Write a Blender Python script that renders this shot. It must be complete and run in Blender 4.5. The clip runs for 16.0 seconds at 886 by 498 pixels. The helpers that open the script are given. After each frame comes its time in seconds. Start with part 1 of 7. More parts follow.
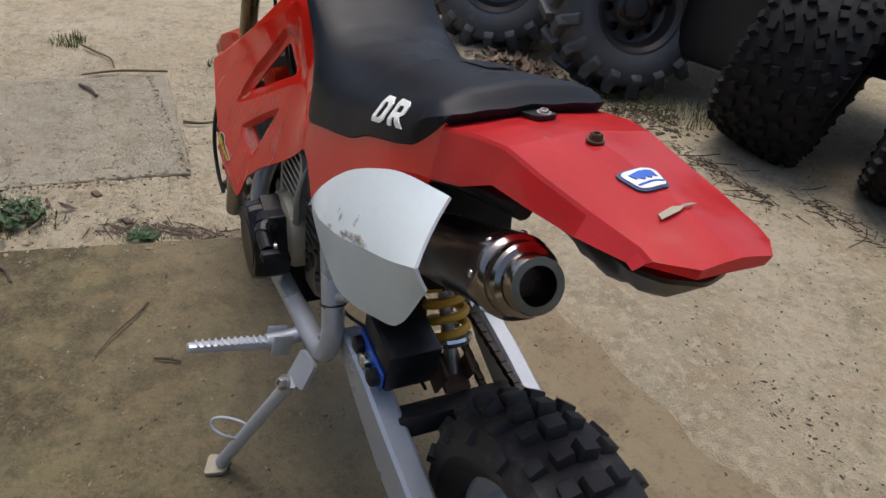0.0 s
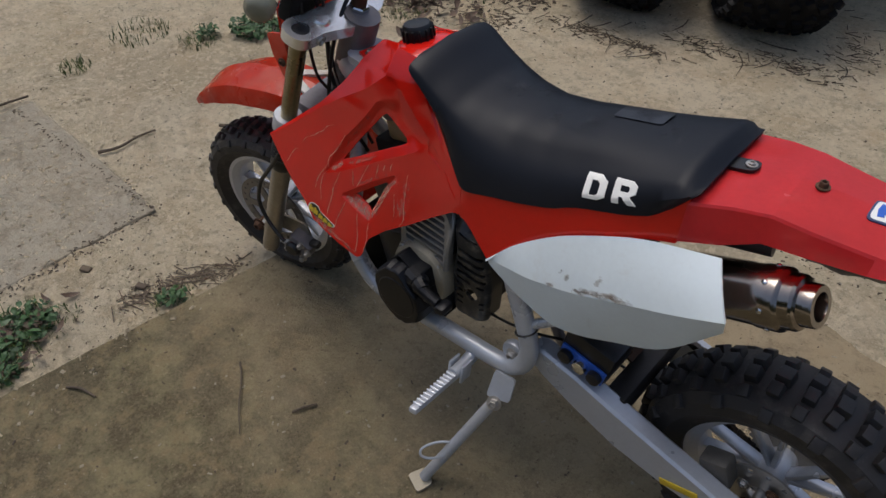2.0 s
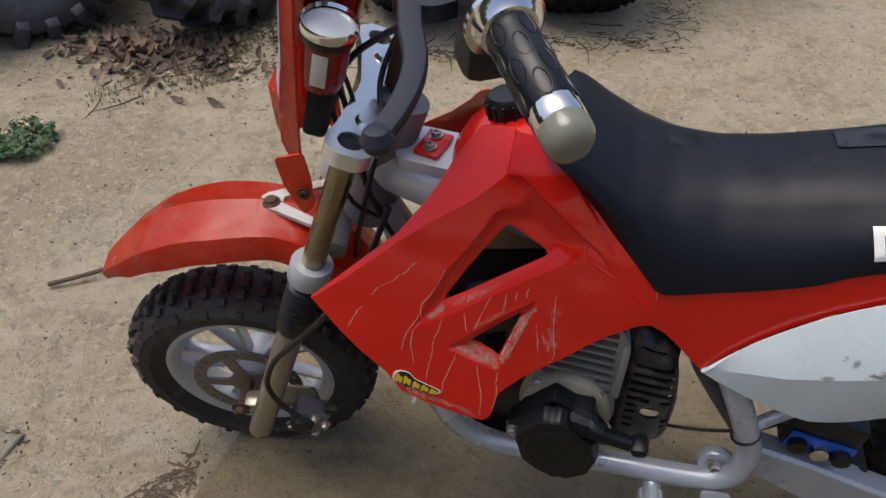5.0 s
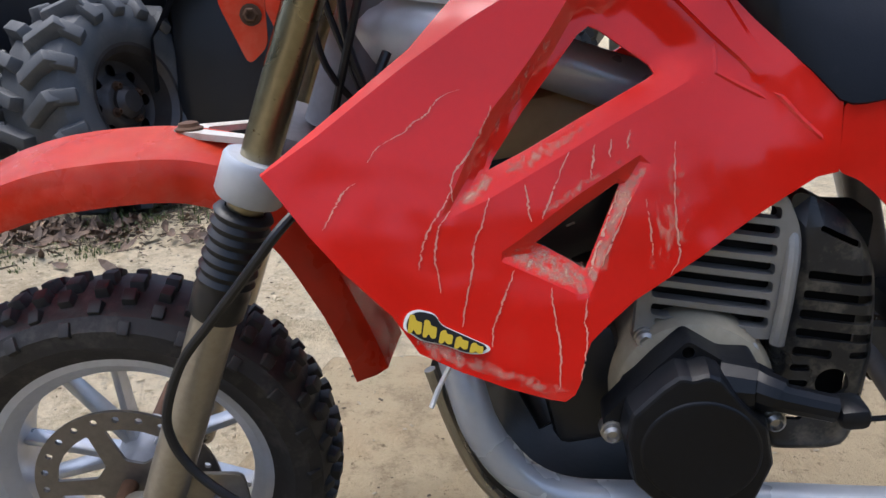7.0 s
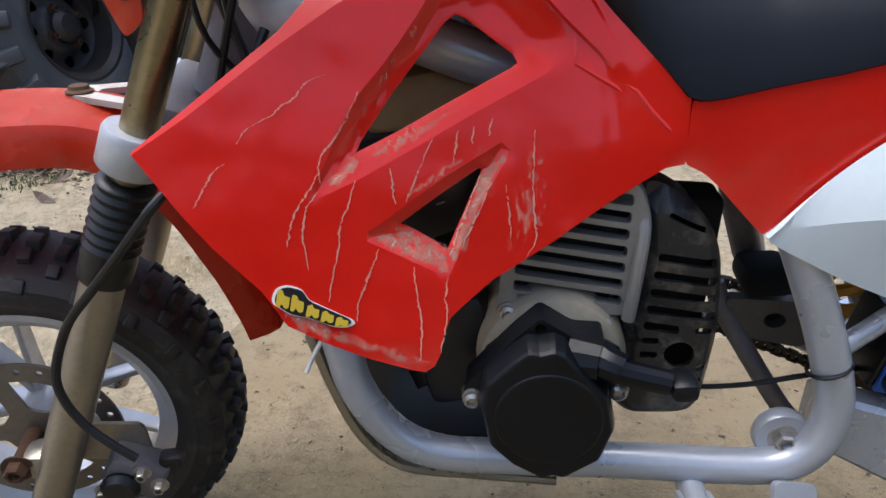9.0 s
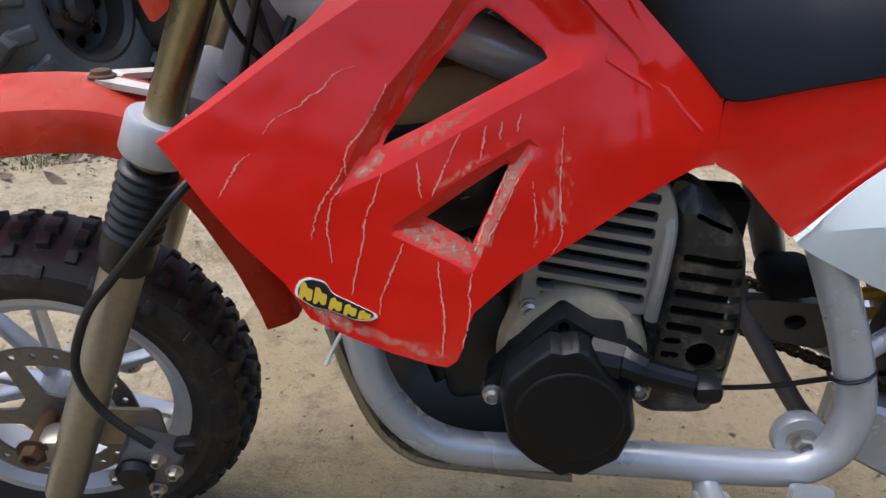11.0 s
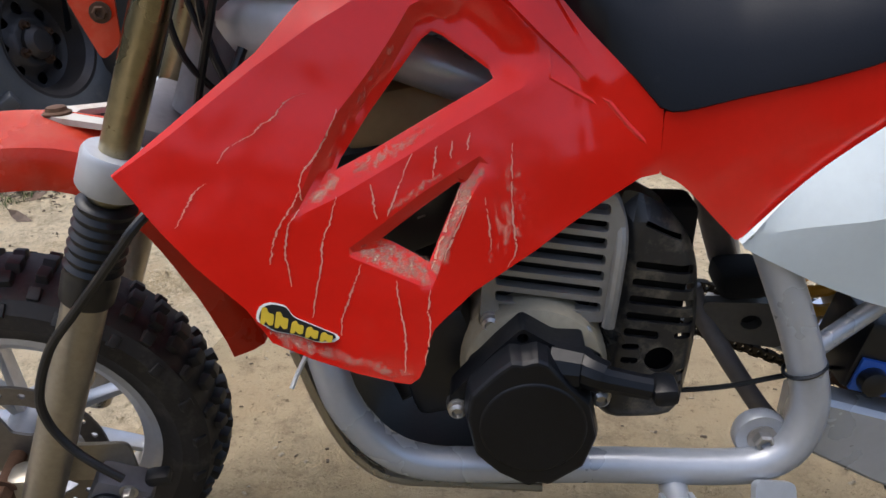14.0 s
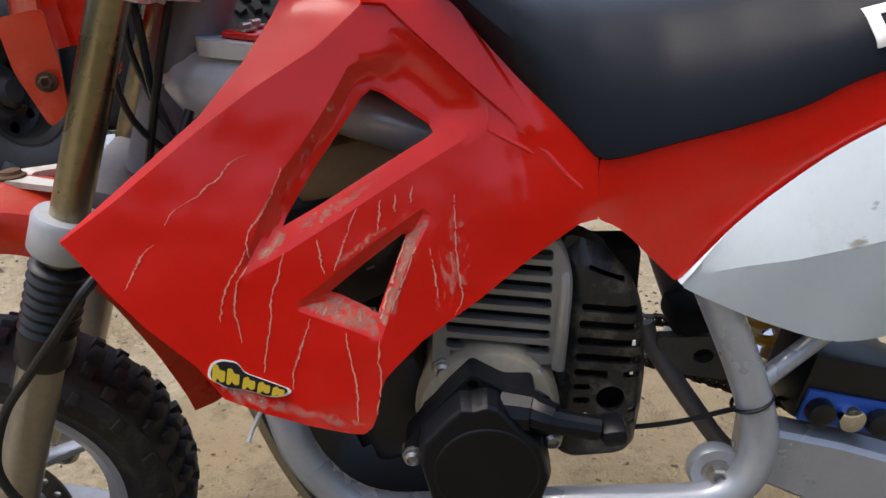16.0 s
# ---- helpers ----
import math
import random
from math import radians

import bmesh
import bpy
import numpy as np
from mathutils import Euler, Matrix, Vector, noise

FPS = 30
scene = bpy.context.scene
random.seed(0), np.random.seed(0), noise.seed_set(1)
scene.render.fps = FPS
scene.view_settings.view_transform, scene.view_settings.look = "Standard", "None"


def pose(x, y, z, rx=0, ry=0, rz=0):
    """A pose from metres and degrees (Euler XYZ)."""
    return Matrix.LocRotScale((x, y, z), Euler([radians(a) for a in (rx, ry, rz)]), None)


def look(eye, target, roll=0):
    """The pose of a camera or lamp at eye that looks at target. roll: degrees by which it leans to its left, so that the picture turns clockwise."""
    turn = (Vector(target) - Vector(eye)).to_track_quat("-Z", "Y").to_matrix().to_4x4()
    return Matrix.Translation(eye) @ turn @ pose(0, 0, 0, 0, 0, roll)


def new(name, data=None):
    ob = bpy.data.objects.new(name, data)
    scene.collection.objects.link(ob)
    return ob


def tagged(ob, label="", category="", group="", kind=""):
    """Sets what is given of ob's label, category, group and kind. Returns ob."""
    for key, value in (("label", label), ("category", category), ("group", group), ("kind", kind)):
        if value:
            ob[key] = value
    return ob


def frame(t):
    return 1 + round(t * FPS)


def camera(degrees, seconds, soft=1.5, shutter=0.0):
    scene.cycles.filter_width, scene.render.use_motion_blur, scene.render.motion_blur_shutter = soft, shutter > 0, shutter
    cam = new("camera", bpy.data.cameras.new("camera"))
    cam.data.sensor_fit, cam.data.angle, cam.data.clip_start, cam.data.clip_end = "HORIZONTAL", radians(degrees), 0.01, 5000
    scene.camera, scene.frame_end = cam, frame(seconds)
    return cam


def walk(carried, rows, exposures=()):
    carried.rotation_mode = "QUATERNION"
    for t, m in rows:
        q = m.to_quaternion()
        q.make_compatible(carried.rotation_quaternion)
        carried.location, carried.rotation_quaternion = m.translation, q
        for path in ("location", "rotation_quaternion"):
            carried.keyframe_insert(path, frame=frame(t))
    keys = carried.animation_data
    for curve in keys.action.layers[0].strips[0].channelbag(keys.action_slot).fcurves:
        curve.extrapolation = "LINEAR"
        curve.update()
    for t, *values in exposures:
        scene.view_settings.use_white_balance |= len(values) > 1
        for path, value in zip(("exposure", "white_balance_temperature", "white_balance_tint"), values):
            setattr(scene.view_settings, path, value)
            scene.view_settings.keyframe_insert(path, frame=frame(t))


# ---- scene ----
cam = camera(60.20, 16.0)
PATH = [
    (0, (-0.6480, 0.3552, 0.8706), (0.7789, -0.4133, -0.1210), 6.46),
    (0.5, (-0.6218, 0.3964, 0.9725), (0.7099, -0.3082, -0.1852), 2.96),
    (1, (-0.5330, 0.4537, 1.0300), (0.7028, -0.2785, -0.2137), -0.34),
    (1.5, (-0.4433, 0.5319, 1.0785), (0.7061, -0.2894, -0.1920), 2.72),
    (2, (-0.3383, 0.7067, 1.1308), (0.6076, -0.3242, -0.1548), -1.58),
    (2.5, (-0.2196, 0.7647, 1.1299), (0.6280, -0.4104, -0.0992), 0.09),
    (3, (-0.0738, 0.7423, 1.1096), (0.6328, -0.5353, -0.1063), -2.92),
    (3.5, (0.0726, 0.7618, 1.1143), (0.5874, -0.5789, -0.1296), -2.87),
    (4, (0.2133, 0.7935, 1.1266), (0.5185, -0.5739, -0.1568), -3.35),
    (4.5, (0.2316, 0.7256, 1.0889), (0.5693, -0.6197, -0.2096), -1.81),
    (4.7, (0.2260, 0.6948, 1.0830), (0.6040, -0.6322, -0.2232), -2.21),
    (6.8, (0.3683, 0.5895, 0.5806), (0.6349, -1.1847, -0.0449), 0.59),
    (7, (0.3562, 0.5873, 0.5887), (0.5704, -1.1879, -0.0536), -0.66),
    (7.5, (0.3210, 0.5805, 0.5829), (0.4690, -1.2078, -0.0414), -0.53),
    (8, (0.3111, 0.5826, 0.6137), (0.4598, -1.1653, -0.1162), 3.01),
    (8.5, (0.2929, 0.5932, 0.6297), (0.4227, -1.1263, -0.1682), 0.67),
    (9, (0.2917, 0.5900, 0.6305), (0.4167, -1.1220, -0.1840), 1.65),
    (9.5, (0.3039, 0.5931, 0.6197), (0.4259, -1.1289, -0.1740), 2.60),
    (9.7, (0.3049, 0.5809, 0.6382), (0.4434, -1.0989, -0.2388), 3.17),
    (12, (0.3064, 0.5946, 0.6297), (0.4160, -1.1163, -0.1894), 2.04),
    (12.5, (0.2998, 0.5978, 0.6339), (0.4059, -1.1131, -0.1854), 1.18),
    (13, (0.3000, 0.5964, 0.6349), (0.3850, -1.1188, -0.1781), 1.61),
    (13.5, (0.2975, 0.5967, 0.6382), (0.3763, -1.1203, -0.1716), 1.26),
    (14, (0.2924, 0.5942, 0.6375), (0.3690, -1.1276, -0.1622), 0.89),
    (14.5, (0.2856, 0.5919, 0.6422), (0.3593, -1.1298, -0.1580), -0.07),
    (15, (0.2818, 0.5893, 0.6399), (0.3401, -1.1418, -0.1411), -0.18),
    (15.5, (0.2749, 0.5906, 0.6483), (0.3233, -1.1410, -0.1322), -0.83),
    (16, (0.2656, 0.5979, 0.6554), (0.3091, -1.1539, -0.0790), -0.75),
]
walk(cam, [(t, look(eye, target, roll)) for t, eye, target, roll in PATH],
     exposures=[(0.0, 0.42, 6480, 10), (0.5, 0.14, 6470, 10), (1.2, 0.04, 6430, 10), (3.4, 0.12, 6520, 10), (4.7, 0.28, 6540, 10), (6.8, 1.14, 6050, 10), (9.0, 1.06, 6120, 10), (13.0, 1.02, 6280, 10), (16.0, 0.88, 6600, 10)])

# ---- light: a bright overcast sky, the sun veiled ----
from mathutils.geometry import delaunay_2d_cdt

SUN_EL, SUN_AZ = 73.0, 100.0
world = bpy.data.worlds.new("overcast_sky")
scene.world = world
world.use_nodes = True
wn = world.node_tree
wn.nodes.clear()
sky = wn.nodes.new("ShaderNodeTexSky")
sky.sky_type, sky.sun_disc = "NISHITA", False
sky.sun_elevation, sky.sun_rotation = radians(SUN_EL), radians(SUN_AZ)
sky.air_density, sky.dust_density, sky.ozone_density = 1.0, 4.4, 1.0
bg = wn.nodes.new("ShaderNodeBackground")
bg.inputs["Strength"].default_value = 0.135
wo = wn.nodes.new("ShaderNodeOutputWorld")
wn.links.new(sky.outputs[0], bg.inputs[0])
wn.links.new(bg.outputs[0], wo.inputs[0])
sun = new("sun", bpy.data.lights.new("sun", "SUN"))
sun.data.energy, sun.data.angle, sun.data.color = 1.2, radians(40), (1.0, 0.97, 0.94)
az = radians(SUN_AZ)
sun.matrix_world = look((0, 0, 8), (-math.sin(az) * 8 / math.tan(radians(SUN_EL)), -math.cos(az) * 8 / math.tan(radians(SUN_EL)), 0))


# ---- materials ----
def surf(name, colour, rough=0.5, metal=0.0, vary=0.18, scale=7.0, fine=160.0, bump=0.15, depth=0.001,
         dust=None, dust_amount=0.0, dust_scale=5.0, wear=None, wear_amount=0.0, wear_scale=60.0, coat=0.0, rough_vary=0.12, stretch=(1, 1, 1), spec=0.5, wave=0.0):
    """A surface with a broad change of tone, a fine grain, and if wanted dust and worn spots of other colours."""
    m = bpy.data.materials.new(name)
    m.use_nodes = True
    n, l = m.node_tree.nodes, m.node_tree.links
    b = n["Principled BSDF"]
    co = n.new("ShaderNodeTexCoord")
    mp = n.new("ShaderNodeMapping")
    mp.inputs["Scale"].default_value = stretch
    l.new(co.outputs["Object"], mp.inputs[0])

    def noise_tex(s, detail=4.0, rgh=0.55):
        t = n.new("ShaderNodeTexNoise")
        t.inputs["Scale"].default_value, t.inputs["Detail"].default_value, t.inputs["Roughness"].default_value = s, detail, rgh
        l.new(mp.outputs[0], t.inputs["Vector"])
        return t.outputs["Fac"]

    def remap(src, lo, hi, a=0.0, z=1.0):
        r = n.new("ShaderNodeMapRange")
        r.inputs["From Min"].default_value, r.inputs["From Max"].default_value = lo, hi
        r.inputs["To Min"].default_value, r.inputs["To Max"].default_value = a, z
        l.new(src, r.inputs["Value"])
        return r.outputs["Result"]

    def mix(fac, a, c):
        x = n.new("ShaderNodeMix")
        x.data_type = "RGBA"
        l.new(fac, x.inputs["Factor"])
        for sock, v in ((x.inputs["A"], a), (x.inputs["B"], c)):
            if isinstance(v, tuple):
                sock.default_value = (*v, 1)
            else:
                l.new(v, sock)
        return x.outputs["Result"]

    broad, grain = noise_tex(scale, 5.0), noise_tex(fine, 3.0)
    dark = tuple(c * (1 - vary) for c in colour)
    light = tuple(min(1.0, c * (1 + vary)) for c in colour)
    col = mix(remap(broad, 0.3, 0.7), dark, light)
    col = mix(remap(grain, 0.35, 0.75, 0.0, 0.35), col, tuple(c * (1 - 1.6 * vary) for c in colour) if vary < 0.6 else dark)
    rgh = remap(broad, 0.3, 0.7, max(0.02, rough - rough_vary), min(1.0, rough + rough_vary))
    if dust:
        d = noise_tex(dust_scale, 8.0, 0.7)
        fac = remap(d, 0.62 - 0.3 * dust_amount, 0.85 - 0.3 * dust_amount, 0.0, min(1.0, 0.35 + dust_amount))
        col = mix(fac, col, dust)
        mx = n.new("ShaderNodeMath")
        mx.operation = "MAXIMUM"
        l.new(rgh, mx.inputs[0])
        l.new(remap(fac, 0, 1, 0.0, 0.85), mx.inputs[1])
        rgh = mx.outputs[0]
    if wear:
        w = noise_tex(wear_scale, 6.0, 0.75)
        col = mix(remap(w, 0.72 - 0.25 * wear_amount, 0.78 - 0.25 * wear_amount, 0.0, 1.0), col, wear)
    l.new(col, b.inputs["Base Color"])
    l.new(rgh, b.inputs["Roughness"])
    b.inputs["Metallic"].default_value = metal
    b.inputs["Coat Weight"].default_value = coat
    b.inputs["Specular IOR Level"].default_value = spec
    b.inputs["Coat Roughness"].default_value = 0.12
    bp = n.new("ShaderNodeBump")
    bp.inputs["Strength"].default_value, bp.inputs["Distance"].default_value = bump, depth
    l.new(grain, bp.inputs["Height"])
    if wave:
        wv = n.new("ShaderNodeBump")
        wv.inputs["Strength"].default_value, wv.inputs["Distance"].default_value = wave, 0.012
        l.new(noise_tex(13.0, 2.0, 0.4), wv.inputs["Height"])
        l.new(wv.outputs[0], bp.inputs["Normal"])
    l.new(bp.outputs[0], b.inputs["Normal"])
    return m


RED = surf("red_plastic", (0.60, 0.0115, 0.0055), 0.15, vary=0.07, bump=0.03, spec=0.52, wave=0.35, rough_vary=0.06, dust=(0.60, 0.09, 0.065), dust_amount=-0.15, dust_scale=10, wear=(0.62, 0.16, 0.12), wear_amount=0.03, wear_scale=150)
RED_FADED = surf("faded_red_plastic", (0.62, 0.040, 0.012), 0.24, vary=0.08, bump=0.04, wave=0.8, dust=(0.70, 0.20, 0.13), dust_amount=0.30, dust_scale=6, wear=(0.10, 0.05, 0.02), wear_amount=0.0, wear_scale=45)
# Lighter and pinker than RED: the tail's sky sheen is mixed into the colour.
RED_TAIL = surf("red_tail_plastic", (0.80, 0.050, 0.055), 0.16, vary=0.08, bump=0.05, wave=0.4, dust=(0.62, 0.10, 0.09), dust_amount=0.05, dust_scale=7, wear=(0.6, 0.35, 0.3), wear_amount=0.0, wear_scale=90)
WHITE = surf("white_plastic", (0.70, 0.785, 0.81), 0.36, vary=0.05, bump=0.05, dust=(0.52, 0.47, 0.40), dust_amount=0.06, dust_scale=10)
PRINT = surf("white_print", (0.78, 0.78, 0.74), 0.5, vary=0.06)
VINYL = surf("black_vinyl", (0.0048, 0.0066, 0.0112), 0.50, vary=0.2, fine=700, bump=0.2, depth=0.0004, spec=0.26, dust=(0.06, 0.06, 0.06), dust_amount=0.0, dust_scale=11)
PATCH = surf("vinyl_patch", (0.017, 0.018, 0.023), 0.30, vary=0.2, fine=500, bump=0.1)
BLACK = surf("black_plastic", (0.0065, 0.0070, 0.0085), 0.40, vary=0.35, bump=0.12, dust=(0.042, 0.042, 0.044), dust_amount=0.02, dust_scale=16)
STARTER_MAT = surf("blue_black_plastic", (0.0050, 0.0060, 0.0085), 0.42, vary=0.3, bump=0.15, spec=0.30, dust=(0.030, 0.031, 0.034), dust_amount=0.05, dust_scale=26)
GRIP = surf("black_grip_rubber", (0.0055, 0.0060, 0.0075), 0.36, vary=0.25, bump=0.1, spec=0.4)
LEVER = surf("slate_plastic_lever", (0.015, 0.0185, 0.028), 0.50, vary=0.2, bump=0.1, spec=0.34, dust=(0.05, 0.055, 0.066), dust_amount=0.0, dust_scale=30)
# Near-black for black parts, and for blocks that stand for shade in hollows.
CAVITY = surf("shade_black", (0.004, 0.0038, 0.0035), 0.9, vary=0.3)
QUAD_RUBBER = surf("quad_tyre_rubber", (0.006, 0.006, 0.007), 0.75, vary=0.3, bump=0.3, spec=0.25, dust=(0.035, 0.033, 0.03), dust_amount=0.1, dust_scale=12)
RUBBER = surf("tyre_rubber", (0.020, 0.0180, 0.017), 0.62, vary=0.3, bump=0.3, dust=(0.12, 0.105, 0.088), dust_amount=0.34, dust_scale=22)
RUBBER_GREY = surf("mud_tyre_rubber", (0.062, 0.067, 0.074), 0.62, vary=0.25, bump=0.3, dust=(0.17, 0.16, 0.145), dust_amount=0.25, dust_scale=9)
SILVER = surf("silver_frame_paint", (0.46, 0.485, 0.52), 0.32, 0.35, vary=0.10, bump=0.08, dust=(0.30, 0.265, 0.215), dust_amount=0.08, dust_scale=12, wear=(0.20, 0.16, 0.12), wear_amount=0.06, wear_scale=70)
ALLOY = surf("cast_alloy", (0.57, 0.58, 0.60), 0.32, 0.60, vary=0.14, bump=0.2, dust=(0.40, 0.36, 0.30), dust_amount=0.05, dust_scale=18)
RIM_PAINT = surf("silver_wheel_paint", (0.54, 0.55, 0.57), 0.40, 0.35, vary=0.12, bump=0.1, dust=(0.36, 0.31, 0.24), dust_amount=0.12, dust_scale=14)
GUARD_MAT = surf("dusty_black_plastic", (0.016, 0.017, 0.019), 0.36, vary=0.35, bump=0.2, dust=(0.22, 0.19, 0.14), dust_amount=0.40, dust_scale=30)
POLISHED = surf("polished_alloy", (0.74, 0.75, 0.76), 0.24, 0.85, vary=0.08, bump=0.12, dust=(0.50, 0.47, 0.42), dust_amount=0.0, dust_scale=22)
CHROME = surf("chrome", (0.72, 0.72, 0.73), 0.12, 1.0, vary=0.06, bump=0.03, rough_vary=0.05)
STEEL = surf("stainless_exhaust", (0.33, 0.295, 0.265), 0.26, 1.0, vary=0.25, bump=0.05, wear=(0.16, 0.10, 0.07), wear_amount=0.05, wear_scale=25)
FORK = surf("tarnished_fork_tube", (0.27, 0.235, 0.155), 0.25, 1.0, vary=0.25, bump=0.05, dust=(0.24, 0.18, 0.10), dust_amount=0.2, dust_scale=30, wear=(0.10, 0.05, 0.02), wear_amount=0.42, wear_scale=110)
SLIDER = surf("brown_fork_slider", (0.36, 0.33, 0.275), 0.32, 0.8, vary=0.2, bump=0.06, dust=(0.28, 0.23, 0.16), dust_amount=0.3, dust_scale=14)
RUST = surf("rusty_steel", (0.085, 0.042, 0.022), 0.8, 0.2, vary=0.4, fine=260, bump=0.5, wear=(0.32, 0.28, 0.24), wear_amount=0.15, wear_scale=90)
BOLT = surf("dull_zinc", (0.45, 0.43, 0.40), 0.38, 0.9, vary=0.2, bump=0.1, dust=(0.25, 0.18, 0.1), dust_amount=0.2, dust_scale=60)
ENGINE = surf("dirty_cast_aluminium", (0.135, 0.125, 0.11), 0.55, 0.45, vary=0.25, bump=0.3, dust=(0.20, 0.165, 0.115), dust_amount=0.2, dust_scale=20)
CASE = surf("dusty_tan_casting", (0.36, 0.32, 0.235), 0.6, 0.2, vary=0.25, bump=0.3, dust=(0.33, 0.27, 0.18), dust_amount=0.3, dust_scale=18)
COWL_MAT = surf("dusty_grey_casting", (0.28, 0.275, 0.265), 0.45, 0.45, vary=0.2, bump=0.25, dust=(0.30, 0.25, 0.18), dust_amount=0.22, dust_scale=20)
HEAD = surf("grey_head_casting", (0.20, 0.19, 0.20), 0.55, 0.5, vary=0.2, bump=0.2, dust=(0.24, 0.21, 0.17), dust_amount=0.2)
YELLOW = surf("yellow_spring_paint", (0.55, 0.29, 0.02), 0.4, vary=0.18, bump=0.1, dust=(0.3, 0.22, 0.12), dust_amount=0.2, dust_scale=30)
BLUE = surf("blue_anodised", (0.03, 0.12, 0.52), 0.35, 0.3, vary=0.12, bump=0.05)
GLASS_GREY = surf("clear_gauge_lens", (0.42, 0.45, 0.47), 0.10, vary=0.08, bump=0.0)
AMBER = surf("clear_bar_plug", (0.20, 0.20, 0.15), 0.12, vary=0.2, bump=0.05)
CUP = surf("dark_red_gauge_cup", (0.20, 0.014, 0.012), 0.14, 0.3, vary=0.1, bump=0.03)
STICKER_Y = surf("yellow_sticker", (0.62, 0.44, 0.03), 0.45, vary=0.12)
STICKER_B = surf("blue_sticker", (0.02, 0.045, 0.12), 0.35, vary=0.1)
ATV_BODY = surf("black_quad_plastic", (0.008, 0.0095, 0.014), 0.42, vary=0.3, bump=0.1)
ATV_RIM = surf("brown_steel_rim", (0.060, 0.055, 0.055), 0.48, 0.5, vary=0.3, bump=0.2, dust=(0.07, 0.052, 0.042), dust_amount=0.25, dust_scale=10)
TWIG = surf("dry_twig", (0.10, 0.075, 0.05), 0.9, vary=0.35, bump=0.4, fine=300)
LEAF = surf("dead_leaf", (0.10, 0.072, 0.046), 0.85, vary=0.45, bump=0.3)
GRASS = surf("grass_blade", (0.075, 0.105, 0.022), 0.7, vary=0.45, scale=25)
WEED = surf("weed_leaf", (0.035, 0.085, 0.022), 0.6, vary=0.35, scale=30)


def film(name, colour, scale, cover, stretch=(1, 1, 1)):
    """A broken film of dirt: see-through where the noise is low, and towards the edge of its sheet."""
    m = surf(name, colour, 0.9, vary=0.3, scale=40, fine=400, bump=0.3, spec=0.1)
    n, l = m.node_tree.nodes, m.node_tree.links
    co, mp, t = n.new("ShaderNodeTexCoord"), n.new("ShaderNodeMapping"), n.new("ShaderNodeTexNoise")
    mp.inputs["Scale"].default_value = stretch
    t.inputs["Scale"].default_value, t.inputs["Detail"].default_value, t.inputs["Roughness"].default_value = scale, 8.0, 0.62
    a = n.new("ShaderNodeAttribute")
    a.attribute_name = "fade"
    add, rng = n.new("ShaderNodeMath"), n.new("ShaderNodeMapRange")
    add.operation = "MULTIPLY_ADD"
    add.inputs[1].default_value, add.inputs[2].default_value = 0.32, -0.32
    rng.inputs["From Min"].default_value, rng.inputs["From Max"].default_value = 0.55 - 0.25 * cover, 0.92 - 0.22 * cover
    rng.inputs["To Max"].default_value = 0.62
    sum_ = n.new("ShaderNodeMath")
    l.new(co.outputs["Object"], mp.inputs[0])
    l.new(mp.outputs[0], t.inputs["Vector"])
    l.new(a.outputs["Fac"], add.inputs[0])
    l.new(add.outputs[0], sum_.inputs[0])
    l.new(t.outputs["Fac"], sum_.inputs[1])
    l.new(sum_.outputs[0], rng.inputs["Value"])
    l.new(rng.outputs["Result"], n["Principled BSDF"].inputs["Alpha"])
    return m


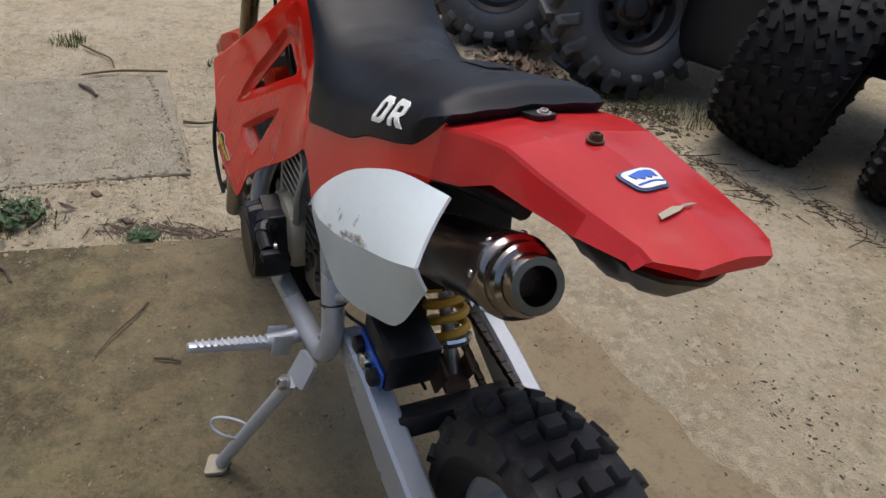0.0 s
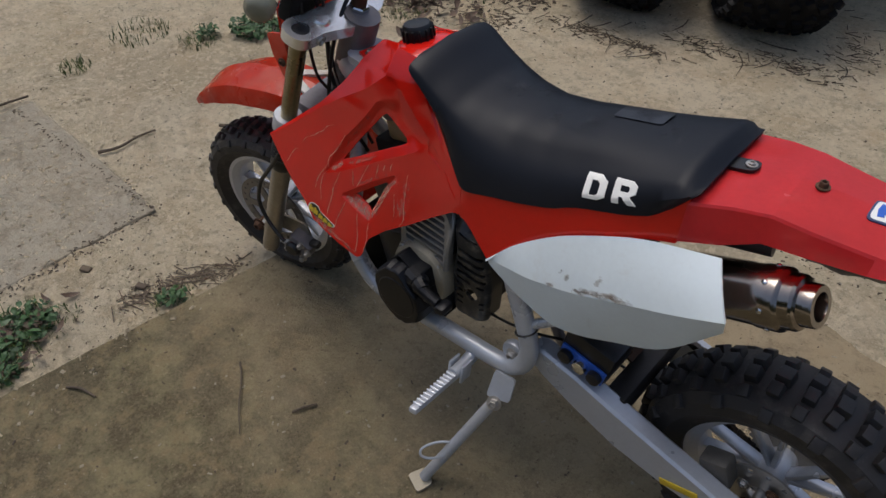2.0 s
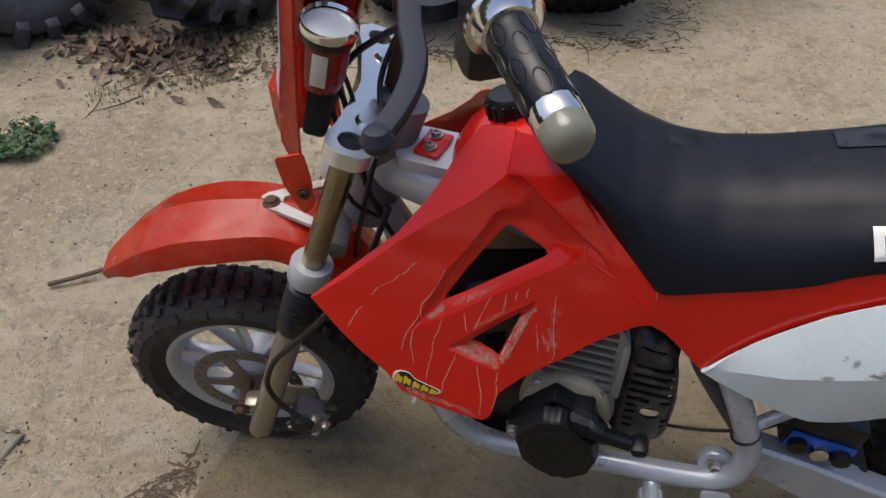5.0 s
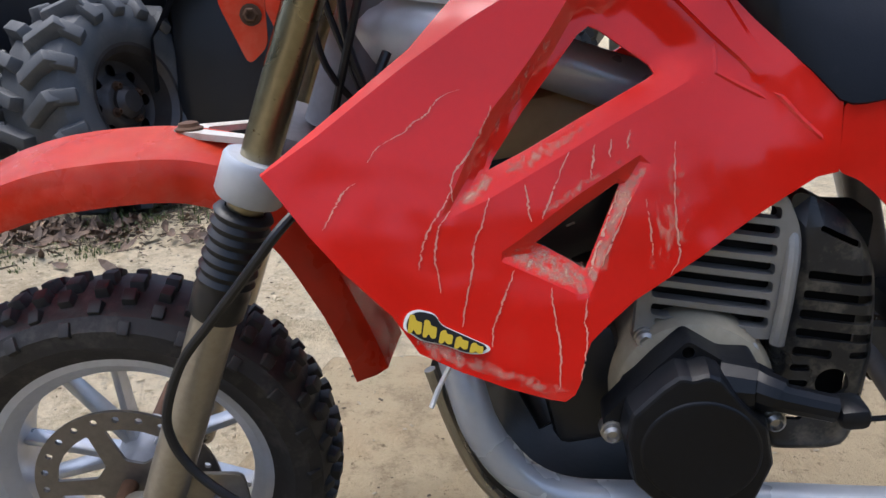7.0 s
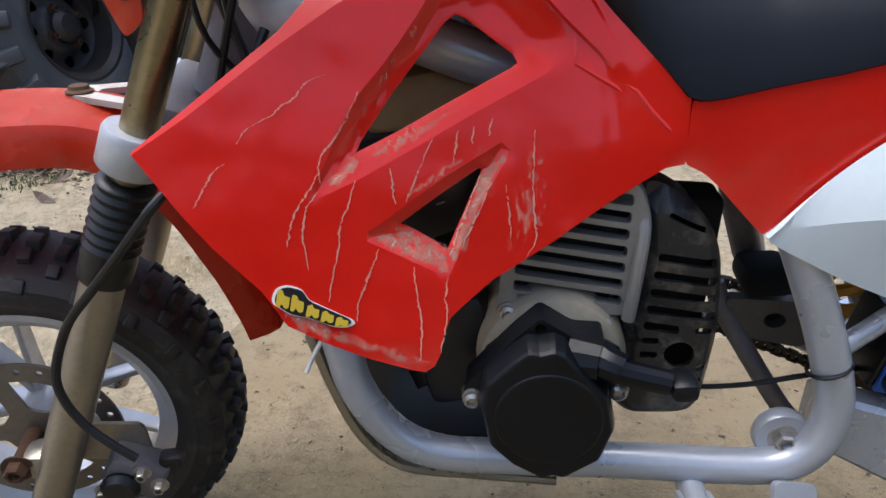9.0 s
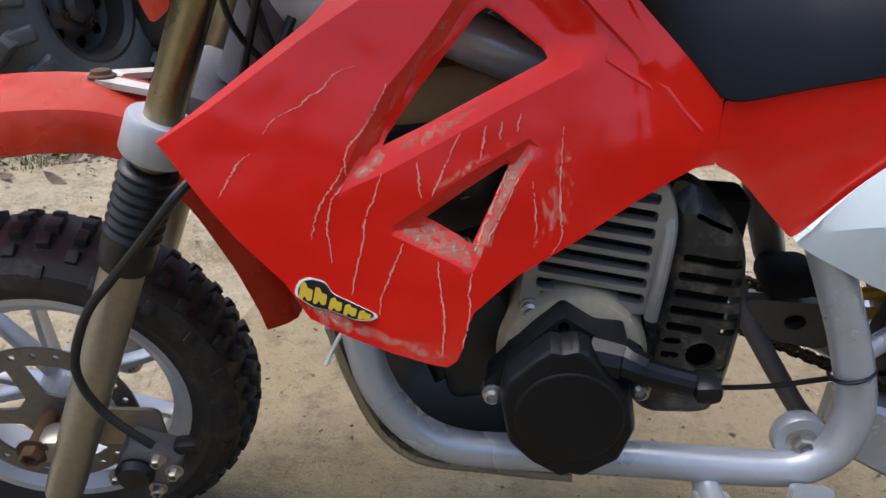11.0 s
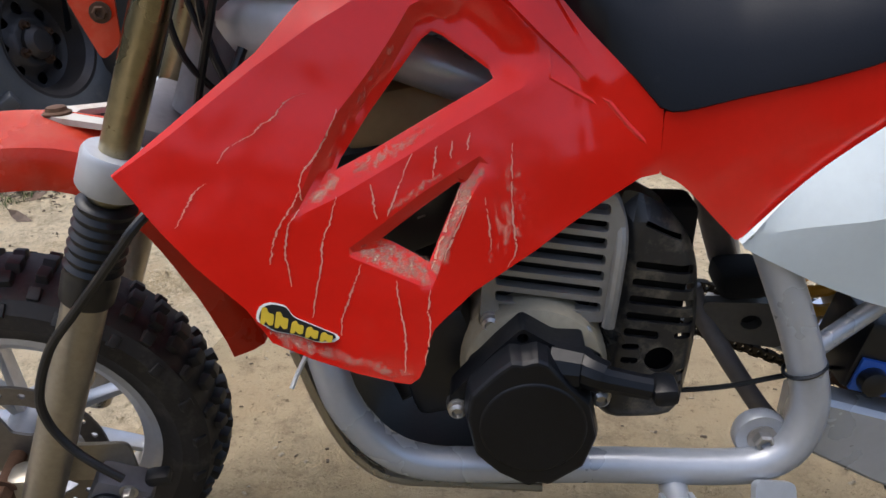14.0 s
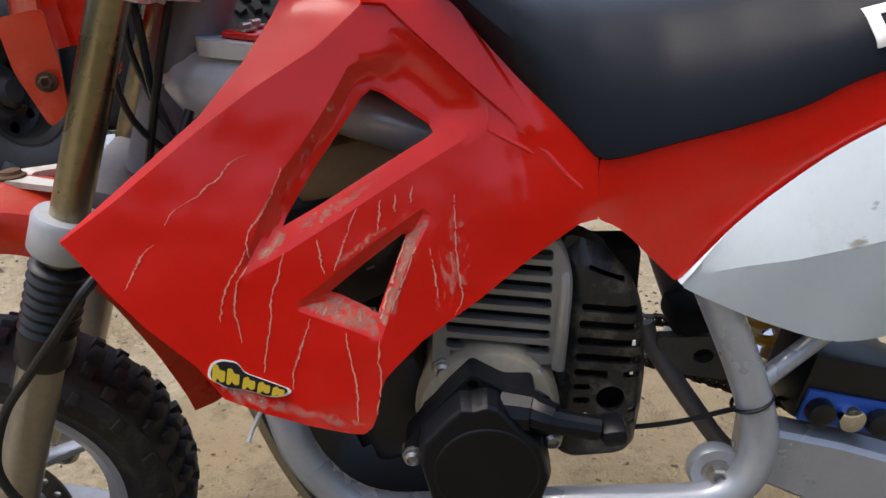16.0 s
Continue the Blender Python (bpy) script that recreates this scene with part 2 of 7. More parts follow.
def ground_mat(name, base, light, dark, tan, speck, crumbs, bump, depth, stain_shade=None, clods=0.0):
    m = bpy.data.materials.new(name)
    m.use_nodes = True
    n, l = m.node_tree.nodes, m.node_tree.links
    b = n["Principled BSDF"]
    co = n.new("ShaderNodeTexCoord")

    def tex(s, detail=6.0, rgh=0.6, kind="ShaderNodeTexNoise"):
        t = n.new(kind)
        t.inputs["Scale"].default_value = s
        if kind == "ShaderNodeTexNoise":
            t.inputs["Detail"].default_value, t.inputs["Roughness"].default_value = detail, rgh
        l.new(co.outputs["Object"], t.inputs["Vector"])
        return t.outputs["Fac"] if kind == "ShaderNodeTexNoise" else t.outputs["Distance"]

    def ramp(src, lo, hi, top=1.0):
        r = n.new("ShaderNodeMapRange")
        r.inputs["From Min"].default_value, r.inputs["From Max"].default_value, r.inputs["To Max"].default_value = lo, hi, top
        l.new(src, r.inputs["Value"])
        return r.outputs["Result"]

    def mix(fac, a, c):
        x = n.new("ShaderNodeMix")
        x.data_type = "RGBA"
        l.new(fac, x.inputs["Factor"])
        for sock, v in ((x.inputs["A"], a), (x.inputs["B"], c)):
            if isinstance(v, tuple):
                sock.default_value = (*v, 1)
            else:
                l.new(v, sock)
        return x.outputs["Result"]

    col = mix(ramp(tex(2.2), 0.35, 0.65), base, light)
    col = mix(ramp(tex(6.5, 8.0, 0.7), 0.46, 0.70, 0.8), col, tan)
    col = mix(ramp(tex(0.9, 5.0), 0.52, 0.72, 0.55), col, dark)
    col = mix(ramp(tex(11.0, 8.0, 0.75), 0.50, 0.62, speck), col, dark)
    col = mix(ramp(tex(31.0, 6.0, 0.8), 0.54, 0.64, speck), col, dark)
    # Mottled stain with painted shade mixed in, darkening the slab towards +y.
    if stain_shade:
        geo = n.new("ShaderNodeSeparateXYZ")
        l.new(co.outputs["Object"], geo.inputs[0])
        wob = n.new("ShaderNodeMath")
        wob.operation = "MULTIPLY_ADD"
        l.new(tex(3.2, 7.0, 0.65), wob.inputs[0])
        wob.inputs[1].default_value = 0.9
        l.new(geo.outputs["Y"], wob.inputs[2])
        worn = mix(ramp(tex(7.0, 8.0, 0.72), 0.44, 0.60), tuple(0.46 * c for c in stain_shade), tuple(2.0 * c for c in stain_shade))
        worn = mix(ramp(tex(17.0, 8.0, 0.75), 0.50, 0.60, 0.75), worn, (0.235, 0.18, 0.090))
        worn = mix(ramp(tex(38.0, 6.0, 0.75), 0.52, 0.62, 0.7), worn, tuple(0.6 * c for c in stain_shade))
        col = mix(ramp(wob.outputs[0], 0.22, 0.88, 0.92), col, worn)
    col = mix(ramp(tex(75.0, 5.0, 0.75), 0.60, 0.68, crumbs), col, (0.085, 0.06, 0.035))
    col = mix(ramp(tex(120.0, 4.0, 0.7), 0.60, 0.70, 0.5), col, light)
    if clods:
        col = mix(ramp(tex(46.0, 5.0, 0.7), 0.52, 0.60, 0.75 * clods), col, light)
        col = mix(ramp(tex(58.0, 5.0, 0.72), 0.57, 0.63, 0.6 * clods), col, tuple(0.55 * c for c in base))
    grain = tex(210.0, 5.0, 0.7)
    col = mix(ramp(grain, 0.3, 0.7, 0.35), col, light)
    l.new(col, b.inputs["Base Color"])
    b.inputs["Roughness"].default_value = 0.95
    b.inputs["Specular IOR Level"].default_value = 0.15
    h = n.new("ShaderNodeMath")
    h.operation = "ADD"
    l.new(grain, h.inputs[0])
    l.new(tex(26.0, 9.0, 0.78), h.inputs[1])
    bp = n.new("ShaderNodeBump")
    bp.inputs["Strength"].default_value, bp.inputs["Distance"].default_value = bump, depth
    l.new(h.outputs[0], bp.inputs["Height"])
    l.new(bp.outputs[0], b.inputs["Normal"])
    return m


SAND = ground_mat("pale_sand", (0.64, 0.54, 0.36), (0.78, 0.675, 0.49), (0.34, 0.275, 0.17), (0.56, 0.42, 0.245), 0.6, 0.7, 1.0, 0.018, None, 1.0)
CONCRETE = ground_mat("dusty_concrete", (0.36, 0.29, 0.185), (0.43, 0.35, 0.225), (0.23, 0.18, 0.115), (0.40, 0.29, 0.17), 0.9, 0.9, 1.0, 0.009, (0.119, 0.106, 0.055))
CONCRETE_PALE = ground_mat("pale_concrete", (0.345, 0.30, 0.225), (0.43, 0.385, 0.295), (0.22, 0.185, 0.13), (0.35, 0.29, 0.20), 0.75, 0.8, 0.9, 0.010, None, 0.6)


# ---- making meshes ----
def thing(name, at, label, category, group="", kind=""):
    e = new(name)
    e.location = at
    return tagged(e, label, category, group, kind)


def mesh_of(name, bm, material, sharp=35):
    me = bpy.data.meshes.new(name)
    bmesh.ops.recalc_face_normals(bm, faces=bm.faces)
    bm.to_mesh(me)
    bm.free()
    me.materials.append(material)
    if sharp:
        me.polygons.foreach_set("use_smooth", [True] * len(me.polygons))
        me.set_sharp_from_angle(angle=radians(sharp))
    return me


def root_shift(parent):
    m = Vector((0, 0, 0))
    while parent:
        if parent.type == "EMPTY":
            m += parent.location
        parent = parent.parent
    return m


def part(name, bm, material, parent, label="", sharp=35):
    while parent.parent and parent.parent.parent:
        parent = parent.parent
    ob = new(name, mesh_of(name, bm, material, sharp))
    ob.parent = parent
    if parent.type == "EMPTY":
        ob.matrix_parent_inverse = Matrix.Translation(-root_shift(parent))
    return tagged(ob, label)


def pieces(name, bm, material, parent, places, label="", sharp=30):
    """One mesh set at many places, each an object of its own under a part."""
    me = mesh_of(name, bm, material, sharp)
    for m in places:
        ob = new(name, me)
        ob.parent = parent
        ob.matrix_basis = m
        tagged(ob, label)


def solo(name, bm, material, label, category, group="", kind="", sharp=35):
    return tagged(new(name, mesh_of(name, bm, material, sharp)), label, category, group, kind)


def spline(points, per=6, closed=False):
    p = [Vector(q) for q in points]
    n, out = len(p), []
    for i in range(n if closed else n - 1):
        a = p[i - 1] if closed or i > 0 else p[i] * 2 - p[i + 1]
        b, c = p[i], p[(i + 1) % n]
        d = p[(i + 2) % n] if closed or i + 2 < n else c * 2 - b
        for k in range(per):
            t = k / per
            out.append(0.5 * (2 * b + (c - a) * t + (2 * a - 5 * b + 4 * c - d) * t * t + (3 * b - a - 3 * c + d) * t ** 3))
    if not closed:
        out.append(p[-1])
    return out


def add_tube(bm, points, r, seg=12, per=6, smooth=True, caps=True):
    """A round tube along a line of points; r: one radius, or one for each point."""
    pts = [Vector(q) for q in points]
    rs = list(r) if isinstance(r, (list, tuple)) else [r] * len(pts)
    if smooth and len(pts) > 2:
        rr = spline([(a, 0, 0) for a in rs], per)
        pts, rs = spline(pts, per), [v.x for v in rr]
    rings, up = [], None
    for i, p in enumerate(pts):
        d = (pts[min(i + 1, len(pts) - 1)] - pts[max(i - 1, 0)]).normalized()
        if up is None:
            up = d.orthogonal().normalized()
        up = (up - d * up.dot(d)).normalized()
        side = d.cross(up)
        rings.append([bm.verts.new(p + (up * math.cos(k * 2 * math.pi / seg) + side * math.sin(k * 2 * math.pi / seg)) * rs[i]) for k in range(seg)])
    for a, b in zip(rings, rings[1:]):
        for k in range(seg):
            bm.faces.new((a[k], a[(k + 1) % seg], b[(k + 1) % seg], b[k]))
    if caps:
        bm.faces.new(rings[0][::-1])
        bm.faces.new(rings[-1])
    return bm


def tube(points, r, seg=12, per=6, smooth=True, caps=True):
    return add_tube(bmesh.new(), points, r, seg, per, smooth, caps)


def frame_on(at, axis, up=(0, 0, 1)):
    """A frame at a point whose z runs along axis."""
    z = Vector(axis).normalized()
    x = Vector(up).cross(z)
    x = x.normalized() if x.length > 1e-4 else z.orthogonal().normalized()
    m = Matrix((x, z.cross(x), z)).transposed().to_4x4()
    m.translation = Vector(at)
    return m


def add_lathe(bm, profile, m=Matrix(), seg=24, closed=False):
    """Turns a profile of (radius, height) about the z axis of the frame m."""
    rings = []
    for r, h in profile:
        if r < 1e-6:
            rings.append([bm.verts.new(m @ Vector((0, 0, h)))])
        else:
            rings.append([bm.verts.new(m @ Vector((r * math.cos(k * 2 * math.pi / seg), r * math.sin(k * 2 * math.pi / seg), h))) for k in range(seg)])
    pairs = list(zip(rings, rings[1:])) + ([(rings[-1], rings[0])] if closed else [])
    for a, b in pairs:
        for k in range(seg):
            j = (k + 1) % seg
            if len(a) == 1 and len(b) == 1:
                continue
            if len(a) == 1:
                bm.faces.new((a[0], b[j], b[k]))
            elif len(b) == 1:
                bm.faces.new((a[k], a[j], b[0]))
            else:
                bm.faces.new((a[k], a[j], b[j], b[k]))
    return bm


def lathe(profile, m=Matrix(), seg=24, closed=False):
    return add_lathe(bmesh.new(), profile, m, seg, closed)


def add_box(bm, size, m=Matrix(), bevel=0.0, taper=1.0):
    sx, sy, sz = (s / 2 for s in size)
    v = [bm.verts.new(m @ Vector((x * sx * (taper if z > 0 else 1), y * sy * (taper if z > 0 else 1), z * sz))) for z in (-1, 1) for y in (-1, 1) for x in (-1, 1)]
    f = [bm.faces.new([v[i] for i in q]) for q in ((0, 2, 3, 1), (4, 5, 7, 6), (0, 1, 5, 4), (2, 6, 7, 3), (0, 4, 6, 2), (1, 3, 7, 5))]
    if bevel:
        bmesh.ops.bevel(bm, geom=list({e for q in f for e in q.edges}), offset=bevel, segments=2, affect="EDGES", profile=0.5)
    return bm


def box(size, m=Matrix(), bevel=0.0, taper=1.0):
    return add_box(bmesh.new(), size, m, bevel, taper)


def inside(p, poly):
    x, y = p
    c = False
    for (x1, y1), (x2, y2) in zip(poly, poly[1:] + poly[:1]):
        if (y1 > y) != (y2 > y) and x < (x2 - x1) * (y - y1) / (y2 - y1) + x1:
            c = not c
    return c


def seg_dist(p, a, b):
    ax, ay = a
    dx, dy = b[0] - ax, b[1] - ay
    t = max(0.0, min(1.0, ((p[0] - ax) * dx + (p[1] - ay) * dy) / (dx * dx + dy * dy + 1e-12)))
    return math.hypot(p[0] - ax - t * dx, p[1] - ay - t * dy)


def poly_dist(p, poly):
    return min(seg_dist(p, a, b) for a, b in zip(poly, poly[1:] + poly[:1]))


def dense(poly, step):
    out = []
    for a, b in zip(poly, poly[1:] + poly[:1]):
        k = max(1, int(math.hypot(b[0] - a[0], b[1] - a[1]) / step))
        out += [(a[0] + (b[0] - a[0]) * i / k, a[1] + (b[1] - a[1]) * i / k) for i in range(k)]
    return out


def round_poly(poly, r, n=4):
    """The polygon with its corners rounded."""
    out, k = [], len(poly)
    for i in range(k):
        a, b, c = Vector(poly[i - 1]), Vector(poly[i]), Vector(poly[(i + 1) % k])
        s = min(r, (a - b).length * 0.45, (c - b).length * 0.45)
        p, q = b + (a - b).normalized() * s, b + (c - b).normalized() * s
        for j in range(n + 1):
            t = j / n
            out.append(tuple((1 - t) ** 2 * p + 2 * t * (1 - t) * b + t * t * q))
    return out


def grow(poly, d):
    """The polygon pushed outwards by d."""
    area = sum(a[0] * b[1] - b[0] * a[1] for a, b in zip(poly, poly[1:] + poly[:1]))
    s, out = (1 if area > 0 else -1), []
    for i in range(len(poly)):
        a, b, c = Vector(poly[i - 1]), Vector(poly[i]), Vector(poly[(i + 1) % len(poly)])
        e, f = (b - a).normalized(), (c - b).normalized()
        n1, n2 = Vector((e.y, -e.x)) * s, Vector((f.y, -f.x)) * s
        m = (n1 + n2).normalized()
        out.append(tuple(b + m * (d / max(0.4, m.dot(n1)))))
    return out


def sheet(outline, place, thick, holes=(), step=0.006, bm=None, fade=0.0, folds=()):
    """A sheet with thickness over a flat outline with holes; place(u, v, depth) gives the point in space."""
    bm = bm or bmesh.new()
    loops = [dense(list(outline), step)] + [dense(list(h), step) for h in holes]
    pts, edges = [], []
    for lp in loops:
        s = len(pts)
        pts += lp
        edges += [(s + i, s + (i + 1) % len(lp)) for i in range(len(lp))]
    us, vs = [p[0] for p in loops[0]], [p[1] for p in loops[0]]
    for f in folds:
        lp = dense(list(f), step)
        s = len(pts)
        pts += lp
        edges += [(s + i, s + (i + 1) % len(lp)) for i in range(len(lp))]
    inner = []
    for i in range(1, int((max(us) - min(us)) / step) + 1):
        for j in range(1, int((max(vs) - min(vs)) / step) + 1):
            p = (min(us) + (i + 0.5 * (j % 2)) * step, min(vs) + j * step * 0.9)
            if inside(p, loops[0]) and not any(inside(p, h) for h in loops[1:]) and all(poly_dist(p, lp) > 0.45 * step for lp in (outline, *holes, *folds)):
                inner.append(p)
    co, _, faces, *_ = delaunay_2d_cdt([Vector(p) for p in pts + inner], edges, [], 1, 1e-6)
    keep = []
    for f in faces:
        c = (sum(co[i][0] for i in f) / len(f), sum(co[i][1] for i in f) / len(f))
        if inside(c, loops[0]) and not any(inside(c, h) for h in loops[1:]):
            keep.append(f)
    used = sorted({i for f in keep for i in f})
    layer = bm.verts.layers.float.new("fade") if fade else None
    top = {i: bm.verts.new(place(co[i][0], co[i][1], 0.0)) for i in used}
    low = {i: bm.verts.new(place(co[i][0], co[i][1], thick)) for i in used}
    if fade:
        for i in used:
            top[i][layer] = low[i][layer] = min(1.0, poly_dist(co[i], loops[0]) / fade)
    count = {}
    for f in keep:
        bm.faces.new([top[i] for i in f])
        bm.faces.new([low[i] for i in reversed(f)])
        for a, b in zip(f, list(f[1:]) + [f[0]]):
            count[(a, b)] = count.get((a, b), 0) + 1
    for (a, b) in count:
        if (b, a) not in count:
            bm.faces.new((top[b], top[a], low[a], low[b]))
    return bm


def flat(m):
    """A place() for sheet(): flat in the frame m, its depth against z."""
    return lambda u, v, d: m @ Vector((u, v, -d))


def circle(r, n=24, x=0.0, y=0.0):
    return [(x + r * math.cos(k * 2 * math.pi / n), y + r * math.sin(k * 2 * math.pi / n)) for k in range(n)]


def hex_bolt(at, axis, r=0.006, h=0.005, bm=None):
    bm = bm or bmesh.new()
    m = frame_on(at, axis)
    add_lathe(bm, [(0, 0.0), (r * 1.45, 0.0), (r * 1.45, 0.0015), (r * 0.9, 0.0016)], m, 14)
    add_lathe(bm, [(0, 0.0), (r, 0.0), (r, h * 0.8), (r * 0.8, h), (r * 0.55, h), (r * 0.5, h * 0.55), (0, h * 0.55)], m, 6)
    return bm


def loft(rings, caps=True):
    """A skin over rings of points that all have the same count."""
    bm = bmesh.new()
    vs = [[bm.verts.new(p) for p in ring] for ring in rings]
    n = len(vs[0])
    for a, b in zip(vs, vs[1:]):
        for k in range(n):
            bm.faces.new((a[k], a[(k + 1) % n], b[(k + 1) % n], b[k]))
    if caps:
        bm.faces.new(vs[0][::-1])
        bm.faces.new(vs[-1])
    return bm


def clamp01(v):
    return max(0.0, min(1.0, v))


def lerp(table, x):
    """Straight-line reading of a table of (x, value)."""
    xs, ys = [a for a, _ in table], [b for _, b in table]
    return float(np.interp(x, xs, ys))

# ---- ground ----
SLAB_Z, FAR_Z, SAND_Z = 0.012, -0.003, -0.014


def slab_front(y):
    return 0.742 + 0.155 * y


def sand_height(x, y):
    h = SAND_Z + 0.010 * noise.noise((x * 1.3, y * 1.3, 2.0)) + 0.006 * noise.noise((x * 5, y * 5, 7.0)) + 0.005 * noise.noise((x * 17, y * 17, 1.0)) - 0.05 * math.exp(-((x - 1.6) ** 2 + (y + 1.48) ** 2) / 0.08) - 0.006 * max(0.0, noise.noise((x * 31, y * 31, 4.0)) - 0.12) + 0.0025 * noise.noise((x * 60, y * 60, 8.0))
    if x < slab_front(y) + 0.02 and -0.60 < y < 4.4 and x > -4.4:
        h = min(h, SLAB_Z - 0.02)
        drift = -0.43 + 0.10 * noise.noise((x * 2.1, 5.0, 0.0)) + 0.05 * noise.noise((x * 7, y * 3, 6.0)) - y
        if drift > 0:
            h = min(SLAB_Z + 0.004, SLAB_Z - 0.02 + 0.5 * drift) + 0.0015 * noise.noise((x * 40, y * 40, 2.0))
    elif -1.0 < y <= -0.60 and x < 0.9:
        h += (SLAB_Z + 0.004 - h) * (1 + (y + 0.60) / 0.40)
    return h


def spread(lo, hi, step, reach):
    c = list(np.arange(lo, hi + 1e-6, step))
    d, a, b = step * 1.35, lo, hi
    while b < reach:
        b += d
        a -= d
        c = [a] + c + [b]
        d *= 1.35
    return c


def build_ground():
    xs, ys = spread(-0.8, 2.3, 0.011, 400), spread(-1.75, 1.0, 0.011, 400)
    verts = [(x, y, sand_height(x, y)) for y in ys for x in xs]
    n = len(xs)
    faces = [(j * n + i, j * n + i + 1, (j + 1) * n + i + 1, (j + 1) * n + i) for j in range(len(ys) - 1) for i in range(n - 1)]
    me = bpy.data.meshes.new("ground")
    me.from_pydata(verts, [], faces)
    me.materials.append(SAND)
    me.polygons.foreach_set("use_smooth", [True] * len(me.polygons))
    tagged(new("ground", me), "pale dry sandy ground with bark crumbs", "ground", kind="structure")


def build_slab(name, corners, top, thick, material, label):
    """A cast slab with a slightly broken edge."""
    poly = dense(corners, 0.02)
    bm = bmesh.new()
    rim, edge, foot = [], [], []
    cx, cy = sum(p[0] for p in corners) / len(corners), sum(p[1] for p in corners) / len(corners)
    for x, y in poly:
        w = 0.004 * noise.noise((x * 14, y * 14, 3.0)) + 0.0025 * noise.noise((x * 50, y * 50, 5.0))
        d = Vector((cx - x, cy - y)).normalized()
        chip = 0.003 + 0.004 * max(0.0, noise.noise((x * 25, y * 25, 9.0)))
        rim.append((x + d.x * (w + 0.006), y + d.y * (w + 0.006)))
        edge.append(bm.verts.new((x + d.x * w, y + d.y * w, top - chip)))
        foot.append(bm.verts.new((x + d.x * w, y + d.y * w, top - thick)))
    k = len(poly)
    tops = [bm.verts.new((x, y, top)) for x, y in rim]
    bm.faces.new(tops)
    for i in range(k):
        j = (i + 1) % k
        bm.faces.new((edge[i], edge[j], tops[j], tops[i]))
        bm.faces.new((foot[i], foot[j], edge[j], edge[i]))
    ob = new(name, mesh_of(name, bm, material, 30))
    tagged(ob, label, "pavement", kind="structure")


build_ground()
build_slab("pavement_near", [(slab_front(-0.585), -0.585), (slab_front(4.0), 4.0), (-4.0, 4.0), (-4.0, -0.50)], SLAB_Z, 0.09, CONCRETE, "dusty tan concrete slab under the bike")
build_slab("pavement_far", [(1.105, 0.128), (1.795, 0.085), (1.93, 1.9), (1.19, 1.9)], FAR_Z, 0.06, CONCRETE_PALE, "pale concrete paving slab set in sand")

def build_trees():
    """An uneven ring of dark trees, unseen, added to darken low reflections."""
    bm, n, rows = bmesh.new(), 260, []
    for k in range(n):
        a = 2 * math.pi * k / n
        r = 19.0 + 3.0 * noise.noise((6 * math.cos(a), 6 * math.sin(a), 1.0))
        # Taller towards +y, to deepen what the left bodywork reflects.
        side = 0.5 + 0.5 * math.sin(a + 0.1)
        top = 4.4 + 2.7 * clamp01((side - 0.55) / 0.3) + 2.6 * noise.noise((9 * math.cos(a), 9 * math.sin(a), 4.0)) + 1.3 * noise.noise((40 * math.cos(a), 40 * math.sin(a), 2.0))
        rows.append([bm.verts.new((r * math.cos(a) + w * math.cos(a), r * math.sin(a) + w * math.sin(a), z)) for z, w in ((-0.3, 0.0), (0.35 * top, -0.8), (0.75 * top, -0.3), (top, 1.2), (0.6 * top, 2.6), (-0.3, 2.8))])
    for k in range(n):
        a, b = rows[k], rows[(k + 1) % n]
        for i in range(6):
            bm.faces.new((a[i], b[i], b[(i + 1) % 6], a[(i + 1) % 6]))
    tagged(new("backdrop", mesh_of("backdrop", bm, surf("far_foliage", (0.045, 0.055, 0.026), 0.9, vary=0.5, scale=1.2, fine=14, bump=0.6, depth=0.1), 40)), "unseen dark tree ring added for reflections", "trees", kind="structure")


build_trees()

# ---- the dirt bike ----
bike = thing("dirt_bike", (0.2, 0.0, SLAB_Z), "small red and white dirt bike on its side stand", "motorcycle")


def body_y(x, z):
    """How far the left bodywork stands out from the middle."""
    front = 0.163 * x - 0.322 * z + 0.224
    rear = 0.013 * x - 0.168 * z + 0.194
    t = max(0.0, min(1.0, (x - 0.165) / 0.085))
    t = t * t * (3 - 2 * t)
    return rear + (front - rear) * t


BIG = [(0.3828, 0.4755), (0.3805, 0.4815), (0.3634, 0.5085), (0.3448, 0.534), (0.331, 0.553), (0.3244, 0.558), (0.318, 0.5555), (0.2865, 0.5345), (0.2835, 0.530), (0.2875, 0.527), (0.327, 0.5055), (0.360, 0.487)]
SMALL = [(0.3528, 0.4325), (0.3300, 0.4490), (0.3045, 0.4665), (0.3022, 0.4655), (0.3215, 0.4165), (0.3245, 0.4170)]

NOTCH = [(0.378, 0.4254), (0.3535, 0.4423), (0.3274, 0.4614), (0.2768, 0.4921), (0.3016, 0.446), (0.3131, 0.4178), (0.3195, 0.400)]



RIDGE = [(0.60, 0.425), (0.519, 0.4750), (0.486, 0.4975), (0.433, 0.5385), (0.3977, 0.5629), (0.3593, 0.5854), (0.3437, 0.5986), (0.3291, 0.6118), (0.315, 0.70), (0.1, 0.70), (0.1, 0.28), (0.60, 0.28)]
COLLAR = [(0.322, 0.70), (0.3291, 0.6118), (0.3146, 0.6105), (0.2966, 0.5939), (0.2782, 0.5777), (0.252, 0.5539), (0.2331, 0.5382), (0.2199, 0.5252), (0.212, 0.530), (0.262, 0.602), (0.292, 0.66)]


def step_up(p, poly, soft):
    d = poly_dist(p, poly)
    d = d if inside(p, poly) else -d
    t = max(0.0, min(1.0, (d + soft) / (2 * soft)))
    return t * t * (3 - 2 * t)


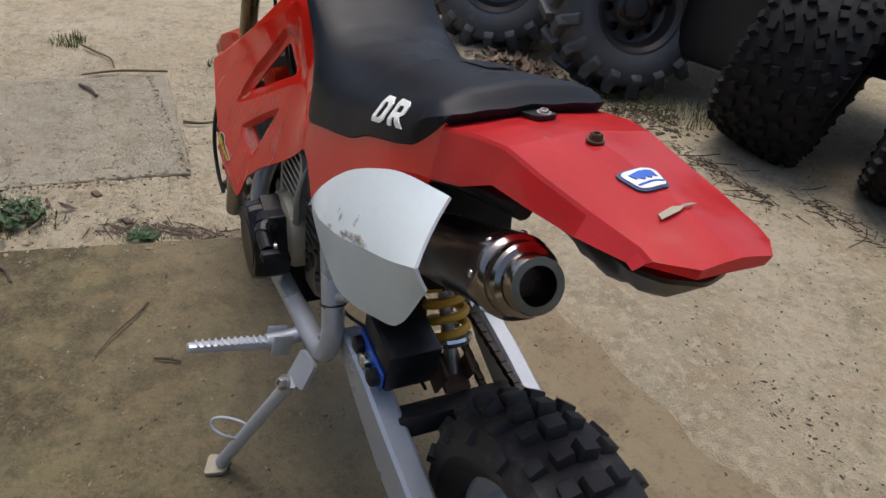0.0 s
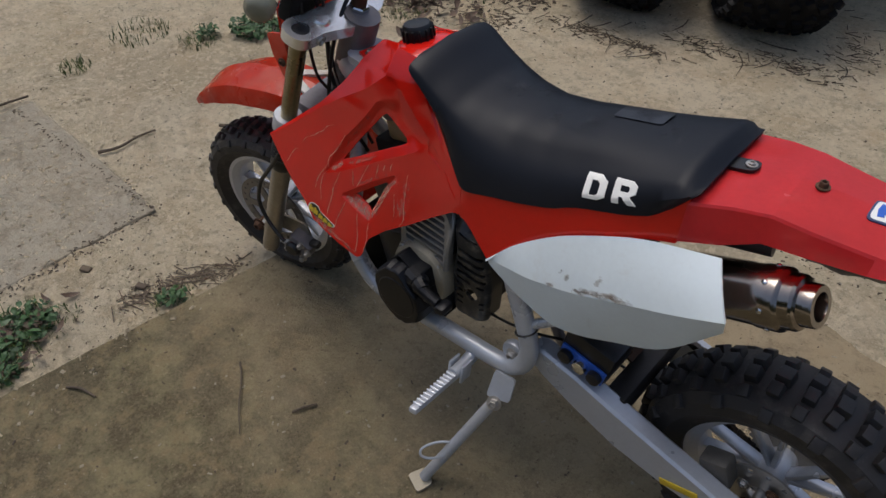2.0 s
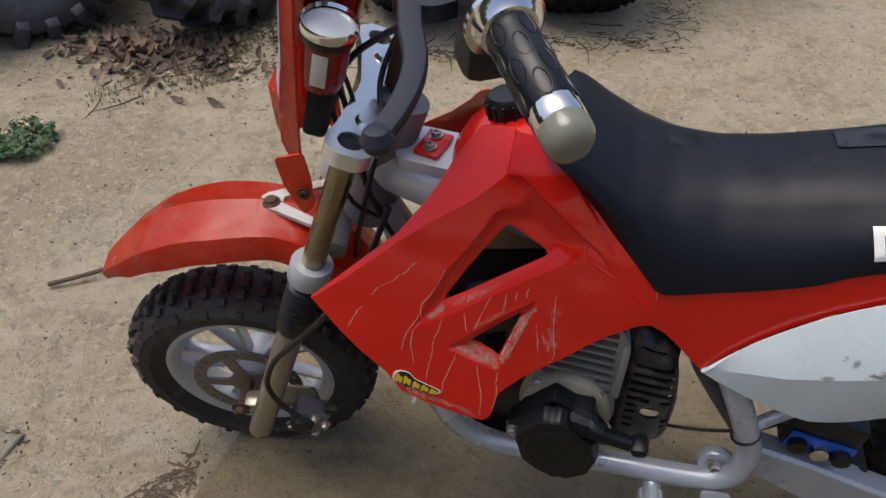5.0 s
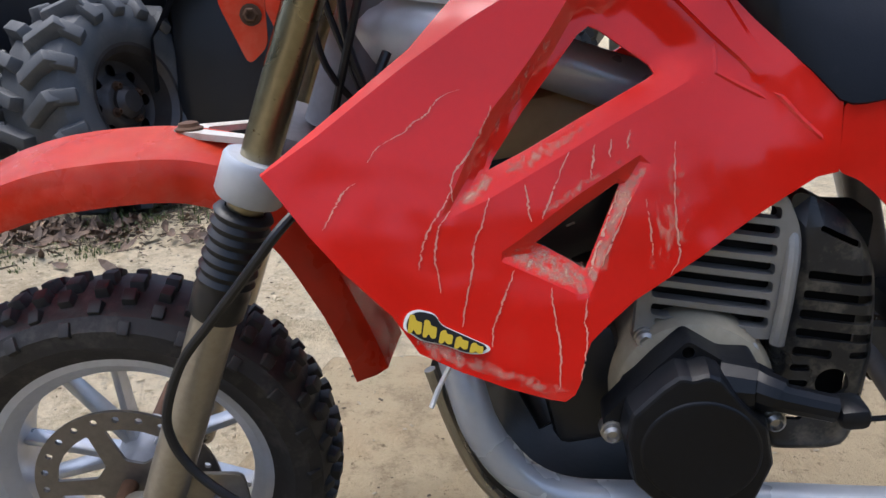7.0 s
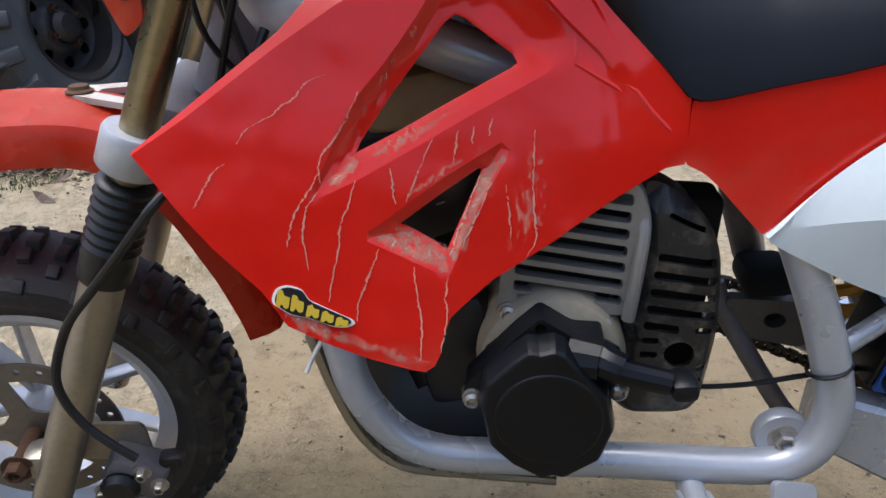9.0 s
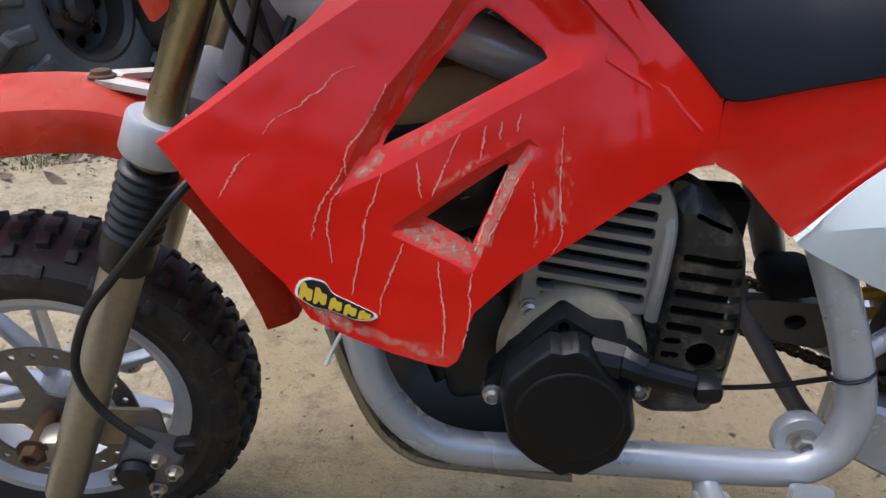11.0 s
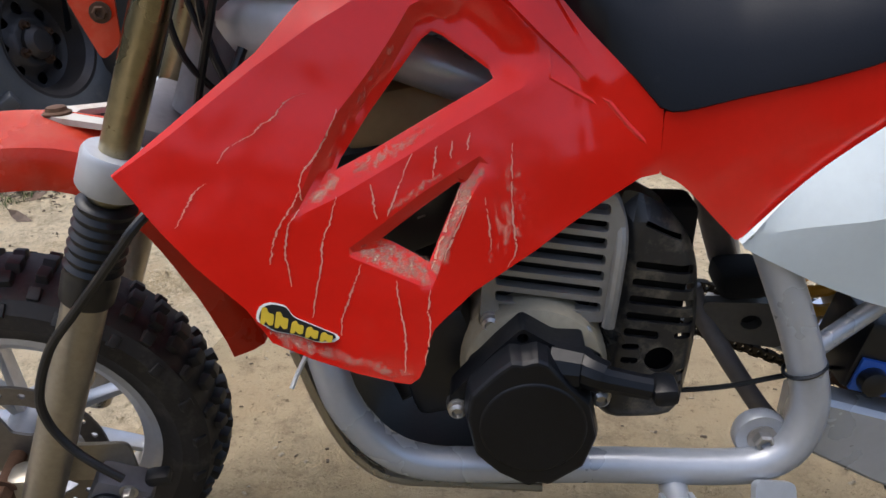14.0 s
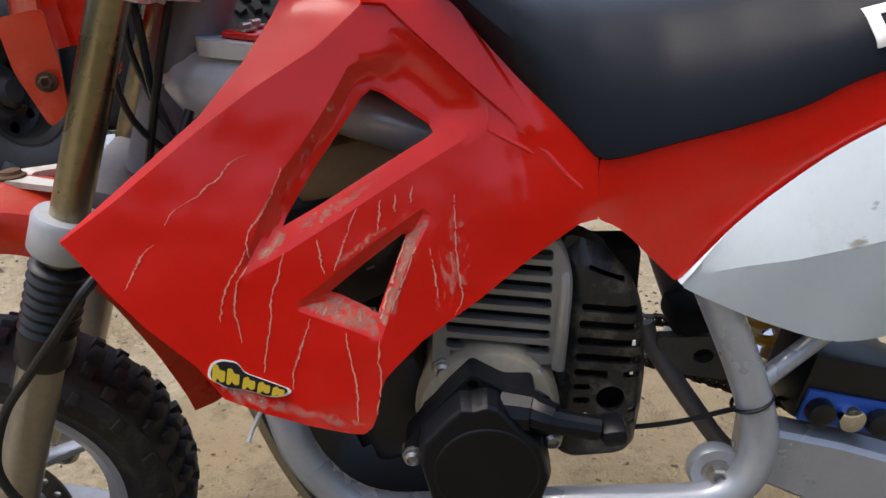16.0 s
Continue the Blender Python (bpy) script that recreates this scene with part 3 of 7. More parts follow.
WELL_SIDE = [(0.3168, 0.5840), (0.3384, 0.5737), (0.3477, 0.5579), (0.3588, 0.5411), (0.3698, 0.5261), (0.3808, 0.5127), (0.392, 0.4924), (0.4034, 0.4651), (0.4128, 0.4446)]
WELL_FOOT = [(0.4128, 0.4446), (0.4002, 0.4516), (0.3821, 0.4596), (0.3455, 0.4799), (0.3084, 0.5013), (0.271, 0.5214), (0.2453, 0.5353)]
WELL_HEAD = [(0.2453, 0.5353), (0.2475, 0.5442), (0.2782, 0.5740), (0.2966, 0.5900), (0.3100, 0.5990), (0.3168, 0.5840)]
WELL = WELL_SIDE + WELL_FOOT[1:] + WELL_HEAD[1:-1]


# thin pressed creases where the raised band meets the collar
CREASES = [[(0.2473, 0.5437), (0.2462, 0.5307), (0.2328, 0.5238), (0.2199, 0.5177)], [(0.2082, 0.5173), (0.1964, 0.5048), (0.1853, 0.4950)]]


def line_dist(p, line):
    return min(seg_dist(p, a, b) for a, b in zip(line, line[1:]))


def there_and_back(line):
    """An open line as a loop that runs back over itself."""
    return line + line[-2:0:-1]


def beside(line, d):
    """An open line pushed to its right by d."""
    out = []
    for k, q in enumerate(line):
        a, b = Vector(line[max(0, k - 1)]), Vector(line[min(len(line) - 1, k + 1)])
        t = (b - a).normalized()
        out.append((q[0] + t.y * d, q[1] - t.x * d))
    return out


def shroud_relief(x, z):
    p = (x, z)
    up = 0.0015 * clamp01((x - 0.176) / 0.03)
    if inside(p, WELL):
        wall = min(0.72 * line_dist(p, WELL_SIDE), 0.36 * line_dist(p, WELL_FOOT))
        up -= min(0.0070, wall) * clamp01(line_dist(p, WELL_HEAD) / 0.020)
    up += 0.0034 * step_up(p, COLLAR, 0.0011) * clamp01((x - 0.214) / 0.04)
    if inside(p, NOTCH):
        up -= min(0.0075, 0.52 * poly_dist(p, NOTCH))
    if not inside(p, RIDGE):
        up -= min(0.016, 0.50 * poly_dist(p, RIDGE))
    up += 0.0007 * max(clamp01(1 - line_dist(p, c) / 0.0016) for c in CREASES)
    lip = min(poly_dist(p, BIG), poly_dist(p, SMALL))
    return up - 0.0005 * max(0.0, 1 - lip / 0.003)


def shroud_place(side):
    def place(x, z, d):
        y = body_y(x, z) + shroud_relief(x, z)
        n = Vector((-0.163, 1.0, 0.322)).normalized()
        p = Vector((x, y, z)) - n * d
        if z > 0.60:
            p.y -= 6.0 * (z - 0.60) ** 2
            if side < 0:
                p.z -= 0.5 * (z - 0.60)
        return Vector((p.x, side * p.y, p.z))
    return place


SHROUD = [(0.519, 0.4765), (0.486, 0.5030), (0.4507, 0.5320), (0.433, 0.5465), (0.4161, 0.5663), (0.406, 0.5777), (0.397, 0.5916), (0.3896, 0.6032), (0.3834, 0.6148), (0.362, 0.641), (0.330, 0.647), (0.292, 0.641), (0.2606, 0.5995), (0.2264, 0.5640), (0.1917, 0.5330), (0.1745, 0.5152),
          (0.1735, 0.4748), (0.185, 0.4715), (0.1985, 0.4615), (0.2300, 0.4385), (0.2522, 0.4225), (0.2715, 0.4105), (0.2907, 0.3986), (0.3099, 0.3816), (0.3168, 0.3748), (0.3207, 0.3639), (0.3224, 0.351), (0.3256, 0.3438), (0.3313, 0.3399), (0.3407, 0.3415), (0.3667, 0.3488), (0.396, 0.3596), (0.421, 0.371), (0.438, 0.393), (0.4687, 0.4196), (0.4886, 0.4404)]
BODY = [(0.1738, 0.5150), (0.1738, 0.4748), (0.1614, 0.4702), (0.1515, 0.4625), (0.1375, 0.4489), (0.1185, 0.4312), (0.0823, 0.4700), (0.048, 0.4985), (0.013, 0.522), (-0.034, 0.545), (-0.0861, 0.5645), (-0.1135, 0.5700),
        (-0.1135, 0.6280), (-0.1007, 0.6123), (-0.079, 0.5927), (-0.054, 0.584), (0.0, 0.5675), (0.017, 0.561), (0.0342, 0.5515), (0.0516, 0.5446), (0.0872, 0.5342), (0.1233, 0.5256), (0.1596, 0.5158)]


def body_place(side):
    def place(x, z, d):
        y = body_y(x, z)
        if x < -0.05:
            y -= 0.020 * min(1.0, (-0.05 - x) / 0.14)
        return Vector((x, side * (y - d), z))
    return place


left_shroud = None
for side in (1, -1):
    ob = part("side_shroud", sheet(SHROUD, shroud_place(side), 0.0018, [BIG, SMALL], 0.005 if side > 0 else 0.009, folds=[there_and_back(WELL_SIDE), there_and_back(WELL_FOOT), there_and_back(beside(WELL_SIDE[1:-1], -0.0097)), *[there_and_back(beside(c, d)) for c in CREASES for d in (-0.0016, 0.0, 0.0016)], NOTCH, grow(COLLAR, 0.0011), grow(COLLAR, -0.0011), RIDGE, grow(BIG, 0.003), grow(SMALL, 0.003)] if side > 0 else ()), RED, bike, "glossy red radiator shroud with two cut-outs and mud scratches", sharp=16)
    left_shroud = left_shroud or ob
    part("side_panel", sheet(round_poly(BODY, 0.004), body_place(side), 0.003, (), 0.009), RED, bike, "red side panel below the seat", sharp=24)

# tank cover between the shrouds, with the filler cap
rings = []
for x, w, z in ((0.398, 0.030, 0.590), (0.388, 0.050, 0.604), (0.366, 0.060, 0.624), (0.335, 0.064, 0.633), (0.300, 0.064, 0.634), (0.276, 0.060, 0.622)):
    rings.append([Vector((x, w * math.cos(a), z - 0.045 + 0.045 * math.sin(a) ** 0.45 if math.sin(a) > 0 else z - 0.045)) for a in [math.pi * k / 12 for k in range(13)]])
part("tank_cover", loft(rings, caps=True), RED, bike, "red tank cover")
cap_m = frame_on((0.343, 0.001, 0.626), (0.16, 0.0, 1))
prof = [(0, 0), (0.0205, 0), (0.0215, 0.004), (0.0215, 0.020), (0.0185, 0.0245), (0.010, 0.026), (0, 0.0255)]
cap = part("fuel_cap", lathe(prof, cap_m, 28), BLACK, bike, "black ribbed fuel cap")
pieces("rib", box((0.004, 0.003, 0.017), Matrix(), 0.0006), BLACK, cap, [cap_m @ Matrix.Rotation(k * math.pi / 7, 4, "Z") @ Matrix.Translation((0.0218, 0, 0.011)) for k in range(14)])

# seat
SEAT_TOP = [(-0.122, 0.640), (-0.10, 0.652), (-0.05, 0.642), (0.02, 0.628), (0.08, 0.613), (0.13, 0.606), (0.175, 0.604), (0.215, 0.612), (0.250, 0.631), (0.272, 0.645), (0.298, 0.654)]
SEAT_EDGE = [(-0.122, 0.636), (-0.10, 0.641), (-0.04, 0.622), (0.026, 0.600), (0.08, 0.588), (0.13, 0.581), (0.18, 0.588), (0.215, 0.601), (0.25, 0.620), (0.272, 0.635), (0.298, 0.646)]
SEAT_LOW = [(-0.122, 0.637), (-0.118, 0.633), (-0.1007, 0.6123), (-0.079, 0.5927), (-0.054, 0.584), (0.0, 0.5675), (0.017, 0.561), (0.0342, 0.5515), (0.0516, 0.5446), (0.087, 0.5342), (0.1233, 0.5256), (0.1596, 0.5158), (0.1743, 0.5146), (0.1917, 0.532), (0.2264, 0.563), (0.2606, 0.5985), (0.292, 0.630)]
rings = []
for i in range(57):
    u = i / 56
    x = -0.121 + 0.417 * u
    zt, ze, zl = lerp(SEAT_TOP, x), lerp(SEAT_EDGE, x), lerp(SEAT_LOW, x)
    end = min(1.0, math.sqrt(max(0.0, min(u, 1.5 * (1 - u))) / 0.035))
    yl, ye = body_y(x, zl) + 0.002, 0.070 * (0.86 + 0.14 * end)
    if x < -0.05:
        yl -= 0.020 * min(1.0, (-0.05 - x) / 0.14)
    zt = zl + (zt - zl) * (0.55 + 0.45 * end)
    ze = min(zl + (ze - zl) * (0.55 + 0.45 * end), zt - 0.002)
    half = [(yl - 0.006, zl - 0.004), (yl, zl), (yl * 0.5 + ye * 0.5 + 0.012 * end, zl * 0.5 + ze * 0.5), (yl * 0.13 + ye * 0.87 + 0.010 * end, zl * 0.13 + ze * 0.87), (ye + 0.006 * end, ze), (ye - 0.007, ze + (zt - ze) * 0.42), (ye * 0.72, ze + (zt - ze) * 0.75), (ye * 0.4, zt - 0.001), (0, zt + 0.0015)]
    ring = [Vector((x, y, z)) for y, z in half] + [Vector((x, -y, z)) for y, z in half[-2::-1]]
    rings.append(ring)
seat = part("seat", loft(rings), VINYL, bike, "black vinyl seat with dusty scuffs and patches", sharp=50)


def seat_point(x, f, lift=0.001):
    """A point on the seat's left side, f from its lower edge (0) to its crease (1)."""
    zl, ze = lerp(SEAT_LOW, x), lerp(SEAT_EDGE, x)
    yl, ye = body_y(x, zl) + 0.002, 0.070
    if x < -0.05:
        yl -= 0.020 * min(1.0, (-0.05 - x) / 0.14)
    y = yl + (ye - yl) * f + lerp([(0, 0), (0.5, 0.012), (0.87, 0.010), (1, 0.006)], f)
    return Vector((x, y + lift, zl + (ze - zl) * f))


# the letters on the seat's side
D_OUT = [(0, 0), (0.62, 0), (0.92, 0.2), (0.92, 0.8), (0.62, 1), (0, 1)]
D_IN = [(0.27, 0.2), (0.5, 0.2), (0.62, 0.32), (0.62, 0.68), (0.5, 0.8), (0.27, 0.8)]
R_OUT = [(0, 0), (0.27, 0), (0.27, 0.36), (0.42, 0.36), (0.64, 0), (0.95, 0), (0.70, 0.42), (0.92, 0.55), (0.92, 0.86), (0.72, 1), (0, 1)]
R_IN = [(0.27, 0.55), (0.58, 0.55), (0.64, 0.62), (0.64, 0.74), (0.58, 0.8), (0.27, 0.8)]


def letter_frame(x0, z0, w, h, slope):
    def place(u, v, d):
        x = x0 - w * u + 0.0055 * v
        z = z0 + h * v + slope * u
        zl, ze = lerp(SEAT_LOW, x), lerp(SEAT_EDGE, x)
        return seat_point(x, (z - zl) / max(0.005, ze - zl), 0.0016 - d)
    return place


part("letter_d", sheet(D_OUT, letter_frame(0.0020, 0.5825, 0.0300, 0.0222, 0.0080), 0.0012, [D_IN], 0.12), PRINT, seat, "white printed letter D")
part("letter_r", sheet(R_OUT, letter_frame(-0.0342, 0.5930, 0.0296, 0.0222, 0.0075), 0.0012, [R_IN], 0.12), PRINT, seat, "white printed letter R")


def seat_top_patch(x0, x1, y0, y1):
    def place(u, v, d):
        x, y = x0 + (x1 - x0) * u, y0 + (y1 - y0) * v
        zt, ze = lerp(SEAT_TOP, x), lerp(SEAT_EDGE, x)
        ay = abs(y) / 0.070
        z = zt + 0.0015 - (0.0025 * ay if ay < 0.4 else 0.001 + (ay - 0.4) / 0.32 * ((zt - ze) * 0.25 - 0.001) if ay < 0.72 else (zt - ze) * (0.25 + (ay - 0.72) / 0.18 * 0.33))
        return Vector((x, y, z + 0.0014 - d))
    return place


SQUARE = [(0, 0), (1, 0), (1, 1), (0, 1)]
part("seat_patch", sheet(round_poly(SQUARE, 0.12), seat_top_patch(0.033, -0.030, -0.040, -0.004), 0.0004, (), 0.2), PATCH, seat, "slightly glossy vinyl repair patch")

# rear mudguard: top with a middle ridge, side skirts and a blunt end
TAIL = [(-0.112, 0.0825, 0.622, 0.628), (-0.155, 0.075, 0.633, 0.637), (-0.192, 0.068, 0.638, 0.644), (-0.235, 0.064, 0.635, 0.646), (-0.29, 0.058, 0.633, 0.643), (-0.337, 0.0505, 0.631, 0.639)]
TAIL_LOW = [(-0.35, 0.6235), (-0.30, 0.6155), (-0.25, 0.609), (-0.20, 0.609), (-0.175, 0.600), (-0.158, 0.588), (-0.112, 0.5735)]
bm = bmesh.new()
grid = []
for x, w, ze, zc in TAIL:
    zl = lerp(TAIL_LOW, x)
    crease = [(w + 0.009, zl), (w + 0.002, ze - 0.003), (w, ze), (w * 0.6, ze + (zc - ze) * 0.42), (w * 0.25, ze + (zc - ze) * 0.8), (0, zc)]
    row = [(x, y - 0.004, z) for y, z in crease] + [(x, -y - 0.004, z) for y, z in crease[-2::-1]]
    grid.append(row)
last = grid[-1]
cap_row = []
for k, (x, y, z) in enumerate(last):
    t = abs(k - 5) / 5
    cap_row.append((x + lerp([(0, -0.035), (0.4, -0.034), (0.6, -0.013), (1, -0.006)], t), y * 0.98, z - 0.003))
grid.append(cap_row)
lip_row = [(x + 0.003, y * 0.97, min(z, 0.6235 - 0.003 * abs(k - 5) / 5)) for k, (x, y, z) in enumerate(cap_row)]
grid.append(lip_row)
vs = [[bm.verts.new(p) for p in row] for row in grid]
for a, b in zip(vs, vs[1:]):
    for k in range(len(a) - 1):
        bm.faces.new((a[k], a[k + 1], b[k + 1], b[k]))
bmesh.ops.solidify(bm, geom=bm.faces[:], thickness=0.0028)
tail = part("rear_mudguard", bm, RED_TAIL, bike, "red rear mudguard with a badge and a torn sticker", sharp=7)


def tail_point(x, y, lift=0.0):
    w = lerp([(a, b) for a, b, _, _ in TAIL[::-1]], x)
    ze = lerp([(a, c) for a, _, c, _ in TAIL[::-1]], x)
    zc = lerp([(a, d) for a, _, _, d in TAIL[::-1]], x)
    t = min(1.0, abs(y + 0.004) / w)
    f = lerp([(0, 1), (0.25, 0.8), (0.6, 0.42), (1, 0)], t)
    return Vector((x, y, ze + (zc - ze) * f + lift))


def on_tail(x0, y0, sx, sy, turn, lift=0.0018):
    c, s = math.cos(turn), math.sin(turn)
    return lambda u, v, d: tail_point(x0 + sx * u * c - sy * v * s, y0 + sx * u * s + sy * v * c, lift - d)


BADGE = round_poly([(-1, -0.7), (1, -1), (1, 1), (-1, 0.7)], 0.5)
badge = part("badge", sheet(BADGE, on_tail(-0.277, 0.0, 0.0145, 0.0185, 0.0), 0.0015, (), 0.25), STICKER_B, tail, "blue and white oval badge")
part("badge_face", sheet(BADGE, on_tail(-0.277, 0.0, 0.0122, 0.016, 0.0, 0.0026), 0.0006, (), 0.25), PRINT, badge, "white badge field")
part("badge_mark", sheet([(0.62, -0.62), (0.70, 0.1), (0.50, 0.68), (-0.02, 0.52), (0.10, 0.36), (-0.22, 0.16), (0.05, 0.0), (-0.25, -0.18), (0.08, -0.34), (-0.10, -0.60)], on_tail(-0.277, 0.0, 0.0122, 0.0160, 0.0, 0.0034), 0.0005, (), 0.25), BLUE, badge, "plain blue mark")
part("badge_line", sheet([(-0.50, -0.70), (-0.42, 0.0), (-0.50, 0.70), (-0.62, 0.66), (-0.55, 0.0), (-0.62, -0.66)], on_tail(-0.277, 0.0, 0.0122, 0.0160, 0.0, 0.0034), 0.0005, (), 0.25), BLUE, badge, "thin blue line")
part("sticker_rest", sheet([(-0.75, 1.0), (0.55, 0.9), (0.9, 0.15), (0.35, -0.1), (0.5, -0.75), (0.1, -1.0), (-0.1, -0.2), (-0.6, 0.1)], on_tail(-0.3165, 0.002, 0.0042, 0.0185, 0.12, 0.0026), 0.0006, (), 0.2), CASE, tail, "torn silver sticker rest")
part("tail_bolt", hex_bolt(tail_point(-0.214, 0.0, 0.001), (0, 0, 1), 0.0052, 0.007), RUST, tail, "rusty bolt")
bm = sheet(round_poly([(-0.014, -0.011), (0.03, -0.011), (0.03, 0.011), (-0.014, 0.011)], 0.010), lambda u, v, d: tail_point(-0.135 + u, v, 0.005 - d), 0.004, (), 0.008)
tab = part("seat_tab", bm, BLACK, seat, "black rubber seat tab")
part("seat_bolt", hex_bolt(tail_point(-0.140, 0.0, 0.005), (0, 0, 1), 0.0045, 0.004), BOLT, tab, "zinc seat bolt")

# white number panels with a bulging fold
W_TOP = [(0.1185, 0.4335), (0.0823, 0.4726), (0.048, 0.501), (0.013, 0.5245), (-0.034, 0.5475), (-0.0861, 0.567), (-0.1663, 0.5835)]
W_FOLD = [(0.1165, 0.4335), (0.083, 0.445), (0.035, 0.456), (-0.019, 0.470), (-0.086, 0.496), (-0.149, 0.521), (-0.200, 0.545)]
W_LOW = [(0.113, 0.4275), (0.092, 0.4185), (0.052, 0.402), (0.004, 0.3885), (-0.05, 0.394), (-0.132, 0.436), (-0.197, 0.520)]


def number_panel(side):
    rows = []
    top, fold, low = (spline([(x, z, 0) for x, z in c], 5) for c in (W_TOP, W_FOLD, W_LOW))
    k = len(top)
    for i in range(k):
        u = i / (k - 1)
        a, b, c = top[i], fold[i], low[i]
        bulge = min(1.0, u / 0.3)
        ya, yb, yc = body_y(a.x, a.y) + 0.004 - 0.012 * max(0, u - 0.6), 0.121 + 0.013 * bulge, 0.122 + 0.004 * bulge - 0.016 * max(0.0, min(1.0, (u - 0.5) / 0.25)) + 0.012 * max(0.0, (u - 0.72) / 0.28)
        line = []
        for t in (0.0, 0.08, 0.3, 0.55, 0.8, 1.0):
            line.append((a.x + (b.x - a.x) * t, ya + (yb - ya) * (t + 0.25 * t * (1 - t)), a.y + (b.y - a.y) * t))
        for t in (0.08, 0.3, 0.6, 0.9, 1.0):
            line.append((b.x + (c.x - b.x) * t, yb + (yc - yb) * (t - 0.2 * t * (1 - t)), b.y + (c.y - b.y) * t))
        rows.append(line)
    bm = bmesh.new()
    vs = [[bm.verts.new((x, side * y, z)) for x, y, z in row] for row in rows]
    for a, b in zip(vs, vs[1:]):
        for q in range(len(a) - 1):
            bm.faces.new((a[q], a[q + 1], b[q + 1], b[q]))
    bmesh.ops.recalc_face_normals(bm, faces=bm.faces)
    bmesh.ops.solidify(bm, geom=bm.faces[:], thickness=-0.003 * side)
    return bm


panel = part("number_panel", number_panel(1), WHITE, bike, "white plastic number panel with muddy scrapes along its fold", sharp=13)


def fold_point(x, v, lift=0.001):
    """A point on the white panel, v above (0..1 towards the top) or below the fold."""
    zf, zt = lerp(W_FOLD[::-1], x), lerp(W_TOP[::-1], x)
    t = 1 - v
    ya, yf = body_y(x, zt) + 0.004, 0.1345
    y = ya + (yf - ya) * (t + 0.25 * t * (1 - t))
    return Vector((x, y + lift, zf + (zt - zf) * v))


rnd = random.Random(4)
SCRAPES = ((0.010, 0.05, 0.012, 0.12), (-0.035, 0.05, 0.034, 0.07), (-0.085, 0.03, 0.022, 0.08), (-0.050, 0.30, 0.010, 0.12), (-0.010, 0.25, 0.006, 0.12), (0.0, 0.36, 0.005, 0.06), (-0.06, 0.10, 0.05, 0.10))


# scratches and the sticker on the shroud
SCRATCH = surf("pale_scratch", (0.86, 0.50, 0.37), 0.7, vary=0.25, fine=400, bump=0.3)
on_shroud = shroud_place(1)
RUNS = [[(0.4018, 0.5231), (0.4106, 0.5201), (0.416, 0.5162), (0.4215, 0.5086), (0.4285, 0.5048), (0.4339, 0.4993), (0.448, 0.4915), (0.4553, 0.4822)],
        [(0.4619, 0.4706), (0.4679, 0.4665), (0.4716, 0.4608), (0.4763, 0.4525), (0.4801, 0.4441)],
        [(0.3819, 0.5135), (0.3864, 0.5026), (0.3939, 0.4873), (0.4031, 0.4756), (0.4048, 0.4652), (0.4036, 0.4581)],
        [(0.4044, 0.4652), (0.4108, 0.4533), (0.4164, 0.4449), (0.4202, 0.4346), (0.4223, 0.4241), (0.4231, 0.4199)],
        [(0.4055, 0.453), (0.4118, 0.4428), (0.4128, 0.4323), (0.4134, 0.4263), (0.4108, 0.4161), (0.4093, 0.406)],
        [(0.3821, 0.4603), (0.3853, 0.4463), (0.3899, 0.4324), (0.391, 0.4182), (0.3936, 0.4004), (0.3954, 0.3861)],
        [(0.3656, 0.4181), (0.3688, 0.4075), (0.3727, 0.3969), (0.3766, 0.3845), (0.3776, 0.3737)],
        [(0.3423, 0.4072), (0.3403, 0.3925), (0.3369, 0.3775), (0.3352, 0.3626), (0.3358, 0.3478)],
        [(0.3201, 0.4004), (0.321, 0.3872), (0.3193, 0.3768), (0.3222, 0.3522)],
        [(0.3603, 0.4677), (0.3583, 0.4569), (0.3563, 0.4461)], [(0.3344, 0.4857), (0.3401, 0.4718), (0.3459, 0.4561), (0.349, 0.4474)],
        [(0.3189, 0.4901), (0.3198, 0.4813), (0.3207, 0.4706)], [(0.3085, 0.4931), (0.3094, 0.4825)], [(0.2973, 0.4979), (0.2993, 0.4873)],
        [(0.27, 0.491), (0.2693, 0.4711), (0.2683, 0.4529), (0.2657, 0.4345), (0.2646, 0.4234), (0.2696, 0.4127)], [(0.2864, 0.4577), (0.2828, 0.4393), (0.281, 0.4246)],
        [(0.3035, 0.462), (0.309, 0.445), (0.315, 0.4285), (0.3195, 0.4135)], [(0.296, 0.459), (0.305, 0.436), (0.313, 0.4175)]]
for run in RUNS:
    line = spline([(x, z, 0) for x, z in run], 16)
    bm, k = bmesh.new(), len(line)
    prev, swell, jx = None, 1.0, 0.0
    for i, q in enumerate(line):
        if rnd.random() < 0.05:
            prev = None
        w = (0.0010 if run[0][0] < 0.31 and run[0][1] > 0.458 and len(run) == 4 else 0.00064) * (0.35 + 0.65 * math.sin(math.pi * (i + 0.5) / k)) * swell
        swell = 0.6 * swell + 0.4 * rnd.uniform(0.1, 1.7)
        jx = 0.5 * jx + rnd.uniform(-0.0005, 0.0005)
        pair = [bm.verts.new(on_shroud(q.x + jx - w, q.y, -0.0006)), bm.verts.new(on_shroud(q.x + jx + w, q.y, -0.0006))]
        if prev:
            bm.faces.new((prev[0], prev[1], pair[1], pair[0]))
        prev = pair
    bmesh.ops.solidify(bm, geom=bm.faces[:], thickness=0.0003)
    part("scratch", bm, SCRATCH, left_shroud, "pale jagged scratch", sharp=0)
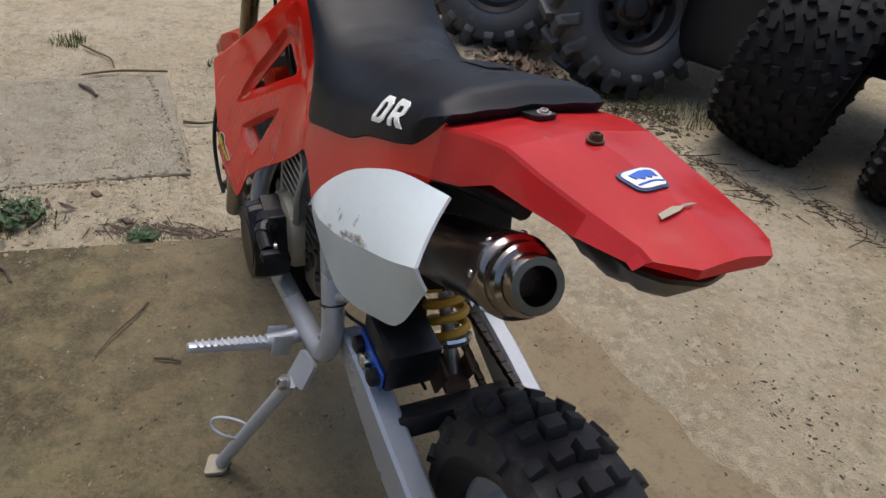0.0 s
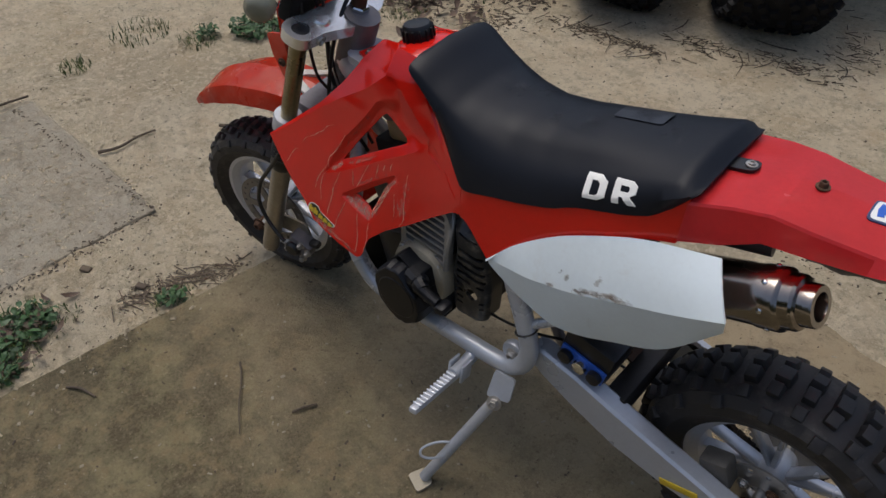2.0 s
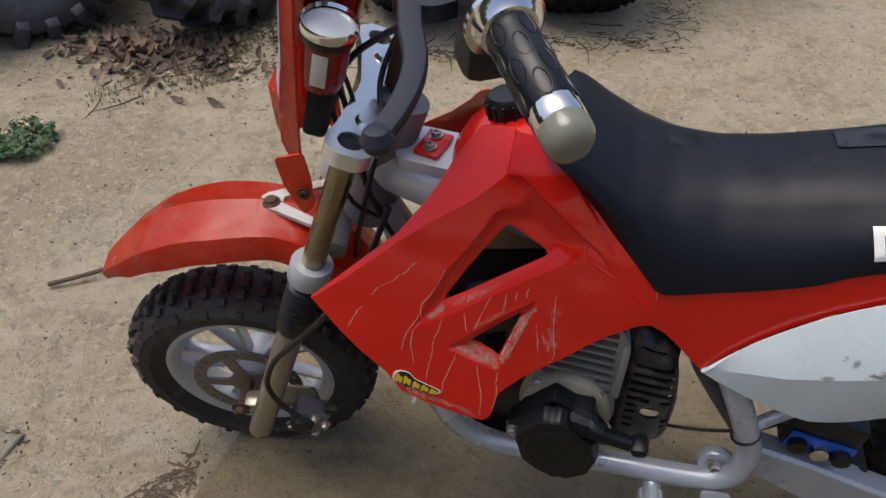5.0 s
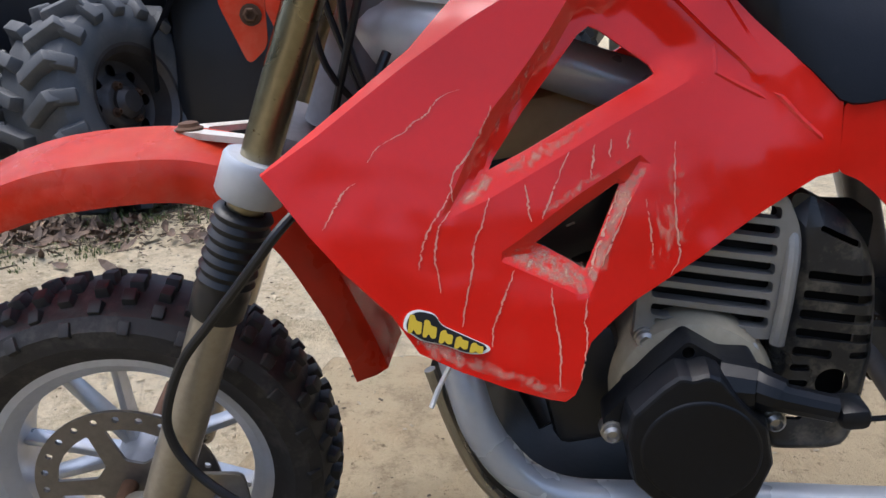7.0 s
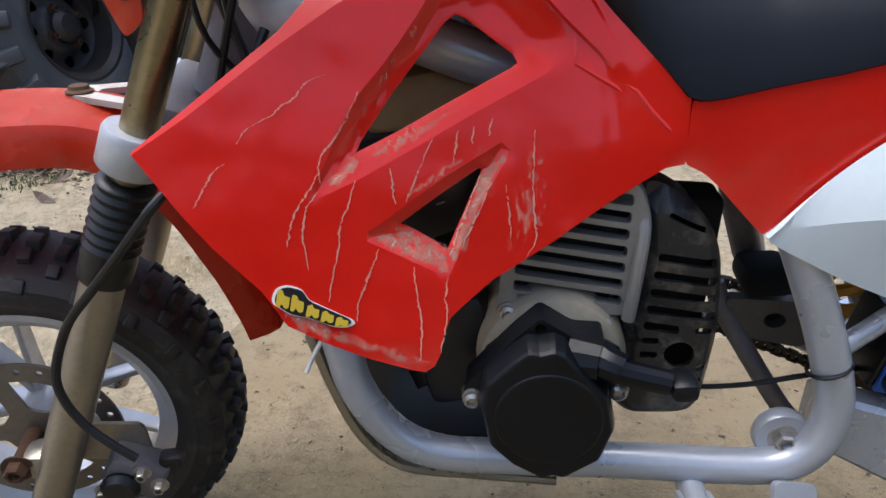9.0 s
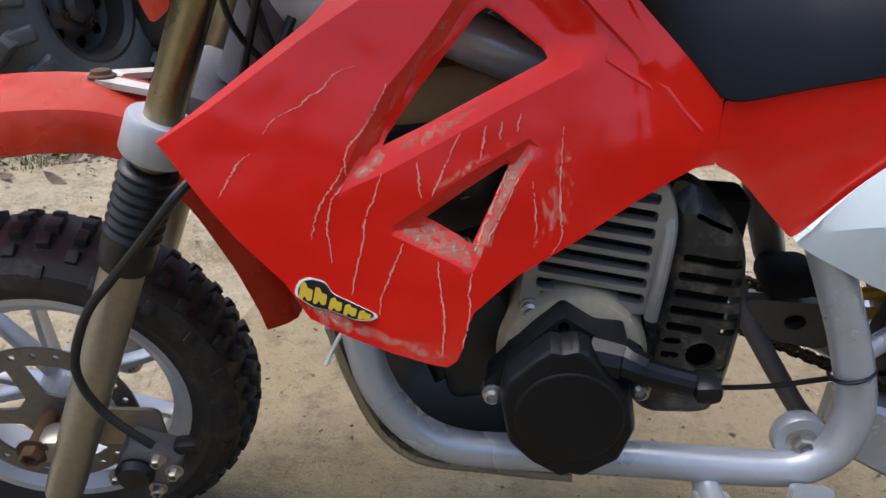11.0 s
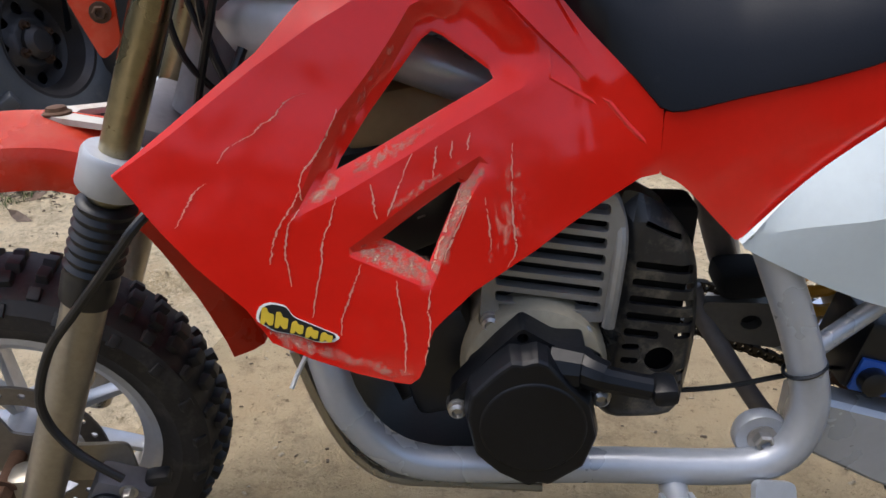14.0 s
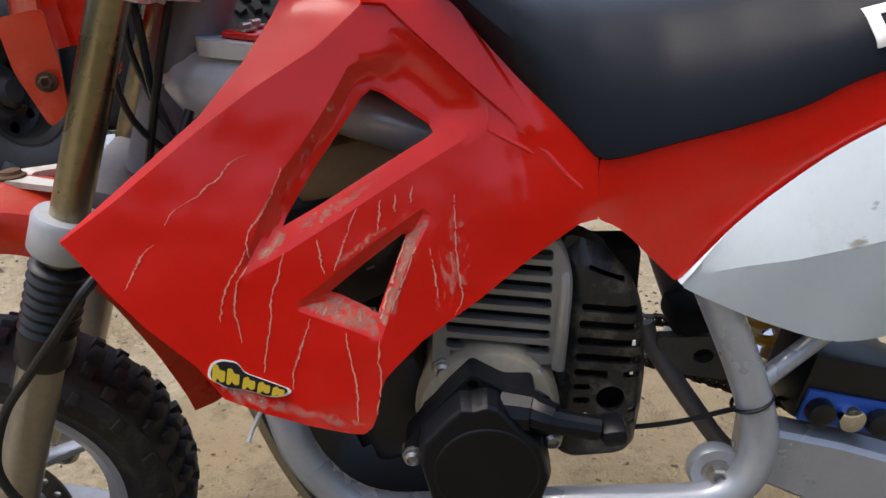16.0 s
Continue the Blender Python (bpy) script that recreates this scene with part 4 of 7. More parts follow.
STICK = round_poly([(0.4315, 0.389), (0.4296, 0.3950), (0.4231, 0.3972), (0.4125, 0.3945), (0.4084, 0.3875), (0.3797, 0.3746), (0.3780, 0.3722), (0.3824, 0.3698), (0.3915, 0.3700), (0.4058, 0.3755), (0.4201, 0.3785), (0.4310, 0.3855)], 0.003, 2)
label_back = part("sticker", sheet(STICK, lambda u, v, d: on_shroud(u, v, d - 0.0012), 0.0008, (), 0.006), PRINT, left_shroud, "yellow and black lettered sticker with a white edge")


def small(poly, s):
    cx, cz = sum(p[0] for p in poly) / len(poly), sum(p[1] for p in poly) / len(poly)
    return [(cx + (x - cx) * s, cz + (z - cz) * s) for x, z in poly]


inked = part("sticker_ink", sheet(small(STICK, 0.92), lambda u, v, d: on_shroud(u, v, d - 0.0019), 0.0005, (), 0.006), BLACK, label_back, "black sticker ground")
for k, (x, z, h) in enumerate(((0.4240, 0.3885, 0.0060), (0.4150, 0.3855, 0.0056), (0.4052, 0.3808, 0.0046), (0.3958, 0.3772, 0.0042), (0.3866, 0.3738, 0.0036))):
    q = [(x + 0.0048, z - 0.75 * h), (x + 0.0036, z + (1.0 if k < 2 else 0.7) * h), (x + 0.0006, z + 0.9 * h), (x - 0.0004, z + 0.35 * h), (x - 0.0040, z + 0.15 * h), (x - 0.0034, z - 0.95 * h), (x - 0.0008, z - 1.0 * h), (x + 0.0012, z - 0.45 * h), (x + 0.0024, z - 0.9 * h)]
    part("sticker_bar", sheet(round_poly(q, 0.0009, 2), lambda u, v, d: on_shroud(u, v, d - 0.0025), 0.0004, (), 0.006), STICKER_Y, inked, "yellow bar")

# dust on the shroud, the panels and the seat
DUST_FILM = film("dust_film", (0.64, 0.33, 0.25), 190, 1.0)
STREAK_FILM = film("dried_mud_streaks", (0.68, 0.36, 0.27), 260, 0.84, (1, 1, 0.30))
SCUFF_FILM = film("pale_seat_scuff", (0.050, 0.053, 0.062), 90, 0.52)
GRIME_FILM = film("brown_grime", (0.26, 0.16, 0.075), 150, 0.74, (0.35, 1, 1))


def dust(poly, place, material, parent, soft, lab, step=0.004):
    part("dirt", sheet(poly, place, 0.0002, (), step, fade=soft), material, parent, lab, sharp=0)


def over_shroud(u, v, d):
    return on_shroud(u, v, d - 0.0005)


for x0, v0, wx, wv in SCRAPES:
    dust([(math.cos(k * math.pi / 6), math.sin(k * math.pi / 6)) for k in range(12)], lambda u, v, d, x0=x0, v0=v0, wx=wx, wv=wv: fold_point(x0 + wx * u, v0 + wv * v, 0.0040 - d), GRIME_FILM, panel, 0.7, "dried brown mud scrape", 0.2)
dust([(0.411, 0.4455), (0.400, 0.462), (0.3835, 0.4775), (0.375, 0.4725), (0.386, 0.459), (0.402, 0.4515)], over_shroud, DUST_FILM, left_shroud, 0.004, "tan dust at the foot of the recess")
dust([(0.376, 0.4775), (0.346, 0.4940), (0.320, 0.5085), (0.312, 0.5065), (0.340, 0.4850), (0.368, 0.4690)], over_shroud, DUST_FILM, left_shroud, 0.0055, "tan dust below the large cut-out")
dust([(0.352, 0.4435), (0.325, 0.4625), (0.279, 0.4905), (0.276, 0.4955), (0.330, 0.4690), (0.356, 0.4500)], over_shroud, STREAK_FILM, left_shroud, 0.0035, "dust along the recess of the small cut-out")
dust([(0.318, 0.399), (0.311, 0.4178), (0.300, 0.446), (0.279, 0.4885), (0.2855, 0.4860), (0.3040, 0.4640), (0.3225, 0.4150)], over_shroud, DUST_FILM, left_shroud, 0.0030, "mud in the corner of the small cut-out")
dust([(0.380, 0.425), (0.354, 0.4335), (0.321, 0.4185), (0.317, 0.398), (0.350, 0.412)], over_shroud, DUST_FILM, left_shroud, 0.004, "tan dust below the small cut-out")
dust([(0.300, 0.466), (0.274, 0.495), (0.300, 0.440), (0.314, 0.398), (0.321, 0.416)], over_shroud, STREAK_FILM, left_shroud, 0.006, "mud streaks beside the small cut-out")
dust([(0.283, 0.488), (0.256, 0.486), (0.254, 0.428), (0.290, 0.404)], over_shroud, STREAK_FILM, left_shroud, 0.022, "dried mud streaks")
dust([(0.384, 0.474), (0.380, 0.486), (0.362, 0.523), (0.338, 0.556), (0.346, 0.560), (0.372, 0.520), (0.392, 0.478)], over_shroud, STREAK_FILM, left_shroud, 0.005, "dust on the cut-out's edge")
dust([(0.436, 0.394), (0.420, 0.370), (0.407, 0.3625), (0.377, 0.3545), (0.345, 0.343), (0.325, 0.339), (0.330, 0.350), (0.378, 0.366), (0.414, 0.382)], over_shroud, DUST_FILM, left_shroud, 0.006, "rubbed dusty lower edge")
for x0, x1, y0, y1 in ((0.075, 0.025, -0.015, 0.045), (0.165, 0.125, -0.05, -0.01), (-0.03, -0.07, -0.02, 0.03), (0.11, 0.08, 0.0, 0.05), (0.195, 0.155, -0.045, 0.02), (0.032, -0.022, -0.052, -0.005)):
    dust([(0, 0), (1, 0.1), (0.9, 1), (0.1, 0.9)], seat_top_patch(x0, x1, y0, y1), SCUFF_FILM, seat, 0.35, "pale scuff", 0.10)

# ---- frame ----
LEFT_LOOP = [(0.478, 0.020, 0.500), (0.450, 0.040, 0.430), (0.418, 0.090, 0.365), (0.398, 0.118, 0.318), (0.385, 0.124, 0.285), (0.359, 0.125, 0.252), (0.325, 0.125, 0.2365), (0.27, 0.125, 0.237), (0.183, 0.125, 0.242),
             (0.105, 0.125, 0.2445), (0.070, 0.1245, 0.250), (0.049, 0.123, 0.267), (0.042, 0.120, 0.295), (0.0465, 0.118, 0.322), (0.061, 0.115, 0.361), (0.084, 0.109, 0.412), (0.108, 0.090, 0.465)]
loop = part("frame_loop", tube(LEFT_LOOP, 0.0137, 16, 5), SILVER, bike, "silver painted tubular frame loop")
part("frame_loop", tube([(x, -y + 0.03, z) for x, y, z in LEFT_LOOP], 0.0125, 14, 4), SILVER, bike, "silver painted tubular frame loop")
part("cable_tie", tube([Vector((0.0512, 0.1168, 0.332)) + (Vector((0.92, 0.08, -0.38)).normalized() * math.cos(a) + Vector((0, 1, 0.1)).normalized() * math.sin(a)) * 0.0150 for a in [k * math.pi / 9 for k in range(19)]], 0.0016, 6, 1, False, False), BLACK, loop, "black cable tie")
bm = lathe([(0, -0.006), (0.0192, -0.006), (0.0207, -0.003), (0.0207, 0.003), (0.0192, 0.006), (0, 0.006)], frame_on((0.070, 0.112, 0.268), (0, 1, 0)), 28)
lug = part("pivot_lug", bm, SILVER, bike, "welded silver pivot lug")
part("pivot_bolt", hex_bolt((0.070, 0.118, 0.268), (0, 1, 0), 0.0078, 0.009), BOLT, lug, "rusty hex pivot bolt")
part("frame_stub", tube([(0.050, 0.114, 0.342), (0.012, 0.102, 0.368), (-0.04, 0.085, 0.402)], 0.0073, 12, 4), SILVER, bike)
part("rear_strut", tube([(0.110, -0.02, 0.455), (0.092, -0.025, 0.40), (0.072, -0.03, 0.35)], 0.0125, 12, 4), HEAD, bike, "dark grey rear strut")
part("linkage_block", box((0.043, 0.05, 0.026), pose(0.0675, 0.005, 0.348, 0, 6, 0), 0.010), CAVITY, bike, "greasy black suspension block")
part("rear_strut", tube([(0.108, 0.012, 0.340), (0.0945, 0.018, 0.312), (0.045, 0.03, 0.243), (0.026, 0.034, 0.222)], 0.0085, 12, 4), HEAD, bike, "dark steel rear strut")
part("seat_rail", tube([(0.125, 0.080, 0.47), (0.05, 0.065, 0.515), (-0.10, 0.055, 0.565), (-0.20, 0.045, 0.585)], 0.010, 12, 4), BLACK, bike, "black seat rail tube")
part("seat_rail", tube([(0.125, -0.050, 0.47), (0.05, -0.06, 0.515), (-0.10, -0.055, 0.565), (-0.20, -0.045, 0.585)], 0.010, 12, 4), BLACK, bike, "black seat rail tube")
part("top_tube", tube([(0.478, 0.006, 0.565), (0.43, 0.018, 0.556), (0.345, 0.032, 0.530), (0.26, 0.036, 0.505), (0.16, 0.04, 0.48)], 0.0195, 16, 5), SILVER, bike, "silver painted top tube")
part("head_tube", tube([(0.452, 0.004, 0.632), (0.506, 0.012, 0.478)], 0.027, 18), HEAD, bike, "grey steering head tube")
# gusset behind the head with its red tab
PALE_SILVER = surf("pale_silver_paint", (0.60, 0.62, 0.64), 0.32, 0.25, vary=0.10, bump=0.12, dust=(0.36, 0.32, 0.26), dust_amount=0.1, dust_scale=16)
gusset = part("head_gusset", tube([(0.484, 0.004, 0.552), (0.452, 0.010, 0.549), (0.42, 0.016, 0.544), (0.36, 0.03, 0.528)], [0.030, 0.0335, 0.034, 0.030], 22, 5), PALE_SILVER, bike, "fat silver painted backbone tube")
part("gusset_top", sheet(round_poly([(0.462, -0.022), (0.456, 0.044), (0.376, 0.046), (0.368, -0.022)], 0.014), lambda u, v, d: Vector((u, v, 0.585 - 0.10 * (0.45 - u) - d)), 0.012, (), 0.02), PALE_SILVER, gusset, "flat silver top plate")
red_tab = part("mount_tab", box((0.028, 0.044, 0.005), pose(0.421, 0.012, 0.5855, 0, -5, -10), 0.0015), RED, gusset, "red mounting tab")
for x, y in ((0.422, 0.023), (0.421, 0.000)):
    part("tab_bolt", hex_bolt((x, y, 0.588), (0.1, 0, 1), 0.0055, 0.006), BOLT, red_tab, "zinc bolt")
part("fuel_tank", box((0.13, 0.060, 0.055), pose(0.335, 0.0, 0.484, 0, 12, 0), 0.015), surf("aged_tank_plastic", (0.36, 0.26, 0.12), 0.45, vary=0.15), bike, "yellowed plastic fuel tank inside the shrouds")
# skid plate
rows = []
for x, z, _ in spline([(0.424, 0.326, 0), (0.406, 0.274, 0), (0.384, 0.232, 0), (0.352, 0.208, 0), (0.30, 0.206, 0), (0.231, 0.206, 0)], 4):
    rows.append([(x, y, z) for y in (-0.09, -0.04, 0.02, 0.07, 0.100, 0.112)])
bm = bmesh.new()
vs = [[bm.verts.new(p) for p in r] for r in rows]
for a, b in zip(vs, vs[1:]):
    for k in range(5):
        bm.faces.new((a[k], a[k + 1], b[k + 1], b[k]))
bmesh.ops.solidify(bm, geom=bm.faces[:], thickness=0.003)
# Plate in black: the engine's shade on it is put into its colour.
skid = part("skid_plate", bm, BLACK, bike, "dark bent skid plate with a dull metal rim")
part("skid_rim", tube([r[-1] for r in rows], 0.0045, 8, 1, False), SLIDER, skid, "dull metal rim")

# ---- engine ----
part("crankcase", lathe([(0, 0), (0.050, 0), (0.054, 0.006), (0.054, 0.060), (0.050, 0.070), (0.042, 0.074), (0, 0.074)], frame_on((0.246, 0.055, 0.325), (0, 1, 0)), 36), CASE, bike, "dusty tan cast aluminium crankcase")
ENGINE_DARK = surf("oily_dark_steel", (0.030, 0.028, 0.027), 0.5, 0.4, vary=0.3, bump=0.3, dust=(0.11, 0.095, 0.07), dust_amount=0.15, dust_scale=20)
part("engine_block", box((0.13, 0.13, 0.15), pose(0.245, -0.005, 0.335, 0, -14, 0), 0.012), CAVITY, bike, "dark engine block")
# finned cylinder cowl: slats in a frame
COWL = [(0.2865, 0.355), (0.2850, 0.404), (0.252, 0.441), (0.2145, 0.4655), (0.200, 0.4635), (0.1900, 0.4446), (0.1922, 0.404), (0.1938, 0.368), (0.2057, 0.366), (0.238, 0.3645)]
slots = []
for k in range(8):
    z = 0.3655 + 0.0122 * k
    x1 = min(0.2765, lerp([(0.355, 0.285), (0.404, 0.283), (0.441, 0.248), (0.4655, 0.214)], z) - 0.005)
    x0 = 0.2015
    if k == 0:
        z += 0.0045
        slots += [round_poly([(x0 + 0.013, z - 0.002), (x0 + 0.034, z - 0.002), (x0 + 0.034, z + 0.002), (x0 + 0.013, z + 0.002)], 0.002), round_poly([(x1 - 0.025, z - 0.0025), (x1 - 0.003, z - 0.0025), (x1 - 0.003, z + 0.0015), (x1 - 0.025, z + 0.0015)], 0.002)]
    elif x1 - x0 > 0.012:
        slots.append(round_poly([(x0, z - 0.0040), (x1, z - 0.0040), (x1, z + 0.0040), (x0, z + 0.0040)], 0.0030))
cowl = part("cylinder_cowl", sheet(round_poly(COWL, 0.006), lambda u, v, d: Vector((u, 0.118 - 0.05 * (v - 0.36) - d, v + 0.10 * (u - 0.24))), 0.010, slots, 0.012), COWL_MAT, bike, "dusty slotted aluminium cylinder cowl")
part("cowl_rib", tube([(0.1955, 0.120, 0.361), (0.1935, 0.119, 0.398), (0.1920, 0.112, 0.428), (0.196, 0.102, 0.446), (0.202, 0.096, 0.456)], 0.0048, 10, 5), COWL_MAT, cowl)
# Solid near-black block that paints the shade behind the cowl's slots.
part("cowl_shade_block", box((0.075, 0.05, 0.085), pose(0.235, 0.078, 0.395, 0, -20, 0), 0.008), CAVITY, cowl, "black block standing for the shade behind the cowl slots")
for k in range(6):
    part("cylinder_fin", box((0.062 - 0.006 * k, 0.010, 0.0022), pose(0.243 - 0.004 * k, 0.103, 0.381 + 0.0122 * k, 0, -6, 0), 0.0005), ENGINE, cowl, "dull cylinder fin")
# black exhaust guard with slots and a round hole
GUARD = [(0.193, 0.458), (0.178, 0.455), (0.1613, 0.4455), (0.1435, 0.4255), (0.1355, 0.407), (0.1315, 0.385), (0.1275, 0.346), (0.1285, 0.315), (0.1310, 0.282), (0.1400, 0.273), (0.183, 0.2690), (0.195, 0.280), (0.197, 0.350), (0.189, 0.400)]
holes = []
for k, (a, b) in enumerate(((0.1795, 0.1385), (0.1805, 0.1360), (0.1812, 0.1342), (0.1818, 0.1325), (0.1822, 0.157))):
    z = 0.4062 - 0.0134 * k
    lo = 0.09 * (b - a)
    holes.append(round_poly([(a, z - 0.0034), (b, z - 0.0034 + lo), (b, z + 0.0034 + lo), (a, z + 0.0034)], 0.0026))
for z in (0.3402, 0.3285, 0.315, 0.303):
    holes.append(round_poly([(0.182, z - 0.0025), (0.1695, z - 0.0025), (0.1695, z + 0.0025), (0.182, z + 0.0025)], 0.0024))
for z, a in ((0.3505, 0.146), (0.3195, 0.1405), (0.3085, 0.1405)):
    holes.append(round_poly([(a, z - 0.0025), (0.1335, z - 0.0025), (0.1335, z + 0.0025), (a, z + 0.0025)], 0.0022))
holes.append(round_poly([(0.177, 0.4360), (0.150, 0.4235), (0.149, 0.4275), (0.176, 0.4400)], 0.0016))
holes.append(circle(0.0108, 18, 0.1540, 0.3300))
GR = round_poly(GUARD, 0.008)


def guard_place(u, v, d):
    e = poly_dist((u, v), GR)
    return Vector((u, 0.112 - 0.012 * max(0.0, 1 - e / 0.012) ** 2 - d, v))


guard = part("exhaust_guard", sheet(GR, guard_place, 0.004, holes, 0.006), GUARD_MAT, bike, "black slotted exhaust guard with dusty edges")
bm = bmesh.new()
ring = dense(small(GR, 0.985), 0.01)
a = [bm.verts.new((x, 0.099, z)) for x, z in ring]
b = [bm.verts.new((x, 0.072, z)) for x, z in ring]
for i in range(len(ring)):
    j = (i + 1) % len(ring)
    bm.faces.new((a[i], a[j], b[j], b[i]))
part("guard_wall", bm, BLACK, guard, sharp=60)
# Added near-black block, so the guard's slots read as shaded depth.
part("guard_shade_block", box((0.056, 0.040, 0.140), pose(0.162, 0.068, 0.372), 0.006), CAVITY, guard, "black block standing for the shade inside the guard")
# recoil starter


STARTER = [(0.2762, 0.3555), (0.2657, 0.3650), (0.2575, 0.3635), (0.2495, 0.3672), (0.2411, 0.3640), (0.2258, 0.3470), (0.2092, 0.3315), (0.2021, 0.3039), (0.2094, 0.2771), (0.2327, 0.2583), (0.2410, 0.2600), (0.2486, 0.2563), (0.2707, 0.2673), (0.2875, 0.2828), (0.2956, 0.3161), (0.2935, 0.3349)]
rc = Vector((0.2482, 0, 0.3105))


def starter_ring(y, s, disc=0.0):
    """A ring of the housing: its many-sided outline scaled by s, or a plain circle."""
    ring = []
    for k in range(96):
        a = 2 * math.pi * k / 96
        d = Vector((math.cos(a), math.sin(a)))
        r = disc
        if not disc:
            for p, q in zip(STARTER, STARTER[1:] + STARTER[:1]):
                u, v = Vector((p[0] - rc.x, p[1] - rc.z)), Vector((q[0] - rc.x, q[1] - rc.z))
                den = d.cross(v - u)
                if abs(den) > 1e-9:
                    t, w = u.cross(v - u) / den, u.cross(d) / den
                    if t > 0 and -1e-6 <= w <= 1 + 1e-6:
                        r = s * t
        ring.append(Vector((rc.x + r * d.x, y, rc.z + r * d.y)))
    return ring


rings = [starter_ring(y, s, c) for y, s, c in ((0.126, 1.0, 0), (0.158, 1.0, 0), (0.164, 0.99, 0), (0.1705, 0.955, 0), (0.1727, 0.925, 0), (0.1732, 0.895, 0), (0.1734, 0, 0.0365), (0.1742, 0, 0.0356), (0.1746, 0, 0.0345), (0.1746, 0, 0.020), (0.1747, 0, 0.003))]
recoil = part("recoil_starter", loft(rings), STARTER_MAT, bike, "black plastic pull starter housing", sharp=14)
EAR = round_poly([(0.2584, 0.3765), (0.2354, 0.3633), (0.2150, 0.3635), (0.2080, 0.3280), (0.230, 0.3280), (0.274, 0.320), (0.3045, 0.3030), (0.3065, 0.3181), (0.276, 0.3572)], 0.004)
part("mounting_ear", sheet(EAR, lambda u, v, d: Vector((u, 0.153 - d, v)), 0.024, [circle(0.0040, 12, 0.2575, 0.3685)], 0.02), STARTER_MAT, recoil, "black mounting ear with a bolt hole")
for at in ((0.3000, 0.158, 0.310), (0.2018, 0.158, 0.3251), (0.212, 0.122, 0.356), (0.279, 0.124, 0.361)):
    bm = lathe([(0, -0.012), (0.0085, -0.012), (0.0075, -0.004), (0.0062, -0.004), (0.0062, 0.0), (0.004, 0.002), (0.003, -0.001), (0, -0.001)], frame_on(at, (0, 1, 0)), 12)
    part("housing_bolt", bm, BOLT, recoil, "socket screw")
part("starter_spout", tube([(0.236, 0.150, 0.347), (0.2145, 0.156, 0.3480), (0.2125, 0.159, 0.3485), (0.2030, 0.162, 0.3465), (0.2015, 0.163, 0.3460), (0.172, 0.164, 0.3410)], [0.0175, 0.0155, 0.0125, 0.0115, 0.0092, 0.0086], 12, 2), STARTER_MAT, recoil, sharp=25)
part("starter_grip", box((0.019, 0.026, 0.0150), pose(0.1625, 0.163, 0.3395, 0, 8, 0), 0.006), STARTER_MAT, recoil, "black pull grip")
part("inlet_housing", box((0.06, 0.05, 0.09), pose(0.315, 0.085, 0.315, 0, 15, 0), 0.010), BLACK, bike, "black plastic carburettor box")
part("inlet_pipe", tube([(0.345, 0.03, 0.36), (0.352, 0.06, 0.31), (0.330, 0.085, 0.275)], 0.018, 12, 5), BLACK, bike)
# Added black box, so the shroud cut-outs look into darkness.
part("shroud_shade_box", box((0.15, 0.05, 0.12), pose(0.332, 0.012, 0.408, 0, 12, 0), 0.006), CAVITY, bike, "black box added to darken the space between the shrouds")
# Made-up box in place of the darkness above the top tube.
part("tank_shade_box", box((0.16, 0.10, 0.03), pose(0.30, 0.0, 0.572, 0, -18, 0), 0.006), CAVITY, bike, "black box added to darken the space under the tank cover")
part("switch_box", box((0.07, 0.03, 0.055), pose(0.328, 0.085, 0.438, 0, 25, 0), 0.003), BLACK, bike, "black switch box inside the shroud")
sw = pose(0.328, 0.101, 0.438, 0, 25, 0)
for k, (u, v, a, b) in enumerate(((-0.012, 0.010, 0.0022, 0.010), (-0.006, 0.011, 0.0014, 0.008), (0.004, -0.004, 0.006, 0.0014))):
    part("switch_mark", box((a, 0.0006, b), sw @ Matrix.Translation((u, 0, v))), ENGINE, bike, "worn grey switch lettering")
part("rear_cable", tube([(0.150, 0.090, 0.290), (0.128, 0.094, 0.292), (0.095, 0.098, 0.300), (0.066, 0.100, 0.310), (0.040, 0.098, 0.316), (0.016, 0.080, 0.308), (-0.02, 0.050, 0.292), (-0.07, 0.046, 0.282)], 0.0021, 8, 6), BLACK, bike, "black brake cable")
part("linkage", sheet(round_poly([(0.100, 0.332), (0.0398, 0.333), (0.020, 0.300), (0.0318, 0.290), (0.075, 0.296), (0.094, 0.312)], 0.006), lambda u, v, d: Vector((u, 0.024 - d, v)), 0.012, [[(0.0572 + 0.009 * math.cos(k * math.pi / 7), 0.3141 + 0.007 * math.sin(k * math.pi / 7)) for k in range(14)]], 0.02), ENGINE, bike, "greasy dark suspension bracket with an oval hole")
# Black box added to darken the bracket's oval hole.
part("bracket_back", box((0.06, 0.01, 0.03), pose(0.060, 0.006, 0.312), 0.003), CAVITY, bike)

# ---- swingarm, shock, exhaust, chain ----
def arm(y0, y1):
    rings = []
    for x, zu, zl in ((0.045, 0.298, 0.262), (0.025, 0.297, 0.246), (-0.03, 0.284, 0.220), (-0.10, 0.262, 0.192), (-0.18, 0.240, 0.178), (-0.26, 0.218, 0.172), (-0.325, 0.204, 0.174)):
        b = 0.004
        rings.append([Vector((x, y, z)) for y, z in ((y0 + b, zl), (y1 - b, zl), (y1, zl + b), (y1, zu - b), (y1 - b, zu), (y0 + b, zu), (y0, zu - b), (y0, zl + b))])
    return loft(rings)


swing = part("swingarm", arm(0.078, 0.108), SILVER, bike, "silver painted box swingarm", sharp=25)
part("arm", arm(-0.098, -0.072), SILVER, swing, sharp=25)
part("cross_member", box((0.036, 0.165, 0.024), pose(-0.082, 0.004, 0.252, 0, 16, 0), 0.003), ENGINE_DARK, swing, "dark greasy cross member")
